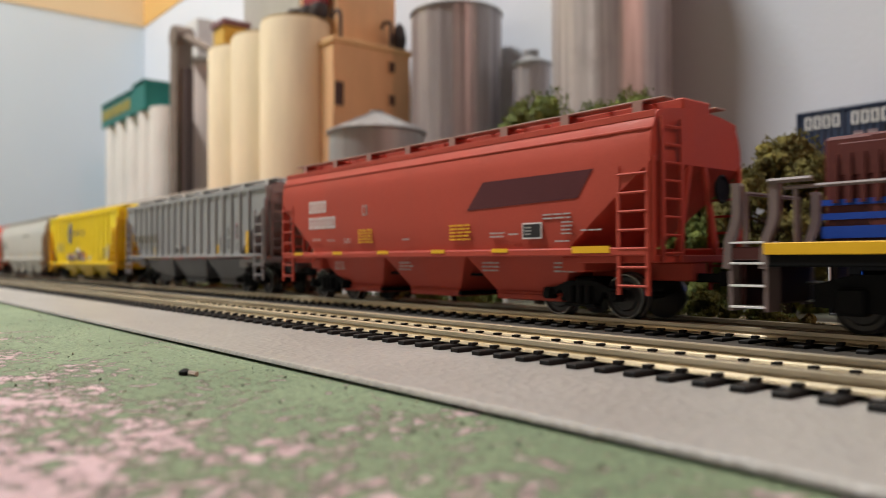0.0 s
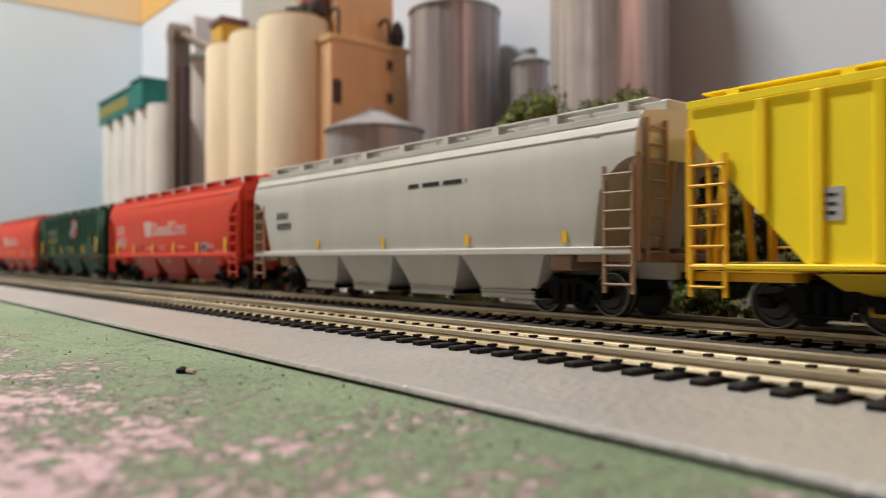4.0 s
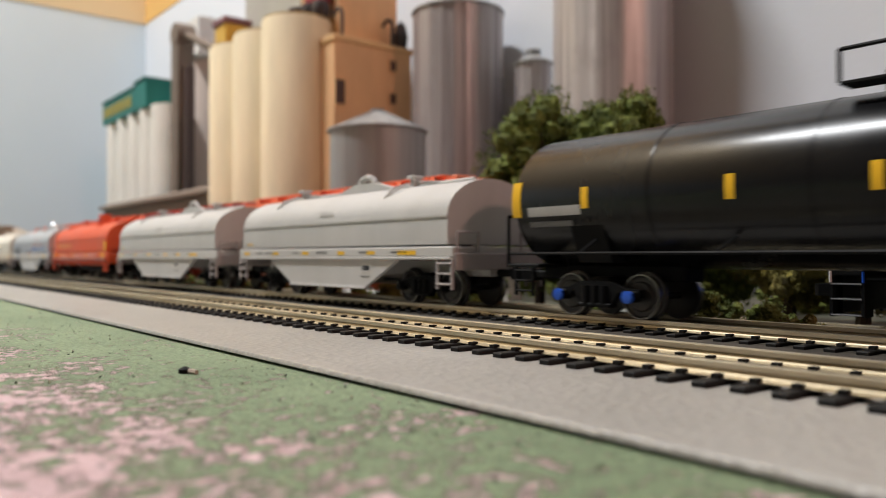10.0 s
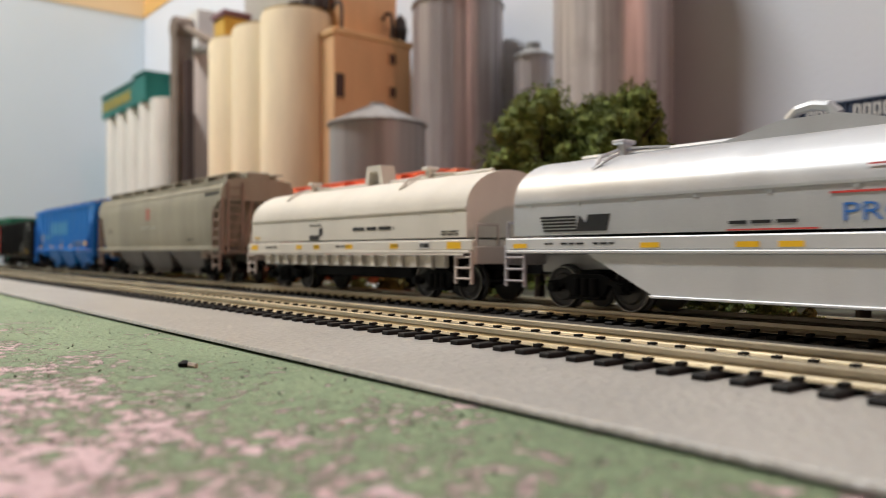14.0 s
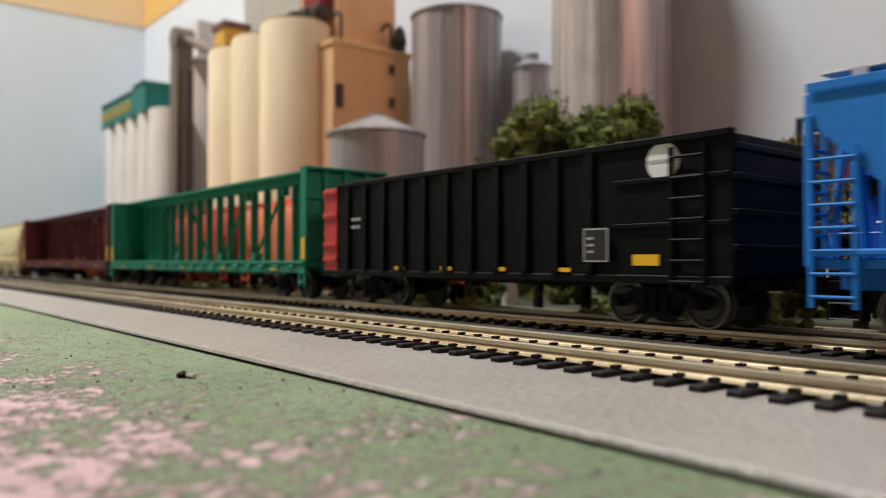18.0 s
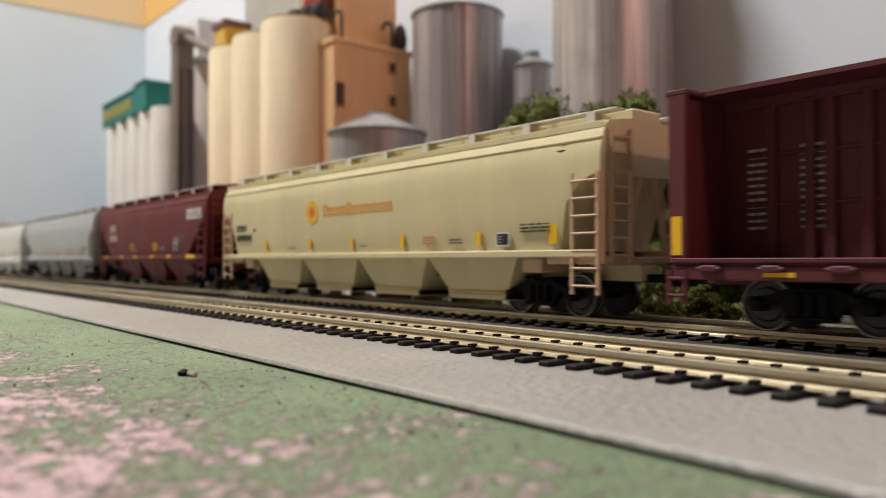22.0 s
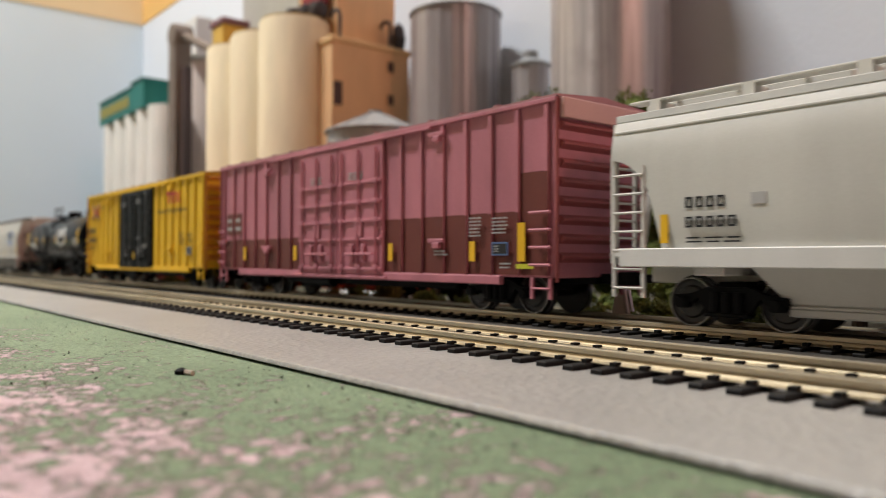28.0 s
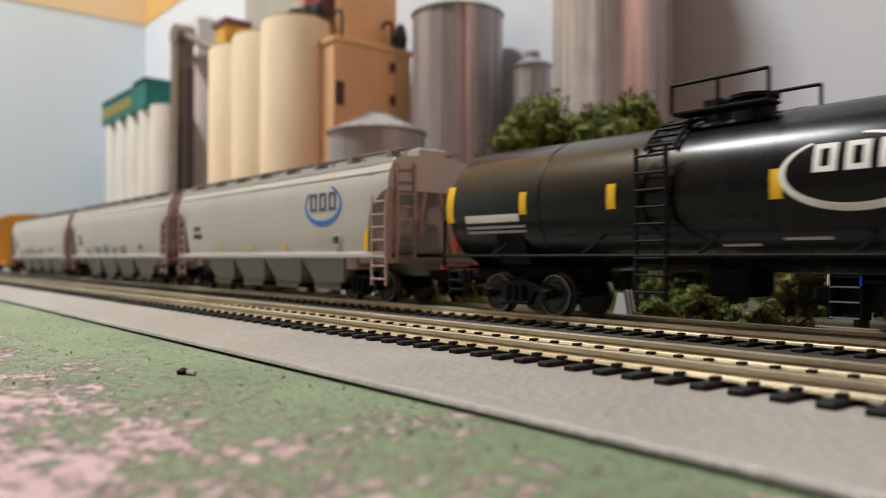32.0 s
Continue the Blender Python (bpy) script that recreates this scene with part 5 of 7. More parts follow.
def boxcar(L, col, label, door, roof, patchy=None, door_x=(-26.5, 26.5), ribs=20, endcol=None):
    root = thing("boxcar", label, "rail car", "cars of the freight train")
    h, W, z0, z1 = L / 2, 17.9, 9.6, 53.6
    part("body", Geo().box(-h + 0.6, h - 0.6, -W + 0.8, W - 0.8, z0, z1, 0.3), col, root)
    part("roof", Geo().prism([(-W - 0.1, z1 + 0.02), (-W - 0.1, z1 + 0.5), (0, z1 + 1.9), (W + 0.1, z1 + 0.5), (W + 0.1, z1 + 0.02)], "x", -h + 0.3, h - 0.3), roof, root)
    for i in range(14):
        x = -h + 8 + (L - 16) * i / 13
        part("roof_rib", Geo().prism([(-W, z1 + 0.4), (-W, z1 + 1.0), (0, z1 + 2.5), (W, z1 + 1.0), (W, z1 + 0.4)], "x", x - 0.6, x + 0.6), roof, root)
    for s in (-1, 1):
        part("side_sill", Geo().box(-h + 20, h - 20, s * (W - 1.6), s * (W + 0.15), z0 - 2.0, z0 + 0.4, 0.25), col, root)
        part("top_plate", Geo().box(-h + 0.5, h - 0.5, s * (W - 0.9), s * (W + 0.25), z1 - 1.2, z1 - 0.02, 0.2), col, root)
        for i in range(ribs):
            x = -h + 4 + (L - 8) * i / (ribs - 1)
            if door_x[0] - 2 < x < door_x[1] + 2:
                continue
            part("rib", Geo().box(x - 0.8, x + 0.8, s * (W - 0.85), s * (W + 0.05), z0 + 0.6, z1 - 1.2, 0.25), col, root)
        mid = (door_x[0] + door_x[1]) / 2
        for a, b in ((door_x[0], mid - 0.25), (mid + 0.25, door_x[1])):
            d = part("plug_door", Geo().box(a, b, s * (W - 0.7), s * (W + 0.55), z0 - 0.6, z1 - 2.0, 0.3), door, root)
            for z in DOOR_RAILS:
                part("door_rail", Geo().box(a + 0.4, b - 0.4, s * (W + 0.5), s * (W + 1.15), z - 0.45, z + 0.45, 0.15), door, d)
            for x in (a + 3, (a + b) / 2, b - 3):
                part("lock_rod", Geo().rod((x, s * (W + 1.2), z0), (x, s * (W + 1.2), z1 - 4), 0.45, 6), door, d)
            for x in (a + 3, (a + b) / 2, b - 3):
                for z in (11.4, 26.6, 32.6, 39.0):
                    part("rod_guide", Geo().box(x - 1.2, x + 1.2, s * (W + 0.5), s * (W + 1.6), z - 0.8, z + 0.8, 0.25), door, d)
            part("lock_plate", Geo().box((a + b) / 2 - 2.2, (a + b) / 2 + 2.2, s * (W + 0.5), s * (W + 1.3), 21, 27, 0.3), door, d)
            part("lock_lever", Geo().rod((a + 6, s * (W + 1.7), 15.8), (b - 4, s * (W + 1.7), 15.8), 0.45, 6), door, d)
            for k in (0.36, 0.62):
                x = a + (b - a) * k
                part("lock_gear", Geo().box(x - 1.1, x + 1.1, s * (W + 0.5), s * (W + 1.6), 13.2, 19.0, 0.3), door, d)
        for z in (z0 - 1.2, z1 - 1.6):
            part("door_track", Geo().box(door_x[0] - 24, door_x[1] + 24 if z > 20 else door_x[1] + 2, s * (W + 0.2), s * (W + 1.0), z - 0.4, z + 0.4, 0.15), col, root)
        for x in (-h + 1.6, h - 8.6):
            for k in range(4):
                z = z0 + 3.2 + k * 4.3
                part("grab_iron", Geo().rod((x, s * (W + 0.9), z), (x + 7, s * (W + 0.9), z), 0.42, 6), col, root)
        for x in (-h + 1.6, h - 8.6):
            ladder("step", x, x + 6, 4.4, z0, s * (W - 0.2), 1, col, root)
        for x, z in ((-53, 48.8), (-53, 18.6), (53, 49.8), (53, 19.4)):
            st = part("door_stop", Geo().box(x - 3.4, x + 3.4, s * (W - 0.2), s * (W + 0.9), z - 0.6, z + 0.6, 0.2), col, root)
            part("stop_block", Geo().box(x - 1.2, x + 1.8, s * (W - 0.2), s * (W + 1.2), z - 2.2, z - 0.5, 0.25), col, st)
        # corrugated ends; endcol is a darker body colour for the side in shade
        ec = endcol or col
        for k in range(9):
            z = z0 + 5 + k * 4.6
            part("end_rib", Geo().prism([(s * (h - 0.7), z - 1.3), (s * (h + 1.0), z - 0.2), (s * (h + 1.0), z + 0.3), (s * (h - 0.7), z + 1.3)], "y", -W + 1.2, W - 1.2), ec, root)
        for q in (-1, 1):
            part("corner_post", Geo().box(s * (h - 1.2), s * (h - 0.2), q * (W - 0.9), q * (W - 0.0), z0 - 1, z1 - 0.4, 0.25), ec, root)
        truck(root, s * (h - 27))
    part("centre_sill", Geo().box(-h, h, -4, 4, 8.0, 9.58), BLACK, root)
    part("underframe", Geo().box(-h + 46, h - 46, -10, 10, 5.2, 9.0, 0.5), BLACK, root)
    part("air_tank", Geo().rod((-34, -11, 6.4), (-14, -11, 6.4), 2.4, 12), BLACK, root, smooth=True)
    couplers(root, L)
    root["half"] = h
    return root


def locomotive(L, hood, sill, stripe, label, group, steps, two_tone=None, hs=14.0, ht=44.0):
    """A hood-type diesel: walkway, hood with doors, end steps and handrails."""
    root = thing("locomotive", label, "locomotive", group)
    h, W = L / 2, 17.2
    part("frame", Geo().box(-h + 8, h - 8, -W, W, 12.4, 16.2, 0.3), BLACK, root)
    for s in (-1, 1):
        part("sill_stripe", Geo().box(-h + 8, h - 8, s * (W + 0.02), s * (W + 0.5), 14.6, 16.9, 0.15), stripe, root, "painted sill stripe")
    hd = part("long_hood", Geo().box(-h + hs, h - 60, -10.6, 10.6, 16.2, ht, 0.7), hood, root)
    if two_tone:
        for s in (-1, 1):
            for z0, z1 in ((17.6, 19.8), (21.0, 22.2), (23.6, 24.7)):
                part("hood_stripe", Geo().box(-h + hs - 0.2, h - 60, s * 10.62, s * 11.12, z0, z1, 0), two_tone, hd, "blue stripe")
    for i in range(12):
        x = -h + 24 + (L - 90) * i / 12
        for s in (-1, 1):
            part("hood_door", Geo().box(x + 0.4, x + (L - 90) / 12 - 0.4, s * 10.5, s * 11.0, 18, 36, 0.15), hood, hd)
    gr = tint("grille_dark", (0.02, 0.02, 0.025))
    for s in (-1, 1):
        part("radiator_grille", Geo().box(-h + hs + 3, -h + hs + 28, s * 10.5, s * 11.2, ht - 7.5, ht - 1.5, 0.2), gr if not steps else hood, hd)
        for i in range(10):
            part("grille_slat", Geo().box(-h + 18 + i * 2.4, -h + 19 + i * 2.4, s * 11.1, s * 11.6, 24, 33), hood, hd)
    wx = -h + hs - 0.5 if not steps else -h + 60
    part("radiator_wing", Geo().box(wx, wx + 32, -14.5, 14.5, 37.6 if not steps else ht, 42.4 if not steps else 46.0, 0.8), hood, root)
    cab = part("cab", Geo().box(h - 60, h - 34, -16.8, 16.8, 16.2, 48, 1.0), hood, root)
    for s in (-1, 1):
        part("cab_window", Geo().box(h - 56, h - 47, s * 16.7, s * 17.0, 35, 43, 0.2), gr, cab)
        part("cab_window", Geo().box(h - 45, h - 38, s * 16.7, s * 17.0, 35, 43, 0.2), gr, cab)
    part("short_hood", Geo().box(h - 34, h - 14, -10.6, 10.6, 16.2, 36, 0.8), hood, root)
    for x in (-h + 30, -h + 52, -h + 74):
        part("roof_fan", Geo().lathe([(7, ht), (7, ht + 2.4), (6, ht + 3), (0.5, ht + 3)], 20, x, 0), BLACK, hd, smooth=True)
    part("fuel_tank", Geo().box(-26, 26, -14, 14, 4.6, 12.3, 1.5), BLACK, root)
    for s in (-1, 1):
        part("end_platform", Geo().box(s * (h - 9), s * h, -W, W, 13.6, 16.2, 0.25), sill, root)
        part("pilot", Geo().box(s * (h - 2.2), s * (h - 0.4), -14, 14, 4.4, 13.6, 0.4), sill, root)
        for q in (-1, 1):
            st = part("step_well", Geo().box(s * (h - 8.6), s * (h - 7.8), q * (W - 5), q * W, 3.8, 15).box(s * (h - 1.4), s * (h - 0.6), q * (W - 5), q * W, 3.8, 15), steps or sill, root)
            for z in ((4.6, 8.7, 13.0, 17.0) if steps else (4.2, 8.0, 11.6)):
                part("step_tread", Geo().box(s * (h - 8), s * (h - 1), q * (W - 5), q * (W + 0.3), z - (0.2 if steps else 0.16), z + (0.2 if steps else 0.16), 0.05), WHITE if steps else tint("tread_grey", (0.16, 0.16, 0.165)), st, "pale step tread" if steps else "thin grey step tread")
            rail = steps or WHITE
            rr = 0.55 if steps else 0.32
            for x in (h - 0.9, h - 8.4):
                if steps:
                    pts = ((12, 0.6), (17.6, 0.2), (20.2, -0.9), (22.2, -1.4), (28.0, -1.5), (28.6, -1.1))
                    rings = [[(s * (x + o - 0.85), q * (W - 1.6), z), (s * (x + o + 0.85), q * (W - 1.6), z), (s * (x + o + 0.85), q * (W + 0.15), z), (s * (x + o - 0.85), q * (W + 0.15), z)] for z, o in pts]
                    part("step_stanchion", Geo().loft(rings), rail, root, "flat bent grey-brown stanchion")
                else:
                    part("step_stanchion", Geo().path([(s * x, q * (W + 0.1), 12), (s * x, q * (W + 0.1), 19), (s * (x - 0.9), q * (W + 0.1), 22), (s * (x - 0.6), q * (W + 0.1), 24.6)], rr, 6), rail if x > h - 4 else hood, root)
            hz = 28.4 if steps else 24.6
            g = Geo().rod((s * (h - 17), q * (W + 0.1), hz), (s * (h - (9.0 if steps else 1.5)), q * (W + 0.1), hz), rr, 6)
            part("step_handrail", g, rail if steps else hood, root, "bent pale handrail" if steps else "thin blue handrail")
        part("end_rail", Geo().path([(s * (h - 1), -11, 16), (s * (h - 1), -11, 27), (s * (h - 1), 11, 27), (s * (h - 1), 11, 16)], 0.45, 6), steps or hood, root)
        t = part("truck", Geo().rod((0, 0, 9), (0, 0, 12.5), 3.5, 12), BLACK, root)
        t.location = (s * (h - 42) * MM, 0, 0)
        for x in (-20, 0, 20):
            WHEELS.append(piece("wheelset", WHEELSET, t, x, 0, 5.15))
        g = Geo().prism([(-27, 5), (-27, 9), (-20, 11), (20, 11), (27, 9), (27, 5), (14, 4), (-14, 4)], "y", -1, 1)
        for x in (-20, 0, 20):
            g.box(x - 2.6, x + 2.6, -2.2, 1, 3.6, 8.6, 0.5)
        fm = g.mesh("side_frame", BLACK)
        for q in (-1, 1):
            piece("side_frame", fm, t, 0, q * 12, 0, math.pi if q > 0 else 0)
    for q in (-1, 1):
        g = Geo().path([(-h + 12, q * (W - 0.2), 27), (h - 36, q * (W - 0.2), 27)], 0.42, 6)
        for i in range(8):
            x = -h + 14 + (L - 54) * i / 7
            g.rod((x, q * (W - 0.2), 16), (x, q * (W - 0.2), 27), 0.4, 6)
        part("side_handrail", g, steps or WHITE, root)
    couplers(root, L)
    root["half"] = h
    return root


# ---- the consist ----
CARS = []


def join(k, root):
    f, r = ENDS[k]
    CARS.append((root, (f + r) / 2))
    return root


def length(k):
    return ENDS[k][0] - ENDS[k][1]


def px(k, rear):
    """x on the car k at so many millimetres from its rear end."""
    return rear - length(k) / 2


# 0: the locomotive whose rear end is seen
join(0, locomotive(213, tint("loco_red_brown", (0.105, 0.024, 0.02)), tint("loco_maroon_sill", (0.065, 0.016, 0.014)), YELLOW, "red-brown diesel locomotive with blue bands and a yellow sill stripe", "cars of the freight train", tint("loco_rail_grey", (0.17, 0.125, 0.115)), tint("loco_blue", (0.012, 0.06, 0.36)), hs=16.2, ht=36.4))

# 1: red-brown hopper with a dark slanted panel
SOO = tint("rust_red", (0.43, 0.060, 0.036), rough=0.58)
L = length(1)
c = join(1, hopper(L, SOO, "rust-red smooth-sided covered hopper with a dark slanted panel", style="diag", bays=3, walkcol=tint("rust_walk", (0.34, 0.22, 0.19)), zc=35, cut=24))
Y = -18.36
part("slanted_panel", Geo().prism([(px(1, 107.8), 27.2), (px(1, 147), 28.2), (px(1, 151.6), 34.6), (px(1, 114.4), 34.4)], "y", Y - 0.09, Y + 0.06), tint("panel_maroon", (0.085, 0.016, 0.022)), c, "dark maroon slanted panel")
marks(c, px(1, 21.4), 34.6, Y, WHITE, 4, 6, 4.0, 2.5, 1.7)
reflectors(c, [px(1, q) for q in (14, 41, 68, 95.5, 121)], 15.7, 16.7, -18.75, w=6)
reflectors(c, [px(1, 151)], 15.3, 16.9, -18.75, w=11)
spec(c, px(1, 53.5), 19.2, Y, YELLOW, 9, 5, 4.8)
spec(c, px(1, 100.4), 19.0, Y, YELLOW, 9.6, 5, 4.8)
tag_box(c, px(1, 129), 19.0, 6.6, 4.0, Y)
for q, z, w, n in ((24, 20.6, 6, 1), (34, 20.2, 5, 1), (45, 19.4, 4, 2), (78, 19.6, 4, 1), (117, 19.4, 6, 2), (124, 19.9, 4, 1), (136, 23.4, 10, 2), (142, 19.6, 3.4, 4), (148, 20.2, 7, 1), (140, 17.8, 5, 1)):
    bars(c, "data_line", px(1, q), z, w, 0.9 * n, Y, GREYLET, n)
patch(c, "outlined_square", px(1, 56), px(1, 58.6), 28.4, 31.6, Y, GREYLET)
patch(c, "square_field", px(1, 56.4), px(1, 58.2), 28.8, 31.2, Y - 0.06, SOO)
for q in (36, 74, 112, 138):
    bars(c, "bay_lettering", px(1, q), 10.5, 7, 3.0, -16.6, GREYLET, 3)

# 2: grey ribbed hopper
G2 = tint("primer_grey", (0.33, 0.325, 0.325), rough=0.5)
# under: body grey darkened to stand in for shade below the sill
c = join(2, hopper(length(2), G2, "grey ribbed covered hopper with bays darkened for shade", style="rib", bays=3, ribs=18, rib_span=146, rise=3.6, ze=43.9, W=17.6, under=tint("bay_grey_shaded", (0.10, 0.10, 0.105)), ends=tint("primer_grey_end_shaded", (0.26, 0.24, 0.24)), roof=tint("roof_grey", (0.34, 0.33, 0.33)), trim=tint("rib_grey", (0.30, 0.295, 0.295))))
Y = -16.8
for i in range(9):
    stroke_block(c, "road_letter", px(2, 16.2 + i * 4.3), px(2, 19.0 + i * 4.3), 23.4, 27.6, Y - 0.86, tint("letter_olive", (0.12, 0.10, 0.05)))
reflectors(c, [px(2, q) for q in (47, 83.4, 93.2, 129.4)], 16.9, 20.8, Y, 1.9)
reflectors(c, [px(2, 161.4)], 16.8, 26.0, -17.7, 2.4)
tag_box(c, px(2, 76), 17.4, 6.0, 3.2, Y)
tag_box(c, px(2, 139.4), 18.2, 5.4, 5.4, Y)
tag_box(c, px(2, 148.6), 23.2, 3.6, 6.2, Y, tint("label_red", (0.45, 0.06, 0.07)))
for q, z, w, n in ((131.5, 18.2, 6.4, 7), (139.6, 24.4, 6, 4), (149, 18.2, 4, 3), (125, 18.4, 3, 3), (64, 17.6, 4, 1), (86, 18.2, 4, 3), (156, 18, 4, 2)):
    bars(c, "data_line", px(2, q), z, w, 0.9 * n, Y, INK, n)

# 3: yellow ribbed hopper
Y3 = tint("grain_yellow", (0.93, 0.71, 0.015), rough=0.58)
# under: the yellow, dulled where the bays lie in shade
c = join(3, hopper(length(3), Y3, "bright yellow ribbed covered hopper with a blue emblem and painted scrawl", style="rib", bays=3, ribs=14, rib_span=136.5, rib_shift=-1.65, rise=3.0, ze=45.2, zs=12.4, W=17.6, trim=tint("rib_amber", (0.88, 0.63, 0.013)), ends=tint("end_amber_shaded", (0.74, 0.40, 0.015)), walkcol=Y3, under=tint("bay_yellow_shaded", (0.55, 0.38, 0.012))))
Y = -16.85
BLU = tint("emblem_blue", (0.03, 0.07, 0.22))
cx, cz = px(3, 63.2), 33.4
part("emblem", Geo().prism([(cx - 6.6, cz), (cx, cz + 7.4), (cx + 6.6, cz), (cx + 5.2, cz), (cx, cz + 5.7), (cx - 5.2, cz)], "y", Y - 0.8, Y + 0.05).prism([(cx - 6.2, cz - 0.8), (cx, cz - 7.6), (cx + 6.2, cz - 0.8), (cx + 4.9, cz - 0.8), (cx, cz - 6.0), (cx - 4.9, cz - 0.8)], "y", Y - 0.8, Y + 0.05), BLU, c, "blue diamond emblem")
for dx, dz in ((-2.2, 0.4), (2.2, 0.4), (0, 2.8), (0, -2.6)):
    part("emblem_leaf", Geo().prism([(cx + dx - 1.3, cz + dz), (cx + dx, cz + dz + 1.5), (cx + dx + 1.3, cz + dz), (cx + dx, cz + dz - 1.5)], "y", Y - 0.8, Y + 0.05), BLU if dz else GREYLET, c)
for q in (74.1, 84.6, 95.1):
    stroke_block(c, "letter_block", px(3, q - 1.9), px(3, q + 1.9), 31.0, 34.8, Y - 0.02, tint("letter_slate", (0.10, 0.13, 0.19)), 0, "slate-blue letter block")
rng = random.Random(9)
scrawl = [tint("scrawl_navy", (0.02, 0.025, 0.11)), tint("scrawl_plum", (0.07, 0.03, 0.07)), tint("scrawl_white", (0.6, 0.57, 0.5)), tint("scrawl_orange", (0.6, 0.25, 0.04)), tint("scrawl_grey", (0.22, 0.22, 0.28))]
for i in range(64):
    x = px(3, 57 + 45 * rng.random())
    zz = 14.4 + 3.8 * rng.random() * (2.0 if px(3, 79) < x < px(3, 94) else 1.0)
    w, hh = rng.uniform(0.8, 3.0), rng.uniform(0.8, 3.2)
    n = rng.randint(5, 7)
    poly = [(x + w * math.cos(6.28 * k / n + i) * rng.uniform(0.6, 1.1), max(13.9, zz + hh * math.sin(6.28 * k / n + i) * rng.uniform(0.6, 1.1))) for k in range(n)]
    part("scrawl_shape", Geo().prism(poly, "y", -17.72 - 0.012 * (i % 12), -16.6), scrawl[0] if i < 16 and px(3, 79) < x < px(3, 94) else scrawl[i % 5], c)
for q in (26.4, 36.4):
    patch(c, "grey_stencil", px(3, q), px(3, q + 4.6), 20.4, 26.4, Y, GREYLET)
    bars(c, "data_line", px(3, q + 0.5), 21, 3.6, 4.8, Y - 0.08, INK, 3)
tag_box(c, px(3, 141.4), 14.6, 4.6, 7.4, Y)
patch(c, "grey_plate", px(3, 149), px(3, 154), 16.8, 21.2, Y, GREYLET)
patch(c, "grey_plate", px(3, 154.2), px(3, 156.2), 14.4, 24.0, Y - 0.8, GREYLET)
patch(c, "grey_plate", px(3, 112.8), px(3, 117.2), 14.2, 17.2, Y - 0.8, GREYLET)
bars(c, "data_line", px(3, 129), 14.4, 8, 2, Y, INK, 2)
bars(c, "data_line", px(3, 131), 18.4, 5, 1, Y, BLU, 1)

# 4: light grey hopper with a tan end
c = join(4, hopper(length(4), tint("pale_grey_a", (0.54, 0.52, 0.475)), "pale grey smooth-sided covered hopper with tan ends", style="arc", bays=4, ends=tint("tan_end", (0.30, 0.19, 0.12)), trim=tint("pale_grey_a", (0.54, 0.52, 0.475))))
Y = -18.36
bars(c, "road_lettering", px(4, 104), 33.6, 32, 3.0, Y, INK, 1)
marks(c, px(4, 20), 31, Y, INK, 4, 5, 2.4, 1.8)
reflectors(c, [px(4, q) for q in (50, 90, 130, 165)], 17.4, 20.4, -17.9)


def potash(k):
    col = tint("potash_red", (0.66, 0.055, 0.026), rough=0.56)
    # under repeats the body red, darker, as shade on the bays
    c = join(k, hopper(length(k), col, "bright orange-red smooth-sided covered hopper with pale lettering", style="arc", bays=3, zc=38, cut=12, under=tint("potash_bay_shaded", (0.42, 0.042, 0.024))))
    Y = -18.36
    x = px(k, 61.6)
    pale = tint("pale_pink_lettering", (0.66, 0.48, 0.43))
    # emblem of slanted stripes and a line of solid letter blocks
    for i in range(4):
        part("emblem_stripe", Geo().prism([(x + i * 2.0, 33.2), (x + 1.2 + i * 2.0, 33.2), (x + 4.4 + i * 1.7, 25.2), (x + 3.0 + i * 1.7, 25.2)], "y", Y - 0.08, Y + 0.06), pale, c)
    part("emblem_bowl", Geo().prism([(x + 4, 33.2), (x + 11.6, 33.2), (x + 13.2, 31), (x + 11.4, 28.8), (x + 13.6, 25.2), (x + 10.8, 25.2), (x + 8.6, 28), (x + 5, 28.6)], "y", Y - 0.13, Y + 0.06), pale, c)
    xx = x + 15.0
    for i, (w, up) in enumerate(((4.3, 1), (3.8, 0), (2.8, 0.7), (3.6, 0), (3.3, 0), (3.7, 1), (5.0, 1), (3.9, 0), (2.8, 0), (4.0, 0))):
        top = 32.2 if up == 1 else 29.9
        e = 1.1 if i < 6 else 0.7
        g = Geo().box(xx, xx + e, Y - 0.08, Y + 0.06, 25.6, top, 0.03).box(xx + w - e, xx + w, Y - 0.08, Y + 0.06, 25.6, top, 0.03)
        for z in (25.6, top - e):
            g.box(xx + e, xx + w - e, Y - 0.08, Y + 0.06, z, z + e, 0.03)
        part("letter_block", g, pale, c)
        xx += w + 0.9
    marks(c, px(k, 16.6), 32.0, Y, pale, 4, 5, 4.4, 2.6, 2.2)
    reflectors(c, [px(k, q) for q in (45, 75.4, 105.7, 135.9)], 16.6, 21.4, Y, 2.4)
    reflectors(c, [px(k, q) for q in (13.8, length(k) - 14)], 16.6, 26.5, Y + 0.3, 2.8)
    tag_box(c, px(k, 141.3), 17.2, 5.8, 3.8, Y)
    for q, z, w, n in ((24, 19, 8, 2), (55, 18.4, 7, 3), (66, 18.2, 10, 2), (86, 18.3, 8, 3), (112, 18.6, 11, 2), (148, 18.2, 8, 3), (156, 17, 8, 1)):
        bars(c, "data_line", px(k, q), z, w, 0.8 * n, Y, INK if q == 55 else pale, n)
    bars(c, "upper_lettering", px(k, 170), 41.0, 9, 1.4, -17.6, GREYLET, 1)
    for q in (48, 92, 132):
        bars(c, "bay_lettering", px(k, q), 11.5, 6, 2.6, -16.7, GREYLET, 3)
    return c


potash(5)

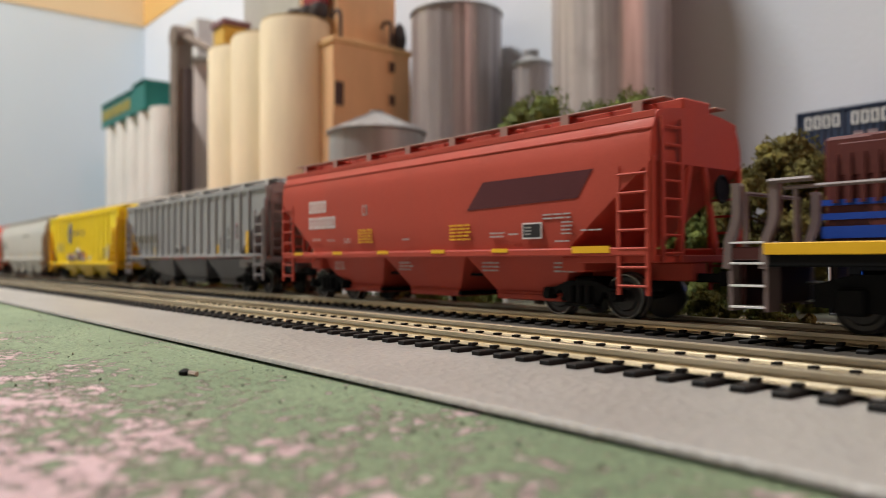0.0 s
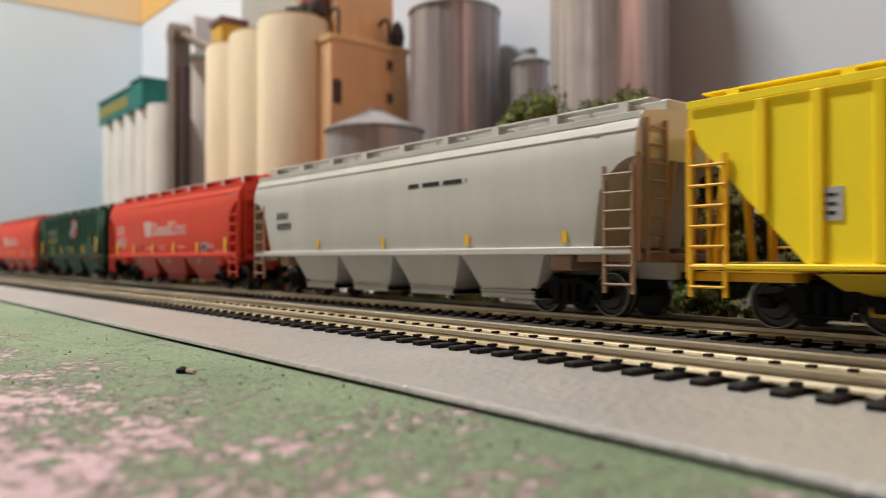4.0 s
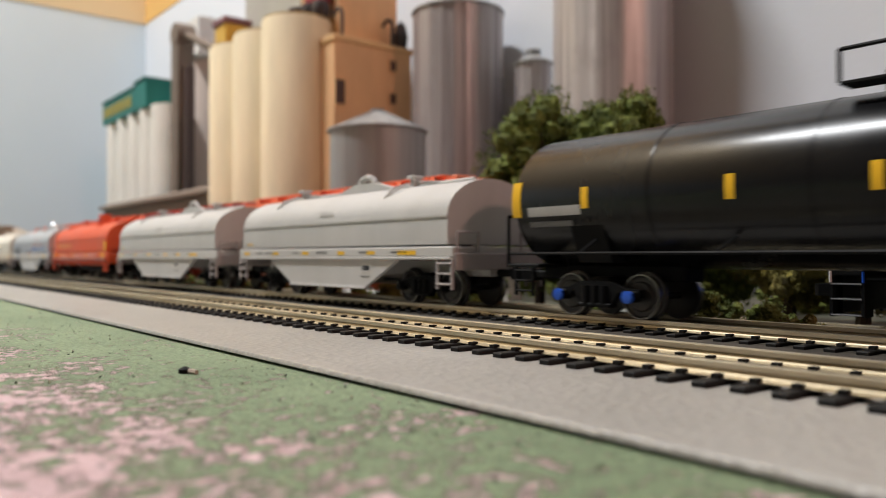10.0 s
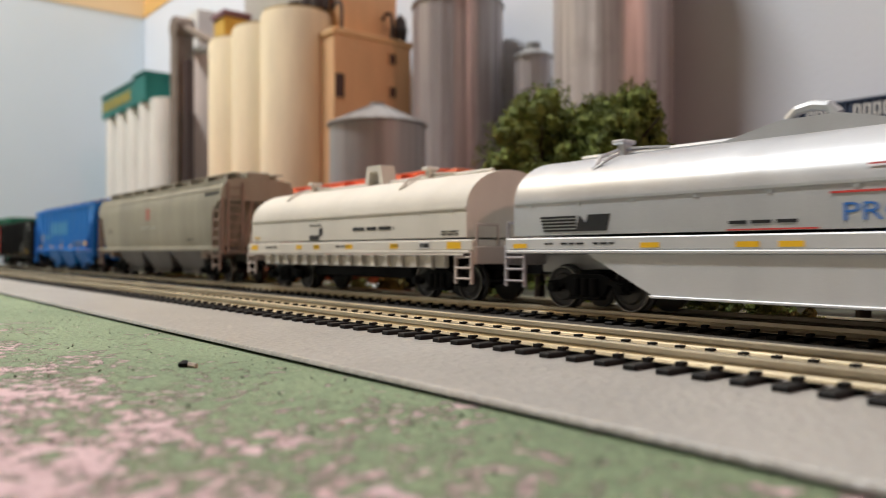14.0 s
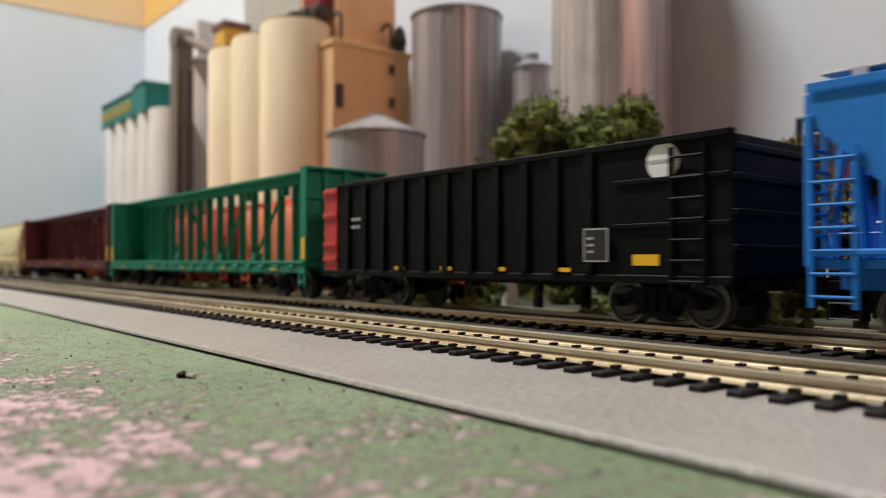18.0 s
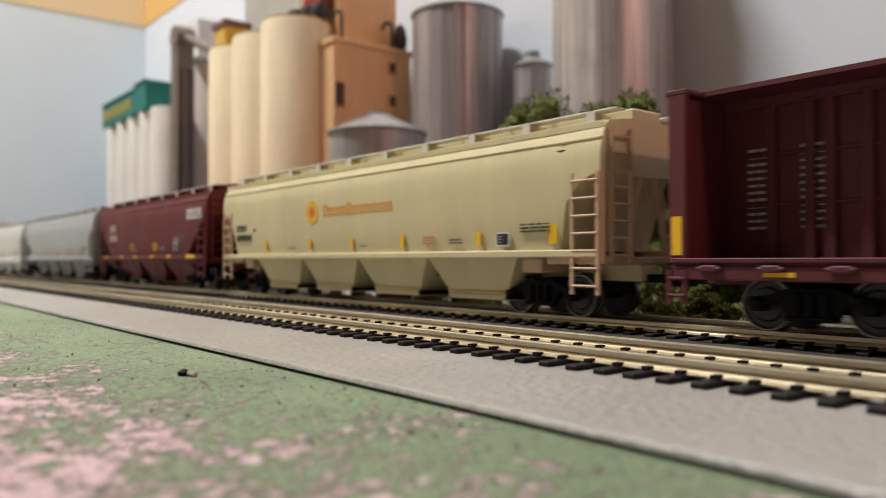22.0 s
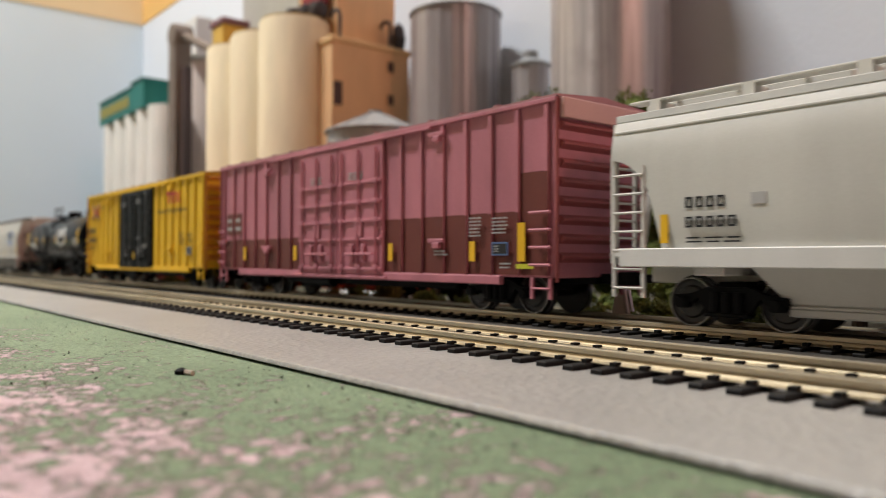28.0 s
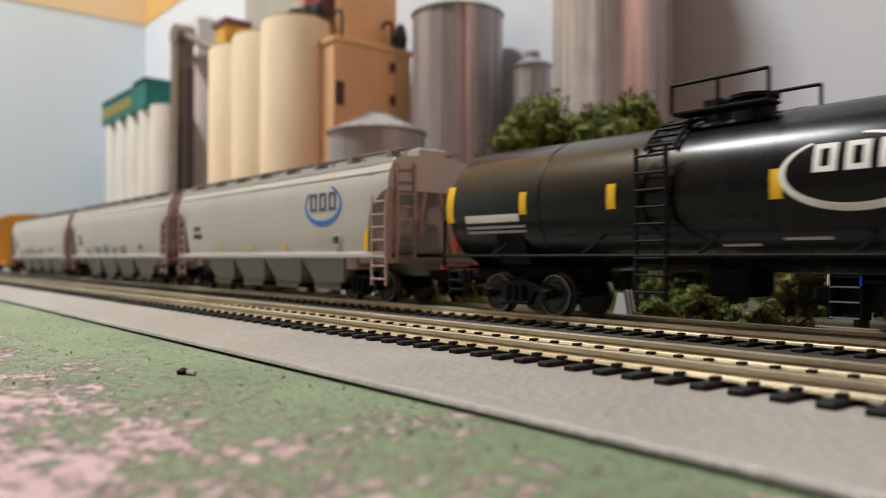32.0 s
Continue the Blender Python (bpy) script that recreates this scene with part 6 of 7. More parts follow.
# 6: dark green ribbed hopper
G6 = tint("pine_green", (0.012, 0.060, 0.032), rough=0.56)
c = join(6, hopper(length(6), G6, "dark green ribbed covered hopper with a round red and silver emblem", style="rib", bays=3, ribs=16, rib_span=131, rise=4.0, ze=44.3, W=17.6, walkcol=tint("pine_walk", (0.62, 0.60, 0.57))))
Y = -16.85
cx, cz = px(6, 105.9), 34.0
part("emblem_disc", Geo().lathe([(0.2, Y - 0.86), (6.4, Y - 0.86), (6.4, Y + 0.1), (0.2, Y + 0.1)], 28, cx, cz, axis="y"), tint("emblem_red", (0.52, 0.11, 0.085)), c, "round red emblem")
part("emblem_bar", Geo().prism([(cx - 10.4, cz - 6.4), (cx - 9.6, cz - 0.6), (cx + 10.2, cz + 6.4), (cx + 9.6, cz + 0.6)], "y", Y - 0.98, Y - 0.8), tint("emblem_slate", (0.06, 0.07, 0.085)), c, "dark-edged silver diagonal bar")
part("emblem_words", Geo().prism([(cx - 8.4, cz - 4.2), (cx - 8.0, cz - 1.8), (cx + 8.4, cz + 4.2), (cx + 8.0, cz + 1.8)], "y", Y - 1.08, Y - 0.96), tint("emblem_silver", (0.34, 0.36, 0.39)), c)
for q in (33.9, 42.6, 51.3):
    stroke_block(c, "letter_block", px(6, q), px(6, q + 4.2), 31.2, 34.8, Y, WHITE, 0, "white letter block")
    patch(c, "number_block", px(6, q - 0.6), px(6, q + 5.0), 25.8, 28.2, Y, YELLOW, "yellow number block")
    patch(c, "green_stripe", px(6, q - 0.6), px(6, q + 5.0), 22.6, 24.0, Y, tint("stripe_green", (0.03, 0.22, 0.08)))
patch(c, "black_plate", px(6, 59.8), px(6, 63.4), 31, 35, Y, BLACK)
reflectors(c, [px(6, q) for q in (45.4, 71.7, 100.5, 127.6)], 17.3, 22.2, Y - 0.7, 2.4)
reflectors(c, [px(6, q) for q in (12.8, 159.8)], 17.6, 27.2, -17.7, 3.0)
for q, w in ((129.8, 6), (138.0, 6)):
    tag_box(c, px(6, q), 18.2, w, 4.4, Y)
for q, z, w, n in ((84, 18, 6, 5), (138, 24.0, 6.4, 4), (147, 18.2, 4, 5), (153, 18.2, 4.5, 5), (20, 19, 3, 3)):
    bars(c, "data_line", px(6, q), z, w, 0.9 * n, Y, GREYLET, n)

potash(7)

# 8: long black tank car
L = length(8)
c, on_tank = tank_car(L, "long glossy black tank car with yellow reflective strips", r=16.8, zc=28.4, yel=[(px(8, q), 2.0, -0.02, 0.26) for q in (25.4, 62.2, 89.3, 117, 150.2)] + [(px(8, q), 3.0, -0.1, 0.42) for q in (3.0, 184)], lx=40, pxx=17, pl=31, caps=True)
join(8, c)
on_tank("number_block", px(8, 7), px(8, 24), -0.24, -0.10, GREYLET)
on_tank("number_block", px(8, 7), px(8, 21), -0.40, -0.32, tint("dim_lettering", (0.16, 0.16, 0.16)))
for i in range(5):
    on_tank("data_line", px(8, 169), px(8, 181.5), -0.26 + 0.08 * i, -0.21 + 0.08 * i, GREYLET)
on_tank("yellow_label", px(8, 121.5), px(8, 131), -0.48, -0.38, tint("acid_yellow", (0.55, 0.55, 0.04)))
on_tank("data_line", px(8, 150), px(8, 168), -0.36, -0.33, GREYLET)
on_tank("data_line", px(8, 138), px(8, 148), -0.46, -0.42, GREYLET)
on_tank("data_line", px(8, 166), px(8, 171), -0.50, -0.42, GREYLET)
part("placard", Geo().prism([(h * 1.8, v * 1.8) for h, v in ((0, -1), (1, 0), (0, 1), (-1, 0))], "y", -17.4, -17.2), tint("placard_red", (0.5, 0.12, 0.12)), c, "small red diamond placard").location = (px(8, 176) * MM, 0, 15.4 * MM)

# 9, 10: pale grey coil cars
for k in (9, 10):
    col = tint("coil_grey", (0.50, 0.485, 0.465), rough=0.58)
    c = join(k, coil_car(length(k) + 6, col, "pale grey coil car with a rounded hood and fishbelly sill", "belly", hood=tint("coil_grey_hood", (0.47, 0.46, 0.445), rough=0.55), endcol=tint("coil_grey_end_shaded", (0.36, 0.32, 0.31))))
    Y = -18.02
    reflectors(c, [px(k, q) for q in (5, 30.6, 54, 78.6, 96.7)], 15.2, 16.3, Y, 4.6)
    reflectors(c, [px(k, 116)], 15.0, 16.3, Y, 9.4)
    for q, w in ((14, 5), (22, 9), (44, 6), (62, 8), (108, 9), (90, 6)):
        bars(c, "data_line", px(k, q), 15.4, w, 1.0, Y, INK, 1)
    tag_box(c, px(k, 90.9), 9.6, 5.2, 2.4, -17.75)
    bars(c, "data_line", px(k, 90.5), 7.6, 6, 0.9, -17.75, INK, 1)
    bars(c, "hood_lettering", px(k, 63), 28.6, 11, 1.6, -17.45, GREYLET, 2)
    bars(c, "yellow_line", px(k, 5), 19, 5, 1.2, -17.7, YELLOW, 2)

# 11: orange coil car
OR = tint("coil_orange", (0.64, 0.085, 0.022), rough=0.36)
c = join(11, coil_car(length(11) + 6, OR, "bright orange-red coil car with a rounded hood", "stake", handle="frame"))
Y = -18.02
patch(c, "faded_band", px(11, 11), px(11, 50), 21.4, 23.6, -17.68, tint("faded_orange", (0.72, 0.26, 0.08)), "faded orange band")
patch(c, "pale_band", px(11, 22), px(11, 41), 14.7, 16.6, Y, tint("pale_orange", (0.75, 0.33, 0.2)))
for i, q in enumerate((15, 52, 60, 69, 79, 87, 95, 103)):
    patch(c, "small_block", px(11, q), px(11, q + 4.0), 15.2, 16.5, Y, YELLOW if i in (0, 1, 5) else WHITE)
tag_box(c, px(11, 109), 15.0, 4, 1.8, Y)
reflectors(c, [px(11, 128)], 14.6, 17.0, Y, 7)
reflectors(c, [px(11, 4.2)], 15.0, 17.0, Y, 5)
patch(c, "yellow_patch", px(11, 130), px(11, 134), 18.6, 24.5, -17.7, YELLOW)

# 12: silver coil car
SV = tint("coil_silver", (0.52, 0.53, 0.545), rough=0.32, metal=0.45)
c = join(12, coil_car(length(12) + 6, tint("coil_silver_frame", (0.56, 0.56, 0.56), rough=0.4, metal=0.2), "silver coil car with blue lettering and red rules", "belly", hood=SV, endcol=tint("coil_end_grey_shaded", (0.33, 0.30, 0.31))))
Y = -17.68
BL = tint("letter_blue", (0.03, 0.16, 0.50))
w = part("slogan", lettering("PROTECT", 4.6, BL), BL, c, "blue block lettering")
w.location = (px(12, 81.6) * MM, Y * MM, 19.4 * MM)
w.scale = (1.36, 1, 1)
patch(c, "flag_block", px(12, 115.6), px(12, 123.4), 19.6, 22.8, Y, BL, "blue flag block")
for i in range(2):
    patch(c, "flag_stripe", px(12, 115.6), px(12, 123.4), 20.4 + i * 1.1, 20.8 + i * 1.1, Y - 0.08, WHITE)
RD = tint("rule_red", (0.55, 0.06, 0.05))
patch(c, "red_rule", px(12, 79.8), px(12, 125.2), 24.2, 24.6, Y, RD)
patch(c, "red_rule", px(12, 60), px(12, 77.8), 18.1, 18.4, Y, RD)
bars(c, "side_lettering", px(12, 60.4), 18.9, 16, 1.6, Y, INK, 1)
for i in range(5):
    patch(c, "emblem_stripe", px(12, 11.4 - 0.3 * i), px(12, 21.5), 18.8 + i * 0.8, 19.3 + i * 0.8, Y, INK)
part("emblem_block", Geo().prism([(px(12, 21.5), 18.8), (px(12, 22.6), 22.6), (px(12, 24.6), 20.6), (px(12, 25.2), 22.6), (px(12, 31.6), 22.6), (px(12, 30.6), 18.8)], "y", Y - 0.08, Y + 0.06), INK, c, "black striped emblem")
reflectors(c, [px(12, q) for q in (3.5, 42.4, 64.5, 73, 98.7)], 14.9, 16.0, -18.02, 4.8)
reflectors(c, [px(12, 123.5)], 14.7, 16.0, -18.02, 10)
for q, ww in ((12, 3), (17, 8), (27, 7), (101, 9)):
    bars(c, "data_line", px(12, q), 15.4, ww, 1.1, -18.02, INK, 1)
bars(c, "hood_red_line", px(12, 86), 28.6, 24, 0.7, -17.5, RD, 1)
tag_box(c, px(12, 92), 9.4, 5, 2.8, -17.75)
bars(c, "data_line", px(12, 92), 6.8, 5, 1.8, -17.75, INK, 2)

# 13: cream coil car
CR = tint("coil_cream", (0.62, 0.58, 0.51), rough=0.56)
c = join(13, coil_car(length(13) + 6, CR, "cream coil car with a rounded hood and black lettering", "stake", handle="frame", endcol=tint("cream_end_shaded", (0.50, 0.42, 0.37))))
bars(c, "side_lettering", px(13, 77.3), 20.2, 25, 2.6, -17.68, INK, 1, "black lettering")
bars(c, "emblem_words", px(13, 48.2), 23.0, 9, 1.0, -17.68, INK, 1)
part("emblem_hook", Geo().prism([(px(13, 55), 19.8), (px(13, 57), 19.8), (px(13, 57.4), 22.4), (px(13, 55.2), 22.4)], "y", -17.76, -17.6), INK, c)
for i in range(2):
    patch(c, "emblem_rule", px(13, 48.4), px(13, 55), 18.2 + i * 0.8, 19.1 + i * 0.8, -17.68, INK)
reflectors(c, [px(13, q) for q in (41, 53.8, 75.4, 101)], 15.0, 16.5, -18.02, 4.2)
reflectors(c, [px(13, q) for q in (4, 129.8)], 14.8, 16.8, -18.02, 6)
for q, ww in ((14, 6), (20, 5), (52, 4), (67, 9), (100, 4)):
    bars(c, "data_line", px(13, q), 15.2, ww, 1.3, -18.02, INK, 1)
tag_box(c, px(13, 114), 14.9, 5, 2.0, -18.02)
bars(c, "data_line", px(13, 123.8), 18.6, 9, 1.6, -17.68, INK, 2)
bars(c, "yellow_line", px(13, 4), 19, 5, 1.2, -17.68, YELLOW, 2)

# 14: weathered tan-grey hopper
# under: a dark tone in place of shade on the bays
c = join(14, hopper(length(14), tint("weathered_tan", (0.30, 0.275, 0.215), rough=0.55, var=0.2), "weathered tan-grey covered hopper with brown ends", style="arc", bays=3, ends=tint("brown_end", (0.25, 0.18, 0.145)), zc=37, walkcol=tint("tan_walk", (0.33, 0.29, 0.23)), under=tint("tan_bay_shaded", (0.10, 0.09, 0.08))))
Y = -18.36
bars(c, "top_lettering", px(14, 172), 38.6, 17, 3.4, Y + 0.3, INK, 1)
bars(c, "data_line", px(14, 22), 25, 8, 2.8, Y, INK, 2)
patch(c, "red_emblem", px(14, 91), px(14, 96.5), 31, 37, Y, tint("faded_red", (0.42, 0.13, 0.10)), "faded red emblem")
bars(c, "emblem_words", px(14, 82), 26.2, 28, 1.5, Y, GREYLET, 1)
bars(c, "data_line", px(14, 150), 19, 9, 1.6, Y, INK, 2)

# 15: blue ribbed hopper
B15 = tint("grain_blue", (0.010, 0.175, 0.56), rough=0.56)
c = join(15, hopper(length(15), B15, "bright blue ribbed covered hopper with pale teal patches", style="rib", bays=3, ribs=12, rib_span=132, rise=3.2, ze=45.8, W=17.6, walkcol=tint("blue_walk", (0.52, 0.47, 0.46))))
Y = -16.85
TL = tint("pale_teal", (0.07, 0.30, 0.50))
for i in range(5):
    patch(c, "teal_patch", -66 + 12 * (i + 2) + (5.5 if i == 0 else 1.1), -66 + 12 * (i + 3) - 1.1, 27.0 - 0.1 * i, 36.2, Y, TL, "pale teal patch")
for q in (33.4, 45.4):
    patch(c, "teal_dash", px(15, q), px(15, q + 8.6), 24.0, 26.6, Y, TL)
for q in (17.2, 25.4):
    patch(c, "number_block", px(15, q), px(15, q + 5), 21.4, 28.2, Y, GREYLET)
reflectors(c, [px(15, q) for q in (19, 57.2, 86, 113.6)], 17.2, 18.6, Y - 0.7, 6)
reflectors(c, [px(15, 152)], 18.4, 21.2, Y - 0.7, 6)
for q in (120.6, 129.8):
    tag_box(c, px(15, q), 17.6, 5.4, 4.0, Y)
for q, z, w, n in ((83, 19, 6, 4), (111, 18.8, 5, 2), (138.5, 18.2, 7, 4), (44, 18, 5, 2), (124, 26, 4, 1)):
    bars(c, "data_line", px(15, q), z, w, 0.9 * n, Y, GREYLET, n)

# 16: black gondola
c = join(16, gondola(length(16)))
Y = -17.66
part("round_mark", Geo().lathe([(0.2, Y - 0.1), (4.0, Y - 0.1), (4.0, Y + 0.05), (0.2, Y + 0.05)], 28, px(16, 139), 35.4, axis="y"), WHITE, c, "white round mark")
patch(c, "mark_bar", px(16, 135.2), px(16, 142.8), 35.1, 35.8, Y - 0.08, GREYLET)
bars(c, "road_lettering", px(16, 14.4), 24.4, 10, 5.0, Y, GREYLET, 2)
reflectors(c, [px(16, q) for q in (46, 68, 89.6, 111.5)], 11.8, 12.8, -18.4, 5)
patch(c, "yellow_plate", px(16, 131.2), px(16, 138), 13.4, 15.8, Y, YELLOW)
tag_box(c, px(16, 118.5), 14.2, 7, 7.6, -18.9, GREYLET)

# 17, 18: centerbeam flats
for k, key, colour, label in ((17, "beam_green", (0.008, 0.20, 0.12), "empty bright green centerbeam flatcar with open posts"), (18, "beam_maroon", (0.10, 0.020, 0.024), "empty dark maroon centerbeam flatcar with open posts")):
    c = join(k, centerbeam(length(k), key, colour, label))
    LL = length(k)
    for q in (2.2, LL - 2.2):
        patch(c, "reflector", px(k, q - 1.2), px(k, q + 1.2), 15.0, 23.0, -18.02, YELLOW, "yellow reflective strip")
    for i in range(5):
        q = 24 + (LL - 48) * i / 4
        patch(c, "sill_reflector", px(k, q - 3), px(k, q + 3), 10.8, 11.7, -18.34, YELLOW)
    for q in (8.5, 20):
        bars(c, "panel_lettering", px(k, q), 20, 6.0, 18, -0.78 if q < 10 else -1.0, GREYLET, 12)
    bars(c, "bulkhead_lettering", px(k, LL - 12), 20, 4.0, 18, -1.0, GREYLET, 10)

# 19: pale yellow hopper
CY = tint("pale_cream_yellow", (0.61, 0.53, 0.315), rough=0.58)
# ends: cream pulled to pink, imitating light bounced onto them
c = join(19, hopper(length(19), CY, "pale cream-yellow covered hopper with an orange sun emblem", style="arc", bays=4, zc=34, cut=13, ends=tint("cream_end_pink_bounce", (0.55, 0.38, 0.25)), walkcol=tint("pale_walk", (0.62, 0.60, 0.55))))
Y = -18.36
OE = tint("emblem_orange", (0.72, 0.30, 0.03))
part("sun_ring", Geo().lathe([(0.2, Y - 0.08), (4.2, Y - 0.08), (4.2, Y + 0.06), (0.2, Y + 0.06)], 28, px(19, 78.2), 31.2, axis="y"), tint("sun_yellow", (0.75, 0.42, 0.03)), c, "round orange sun emblem")
part("sun_core", Geo().lathe([(0.2, Y - 0.14), (1.9, Y - 0.14), (1.9, Y - 0.07), (0.2, Y - 0.07)], 20, px(19, 78.2), 31.2, axis="y"), tint("sun_core", (0.68, 0.16, 0.03)), c)
xx = px(19, 86)
for i in range(13):
    w = 3.2 if i < 7 else 2.0
    stroke_block(c, "letter_block", xx, xx + w, 29.5, 33.4 if i in (0, 4) else 32.4, Y, OE, i)
    xx += w + 0.6
marks(c, px(19, 14.5), 28.6, Y, INK, 4, 6, 2.6, 1.9, 1.4)
reflectors(c, [px(19, q) for q in (41.5, 76.5, 104.3, 132.8, 167.4)], 17.8, 21.8, Y, 2.0)
reflectors(c, [px(19, 194)], 18.0, 26.4, Y + 0.3, 2.8)
tag_box(c, px(19, 174.3), 17.6, 5, 3.6, Y)
bars(c, "red_line", px(19, 143), 18.6, 6, 2.4, Y, tint("label_red", (0.5, 0.08, 0.08)), 3)
for q, z, w, n in ((60, 18.2, 7, 1), (109, 18.2, 6, 1), (155, 18.4, 6, 2), (183, 20.8, 11, 3), (30, 25.6, 3, 2)):
    bars(c, "data_line", px(19, q), z, w, 0.85 * n, Y, INK, n)
bars(c, "upper_lettering", px(19, 195), 39.6, 12, 1.0, -17.8, INK, 1)

# 20: maroon hopper
MR = tint("maroon_red", (0.125, 0.018, 0.020), rough=0.58)
c = join(20, hopper(length(20), MR, "maroon smooth-sided covered hopper with yellow sill marks", style="diag", bays=3, zc=35, cut=24, walkcol=tint("maroon_walk", (0.60, 0.52, 0.48))))
Y = -18.36
for i in range(4):
    xx = px(20, 146.4 + 4.7 * i)
    stroke_block(c, "large_letter", xx, xx + 4.0, 33.8, 38.6, Y + 0.06, WHITE, i, "white letter block")
marks(c, px(20, 21.7), 34.8, Y, tint("pale_pink_lettering", (0.66, 0.48, 0.43)), 4, 5, 3.8, 2.4, 1.8)
reflectors(c, [px(20, q) for q in (14, 46, 70.6, 98, 123)], 15.6, 16.6, -18.75, w=6)
reflectors(c, [px(20, 152)], 15.2, 16.8, -18.75, w=11)
spec(c, px(20, 60.5), 19.4, Y, YELLOW, 7, 4, 4.4)
spec(c, px(20, 98.5), 19.0, Y, YELLOW, 8, 4, 4.4)
tag_box(c, px(20, 129), 19.2, 6, 3.8, Y)
for q, z, w, n in ((24, 19.4, 7, 1), (66, 19.4, 8, 1), (110, 19.4, 6, 2), (129, 23, 9, 3), (139, 25.4, 5, 1)):
    bars(c, "data_line", px(20, q), z, w, 0.9 * n, Y, GREYLET, n)

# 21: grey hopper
# under halves the body grey, shade put into the bay colour
c = join(21, hopper(length(21), tint("cool_grey", (0.385, 0.385, 0.38), rough=0.56), "cool grey smooth-sided covered hopper with a pale sill", style="arc", bays=4, zc=34, cut=13, ends=tint("cool_grey_end_shaded", (0.30, 0.285, 0.285)), trim=tint("cool_grey_sill", (0.42, 0.42, 0.42)), under=tint("cool_grey_bay_shaded", (0.19, 0.19, 0.19)), walkcol=tint("pale_walk", (0.62, 0.60, 0.55))))
Y = -18.36
marks(c, px(21, 14.5), 26.8, Y, INK, 3, 5, 2.6, 1.8, 1.2)
reflectors(c, [px(21, q) for q in (76.5, 104.5, 133.7, 168.9)], 17.5, 21.9, Y, 2.0)
reflectors(c, [px(21, 195)], 18.0, 28.0, Y + 0.4, 2.2)
tag_box(c, px(21, 176.2), 17.2, 5, 3.6, Y)
bars(c, "red_line", px(21, 144), 18.4, 5, 2.6, Y, tint("label_red", (0.5, 0.08, 0.08)), 4)
for q, z, w, n in ((60, 18.2, 7, 1), (109, 18.2, 6, 1), (157, 18.4, 5, 2), (166, 18.4, 3, 2), (182, 20.8, 9, 3), (26, 27, 2, 2)):
    bars(c, "data_line", px(21, q), z, w, 0.85 * n, Y, INK, n)
bars(c, "upper_lettering", px(21, 197), 39.6, 11, 1.0, -17.8, INK, 1)

# 22: off-white hopper
c = join(22, hopper(length(22), tint("off_white_grey", (0.58, 0.565, 0.52), rough=0.58), "off-white smooth-sided covered hopper with a deep sill", style="arc", bays=3, zc=36, cut=12.5, trim=tint("off_white_sill", (0.66, 0.65, 0.62)), walkcol=tint("pale_walk", (0.62, 0.60, 0.55)), ends=tint("off_white_end_shaded", (0.56, 0.53, 0.49))))
part("deep_sill", Geo().box(-length(22) / 2 + 3, length(22) / 2 - 3, -18.9, -18.4, 12.6, 16.6, 0.3), tint("off_white_sill", (0.66, 0.65, 0.62)), c)
Y = -18.36
marks(c, px(22, 19.3), 26.9, Y, INK, 4, 5, 2.2, 1.8, 1.8)
patch(c, "small_plate", px(22, 33.5), px(22, 36.4), 24.8, 27.0, Y, GREYLET)
reflectors(c, [px(22, q) for q in (14.2, 62, 108, 150)], 17.6, 23.6, Y + 0.2, 1.9)
for q, z, w, n in ((19.5, 17.4, 14, 2), (60, 19, 8, 2), (100, 19, 9, 2), (160, 20, 8, 3)):
    bars(c, "data_line", px(22, q), z, w, 0.8 * n, Y, INK, n)

# 23: mauve boxcar with brown repaint patches
MV = tint("faded_mauve", (0.45, 0.160, 0.195), rough=0.5, var=0.18)
BR = tint("patch_brown", (0.145, 0.036, 0.028), rough=0.5)
# endcol deepens the mauve, as ends out of the light look
c = join(23, boxcar(length(23), MV, "faded mauve boxcar with brown repainted patches and double doors", MV, tint("mauve_roof", (0.40, 0.19, 0.2)), endcol=tint("mauve_end_shaded", (0.30, 0.075, 0.075))))
LL, W = length(23), 17.9
part("end_panel", Geo().box(LL / 2 - 0.4, LL / 2 + 1.1, -W + 1.0, W - 1.0, 48.4, 53.4, 0.2), tint("pale_pink_panel", (0.62, 0.36, 0.33)), c, "pale pink panel over the corrugated end")
xs = [px(23, 0) + 4 + (LL - 8) * i / 19 for i in range(20)]
for a, b in zip(xs, xs[1:]):
    m = (a + b) / 2
    if -27.5 < m < 27.5:
        continue
    zt = 22.0 if m < 0 else 26.4
    if m > LL / 2 - 15:
        zt = 36.0
    part("repaint_patch", Geo().box(a + 0.9, b - 0.9, -W + 0.70, -W + 0.79, 10.2, zt), BR, c, "brown repainted patch")
    part("repaint_patch", Geo().box(b - 0.84, b + 0.84, -W - 0.13, -W - 0.06, 10.2, zt - 0.3), BR, c)
reflectors(c, [px(23, q) for q in (26, 68.7, 129.3, 167.2)], 13.6, 19.0, -W - 0.2, 2.2)
reflectors(c, [px(23, 185.8)], 13.6, 23.4, -W - 0.2, 2.6)
for q in (8.4, 16.6):
    patch(c, "brown_stencil", px(23, q), px(23, q + 6.6), 24, 33, -W - 0.16, BR)
    bars(c, "stencil_marks", px(23, q + 0.8), 25, 5, 7, -W - 0.24, GREYLET, 2)
for q, z, w, n in ((166, 20, 5, 6), (175, 20.6, 6, 5), (151, 15, 6, 2), (178, 11.6, 4, 2), (81, 40, 8, 3), (106, 40, 9, 3)):
    bars(c, "data_line", px(23, q), z, w, 0.95 * n, -W - (0.7 if 70 < q < 125 else 0.2), GREYLET, n)
tag_box(c, px(23, 175), 15.2, 6, 3.4, -W - 0.16, tint("label_blue", (0.12, 0.2, 0.4)))
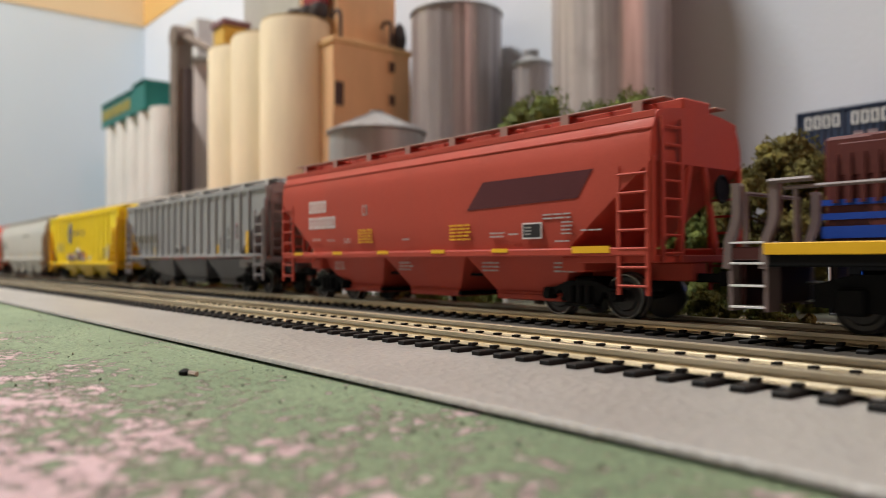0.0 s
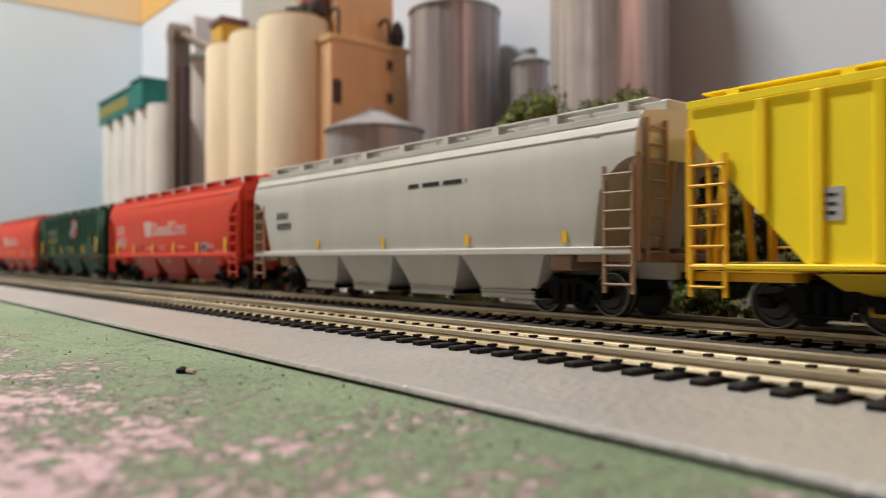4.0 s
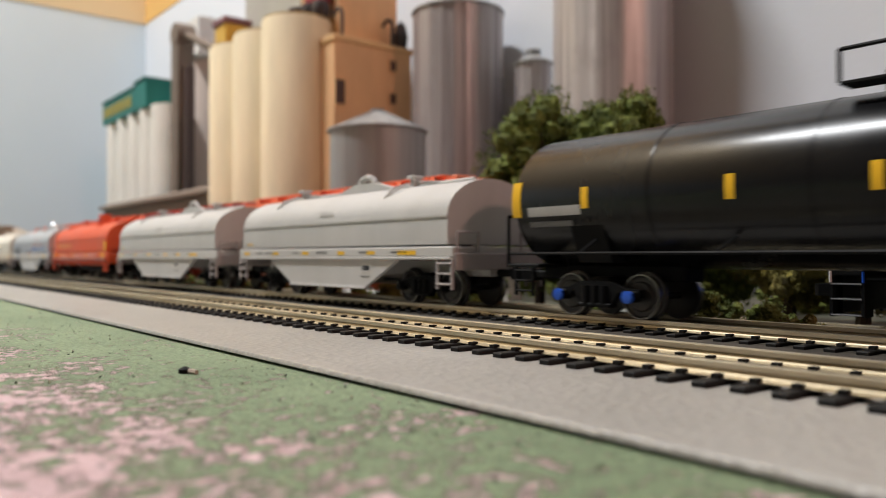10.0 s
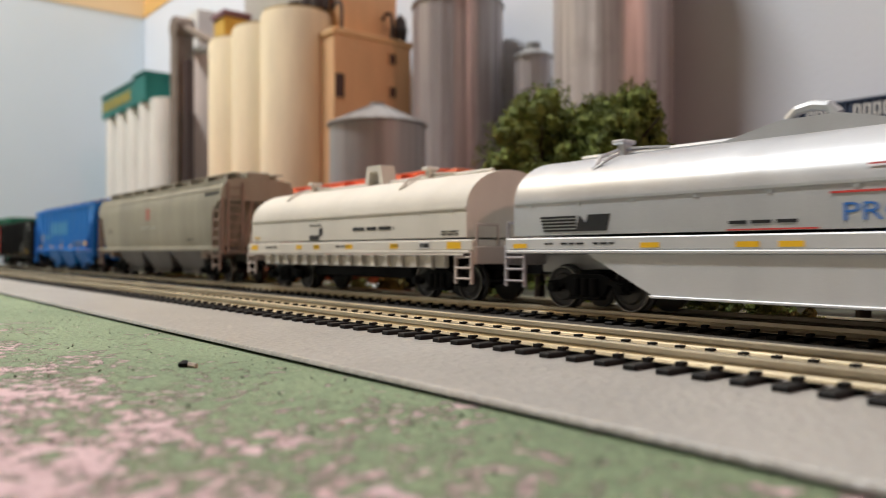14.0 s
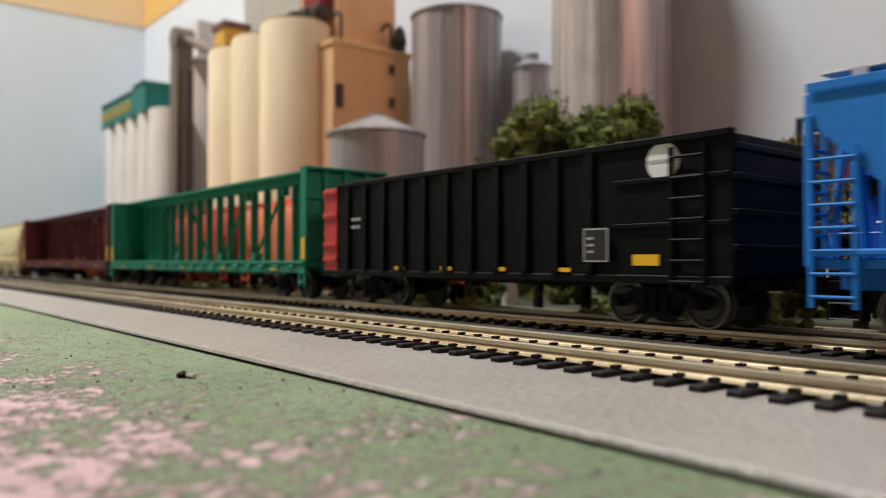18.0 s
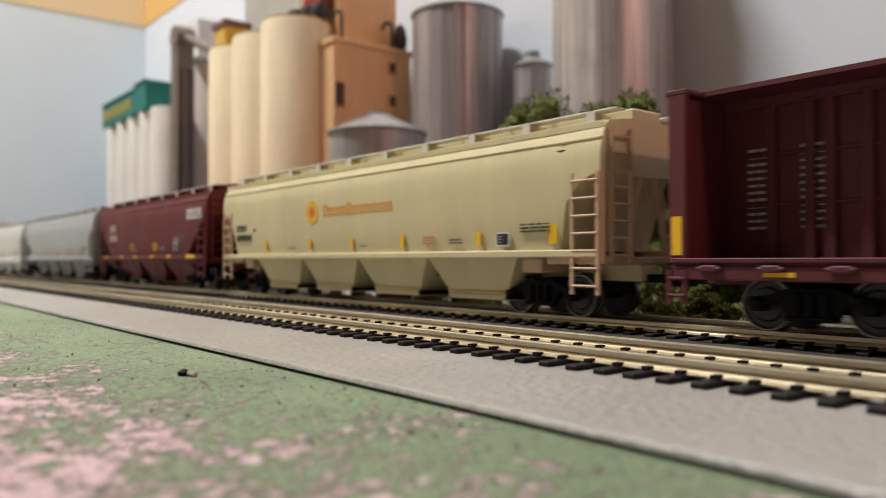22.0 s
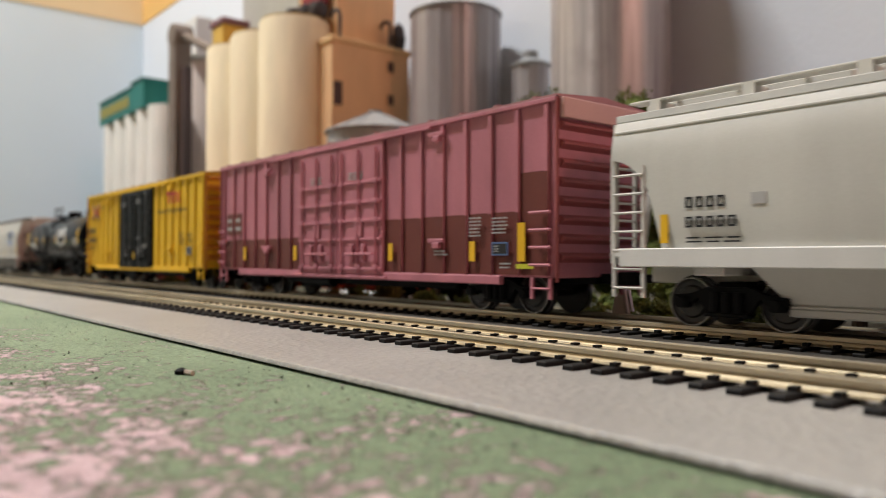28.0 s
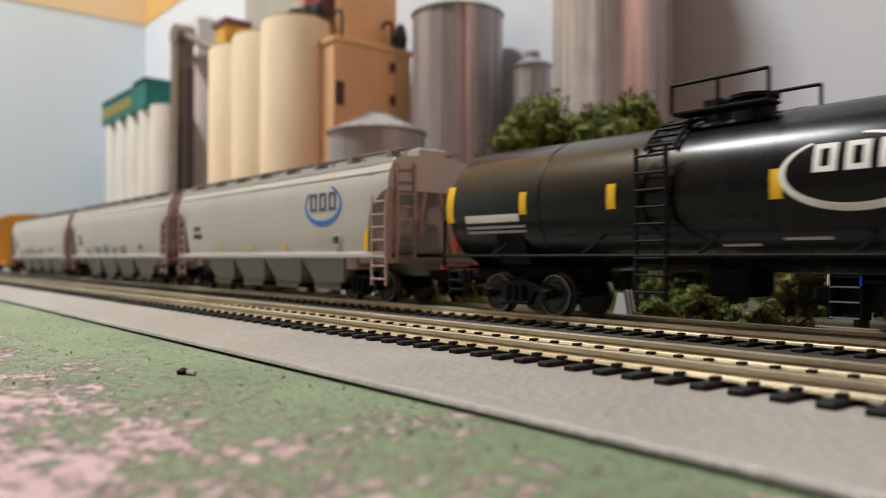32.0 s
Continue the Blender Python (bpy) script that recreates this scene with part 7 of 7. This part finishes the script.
patch(c, "yellow_label", px(23, 184), px(23, 190), 11.8, 13.0, -W - 0.16, tint("acid_yellow", (0.55, 0.55, 0.04)))

# 24: yellow boxcar with black doors
YB = tint("pool_yellow", (0.72, 0.43, 0.016), rough=0.58)
# the end colour is the yellow darkened for shade
c = join(24, boxcar(length(24), YB, "golden yellow boxcar with black double doors", tint("door_black", (0.006, 0.006, 0.007), spec=0.25), tint("pool_roof", (0.5, 0.3, 0.03)), endcol=tint("amber_end_shaded", (0.50, 0.20, 0.02))))
Y = -W - 0.16
w = part("slogan", lettering("Railcar Pooling Experts", 3.2, INK), INK, c, "black slogan lettering")
w.location = (px(24, 133.6) * MM, Y * MM, 37.2 * MM)
w.scale = (1.32, 1, 1)
RR = tint("logo_red", (0.50, 0.035, 0.03))
for a, b, z0, z1 in ((146, 158.6, 46.0, 47.4), (148.6, 150.4, 41.6, 45.9), (154.0, 155.8, 41.6, 45.9)):
    patch(c, "logo_shape", px(24, a), px(24, b), z0, z1, Y, RR, "red and orange logo shape")
for sk in (-6, 6):
    patch(c, "logo_cross", px(24, 161.4 - sk / 2 - 0.9), px(24, 161.4 - sk / 2 + 0.9), 41.6, 47, Y, tint("logo_orange", (0.62, 0.14, 0.03)), skew=sk)
patch(c, "logo_top", px(24, 150), px(24, 155), 47.9, 48.9, Y, YELLOW)
x0, NAVY, ORG = px(24, 20), tint("emblem_navy", (0.012, 0.02, 0.07)), tint("emblem_orange_red", (0.62, 0.09, 0.03))
for sx in (-1, 1):
    for sz in (-1, 1):
        for m, lift, near in ((NAVY, 1.5, 0.0), (ORG, -0.9, 2.2)):
            ring = [(x0 + sx * near * 0.7, 43.4 + sz * (lift * 0.4 - 0.65)), (x0 + sx * near * 0.7, 43.4 + sz * (lift * 0.4 + 0.5)), (x0 + sx * 7.2, 43.4 + sz * (3.9 + lift * 0.75 + 0.65)), (x0 + sx * 7.2, 43.4 + sz * (3.9 + lift * 0.75 - 0.8))]
            part("cross_emblem", Geo().prism(ring, "y", Y - 0.08 - 0.02 * (m is NAVY), Y + 0.05), m, c)
marks(c, px(24, 3.4), 33.2, Y - 0.05, INK, 6, 7, 3.0, 2.3, 2.8)
for q, z, w_, n in ((3.5, 43.5, 5, 2), (33, 44.5, 7, 2), (5, 19.8, 4, 2), (11, 19.8, 5, 2), (164.5, 21, 5, 5), (174, 22, 6, 4)):
    bars(c, "data_line", px(24, q), z, w_, 1.2 * n, Y, INK, n)
for q, z, n in ((77, 43, 3), (101, 44, 3), (80, 16, 3), (101, 25, 1), (111, 20, 2), (104, 17, 3)):
    bars(c, "door_text", px(24, q), z, 9, 1.0 * n, -W - 1.3, GREYLET, n)
tag_box(c, px(24, 173.6), 16, 5.6, 3.6, Y, tint("label_blue", (0.12, 0.2, 0.4)))
reflectors(c, [px(24, 98)], 14.0, 17.6, -W - 1.3, 2.0)

# 25: black tank car with a white oval emblem
c, on_tank = tank_car(length(25), "glossy black tank car with a white oval emblem", r=16.8, zc=28.4, yel=[(px(25, q), 2.4, -0.02, 0.3) for q in (31.7, 59.6, 98, 124.6)] + [(px(25, q), 3.0, -0.1, 0.5) for q in (3.0, 158)], lx=-12.5, pxx=1, pl=11)
join(25, c)
rings = []
for k in range(40):
    a = 2.2 + 5.6 * k / 39
    wd = 0.5 + 1.1 * math.sin(math.pi * k / 39)
    ring = []
    for rr in (0.0, wd):
        xx, vv = px(25, 112) + (13.4 - rr) * math.cos(a), 5.0 + (7.2 - rr * 0.9) * math.sin(a)
        th = 0.10 + (vv - 5.0) / 16.8
        for q in (16.92, 16.75):
            ring.append((xx, -q * math.cos(th), 28.4 + q * math.sin(th)))
    rings.append([ring[0], ring[2], ring[3], ring[1]])
part("oval_emblem", Geo().loft(rings), WHITE, c, "white oval ring emblem")
for i in range(3):
    x = px(25, 104.5 + 5.6 * i)
    for a, b, lo, hi in ((0.3, 1.5, 0.10, 0.42), (3.2, 4.4, 0.10, 0.42), (1.5, 3.2, 0.10, 0.16), (1.5, 3.2, 0.36, 0.42)):
        on_tank("emblem_bar", x + a, x + b, lo, hi, WHITE)
on_tank("number_block", px(25, 9.4), px(25, 30), -0.26, -0.14, WHITE)
on_tank("data_line", px(25, 9.4), px(25, 32), -0.36, -0.32, GREYLET)
on_tank("data_line", px(25, 9.4), px(25, 32), -0.44, -0.40, GREYLET)
for i in range(4):
    on_tank("data_line", px(25, 145.5), px(25, 156), -0.36 + 0.09 * i, -0.30 + 0.09 * i, GREYLET)
on_tank("data_line", px(25, 98), px(25, 107), -0.66, -0.62, GREYLET)
on_tank("data_line", px(25, 85), px(25, 93), -0.74, -0.70, GREYLET)

# 26-28: pale hoppers at the end of the train
for k in (26, 27, 28):
    # ends: pale grey darkened and reddened, bounced light put into the colour
    c = join(k, hopper(length(k), tint("warm_pale_grey", (0.48, 0.455, 0.415), rough=0.46), "warm pale grey covered hopper, its ends tinted pink for bounced light" if k == 26 else "warm pale grey covered hopper with grime along the sill", style="arc", bays=4, zc=36, ends=tint("pink_bounce_end", (0.38, 0.26, 0.225)), trim=tint("warm_pale_sill", (0.50, 0.485, 0.455)), under=tint("warm_bay_shaded", (0.22, 0.21, 0.19)), walkcol=tint("brown_walk", (0.22, 0.17, 0.15))))
    Y = -18.36
    if k == 26:
        rings = []
        for j in range(30):
            a = 2.4 + 5.0 * j / 29
            wd = 0.3 + 0.9 * math.sin(math.pi * j / 29)
            p, q = (px(k, 138.5) + 12.5 * math.cos(a), 33 + 7.2 * math.sin(a)), (px(k, 138.5) + (12.5 - wd * 1.5) * math.cos(a), 33 + (7.2 - wd * 1.5) * math.sin(a))
            rings.append([(p[0], Y - 0.08, p[1]), (q[0], Y - 0.08, q[1]), (q[0], Y + 0.05, q[1]), (p[0], Y + 0.05, p[1])])
        part("oval_emblem", Geo().loft(rings), tint("letter_blue", (0.03, 0.16, 0.50)), c, "blue oval emblem")
        for i in range(3):
            stroke_block(c, "emblem_letter", px(k, 129.8 + 6.4 * i), px(k, 135.0 + 6.4 * i), 31, 37.4, Y - 0.02, tint("slate_letter", (0.08, 0.10, 0.16)))
        reflectors(c, [px(k, 165.5)], 17, 25, Y + 0.3, 2.4)
    else:
        for i, q in enumerate((40, 60, 78, 96, 112)):
            patch(c, "grime_patch", px(k, q), px(k, q + 9), 17.4, 20.5 + i % 3, Y, tint("grime_slate", (0.19, 0.18, 0.19)))
    marks(c, px(k, 20), 29, Y, INK, 4, 5, 2.0, 1.6)
    reflectors(c, [px(k, q) for q in (50, 80, 110)], 17.8, 20.4, Y, 1.8)
    tag_box(c, px(k, 145), 19, 5, 3.4, Y)

# 29: an amber boxcar at the tail
join(29, boxcar(length(29), tint("tail_amber", (0.62, 0.28, 0.02)), "amber yellow boxcar at the tail of the train", tint("tail_amber", (0.62, 0.28, 0.02)), tint("pool_roof", (0.5, 0.3, 0.03))))

# ---- parked on the siding ----
for x, key, colour, label in ((-0.236 - 0.088, "siding_orange", (0.84, 0.235, 0.12), "orange covered hopper parked on the siding"), (-0.520, "siding_red", (0.56, 0.075, 0.05), "red covered hopper parked on the siding"), (-0.712, "siding_orange", (0.84, 0.235, 0.12), "orange covered hopper parked on the siding"), (-0.904, "siding_orange", (0.84, 0.235, 0.12), "orange covered hopper parked on the siding")):
    c = hopper(176, tint(key, colour), label, style="diag", bays=3, zc=35, cut=24, ze=47.2, group="siding", walkcol=tint(key, colour))
    c.matrix_basis = pose(x, BACK_Y, RAIL_TOP_BACK)

c = locomotive(205, tint("loco_bright_blue", (0.012, 0.085, 0.50), rough=0.35), BLACK, BLACK, "bright blue diesel locomotive parked on the siding", "locomotive on the siding", None, hs=5.4, ht=41.0)
c.matrix_basis = pose(-0.0845 + 0.1025, BACK_Y, RAIL_TOP_BACK)


def container(name, label, L, z0, x, y, colour, words):
    root = thing(name, label, "container", "stacked containers by the wall", at=(x, y, 0))
    m = tint(name + label[:4], colour, rough=0.5)
    part("box", Geo().box(0, L, -14, 14, z0 + 0.6, z0 + 29.2, 0.3), m, root)
    rib = Geo().prism([(-1.2, -14.0), (-0.6, -14.7), (0.6, -14.7), (1.2, -14.0)], "z", z0 + 2, z0 + 28).mesh("corrugation", m)
    n = int(L / 3.6)
    for i in range(n):
        piece("corrugation", rib, root, 3 + (L - 6) * i / (n - 1))
    for z in (z0, z0 + 28.4):
        part("edge_beam", Geo().box(-0.3, L + 0.3, -15, 15, z, z + 1.5, 0.3), m, root)
    for s in (0, L):
        part("corner_post", Geo().box(s - 0.8, s + 0.8, -15.1, -13.5, z0, z0 + 29.9, 0.2), m, root)
    if words:
        for i in range(11):
            if i == 4:
                continue
            stroke_block(root, "letter_block", 4 + i * 5.0, 8.2 + i * 5.0, z0 + 19.8, z0 + 26.6, -14.85, WHITE, i)
        for k in range(3):
            for j in range(2):
                part("number_block", Geo().box(30 + j * 7, 35 + j * 7, -15.0, -14.5, z0 + 5 + k * 4, z0 + 7.6 + k * 4), tint("dull_pink", (0.35, 0.25, 0.25)), root)


container("shipping_container", "dark navy shipping container with white lettering", 146, 70.2, -0.2067, 0.4445, (0.030, 0.045, 0.085), True)
container("shipping_container", "dull red shipping container in a stack", 146, 40.0, -0.2067, 0.4445, (0.20, 0.035, 0.035), False)
well = thing("well_car", "dark red well car under stacked containers", "rail car", at=(-0.2067, 0.4445, BENCH * MM))
part("well", Geo().box(-14, 160, -16, 16, 14, 43.2, 0.6), tint("well_red", (0.16, 0.03, 0.03)), well)
for x in (0, 150):
    for s in (-1, 1):
        part("wheel", Geo().lathe([(0.5, -1.4), (6, -1.4), (6, 1.4), (0.5, 1.4)], 18, x, 6.0, axis="y"), WHEEL, well).location = (0, s * 9 * MM, 0)
    part("truck_frame", Geo().box(x - 9, x + 9, -11, 11, 5, 14, 0.5), BLACK, well)

# ---- small things on the board ----
rng = random.Random(21)
speck = thing("stray_screw", "tiny dark screw lying on the green board", "screw", at=(-0.1205, 0.0452, 0))
part("head", Geo().lathe([(0.05, 0.0), (1.0, 0.1), (1.0, 0.7), (0.3, 1.1)], 10), BLACK, speck)
part("shank", Geo().rod((0.5, 0.3, 0.45), (2.6, 0.9, 0.4), 0.42, 6), tint("screw_tan", (0.4, 0.33, 0.28)), speck)
for name, count, shade, label in (("dark_crumbs", 620, (0.06, 0.06, 0.045), "small dark crumbs scattered on the green board"), ("pale_crumbs", 420, (0.42, 0.40, 0.30), "tiny pale foam crumbs scattered on the green board")):
    g = Geo()
    for i in range(count):
        x, y = rng.uniform(-420, -10), 62 * rng.random() ** 0.8
        s = rng.uniform(0.06, 0.2) * rng.choice((0.6, 0.8, 1.0, 1.5))
        g.rod((x, y, 0), (x + rng.uniform(-1, 1) * s * 2, y + rng.uniform(-1, 1) * s * 2, s * 1.1), s * 0.8, 4, s * 0.3)
    tagged(new(name, g.mesh(name, tint(name, shade, var=0.4))), label, "debris", kind="stuff")
debris = thing("paper_scrap", "white paper sheet lying behind the siding", "paper", at=(-0.385, 0.268, BENCH * MM))
part("sheet", Geo().prism([(-46, -12), (30, -16), (44, 10), (-30, 18)], "z", 0.02, 1.2), tint("paper_white", (0.72, 0.71, 0.68)), debris)
post = thing("metal_brace", "thin bright metal leg behind the train", "brace", at=(-0.1385, 0.186, BENCH * MM))
part("leg", Geo().rod((0, 0, 0), (-2.6, 0, 13), 0.9, 8).rod((1.6, 0, 0), (-1.0, 0, 13), 0.5, 8), tint("bright_metal", (0.6, 0.6, 0.6), metal=0.8, rough=0.3), post)
part("plate", Geo().prism([(-9, 0), (0, 0), (-2.4, 12), (-6, 12)], "y", 0.4, 1.2), tint("paper_white", (0.72, 0.71, 0.68)), post)


def motions():
    """Every car follows the loop; rows each half second."""
    for root, mid in CARS:
        rows = []
        turn = None
        for i, s in enumerate(RUN):
            x, y, a = on_loop(s + mid * MM)
            if turn is not None:
                while a - turn > math.pi:
                    a -= 2 * math.pi
                while a - turn < -math.pi:
                    a += 2 * math.pi
            turn = a
            rows.append((i * 0.5, pose(x, y, RAIL_TOP, 0, 0, math.degrees(a))))
        walk(root, rows)
    # the wheels roll by the length run, keyed along the near stretch of the straight
    clock = [0.5 * i for i in range(len(RUN))]
    mids = {root: mid * MM for root, mid in CARS}
    steps = {}
    for root, mid in mids.items():
        ks = [k for k in range(32 * FPS + 1) if -0.62 < np.interp(k / FPS, clock, RUN) + mid < 0.16]
        steps[root] = [(k / FPS, np.interp(k / FPS, clock, RUN)) for k in ks]
    for w in WHEELS:
        near = steps.get(w.parent.parent)
        if near:
            rows = [(t, pose(w.location.x, 0, 0.00515, 0, math.degrees((s - near[0][1]) / 0.00515), 0)) for t, s in near]
            rows = ([(0.0, rows[0][1])] if rows[0][0] > 0.01 else []) + rows + ([(32.0, rows[-1][1])] if rows[-1][0] < 31.99 else [])
            walk(w, rows)


motions()
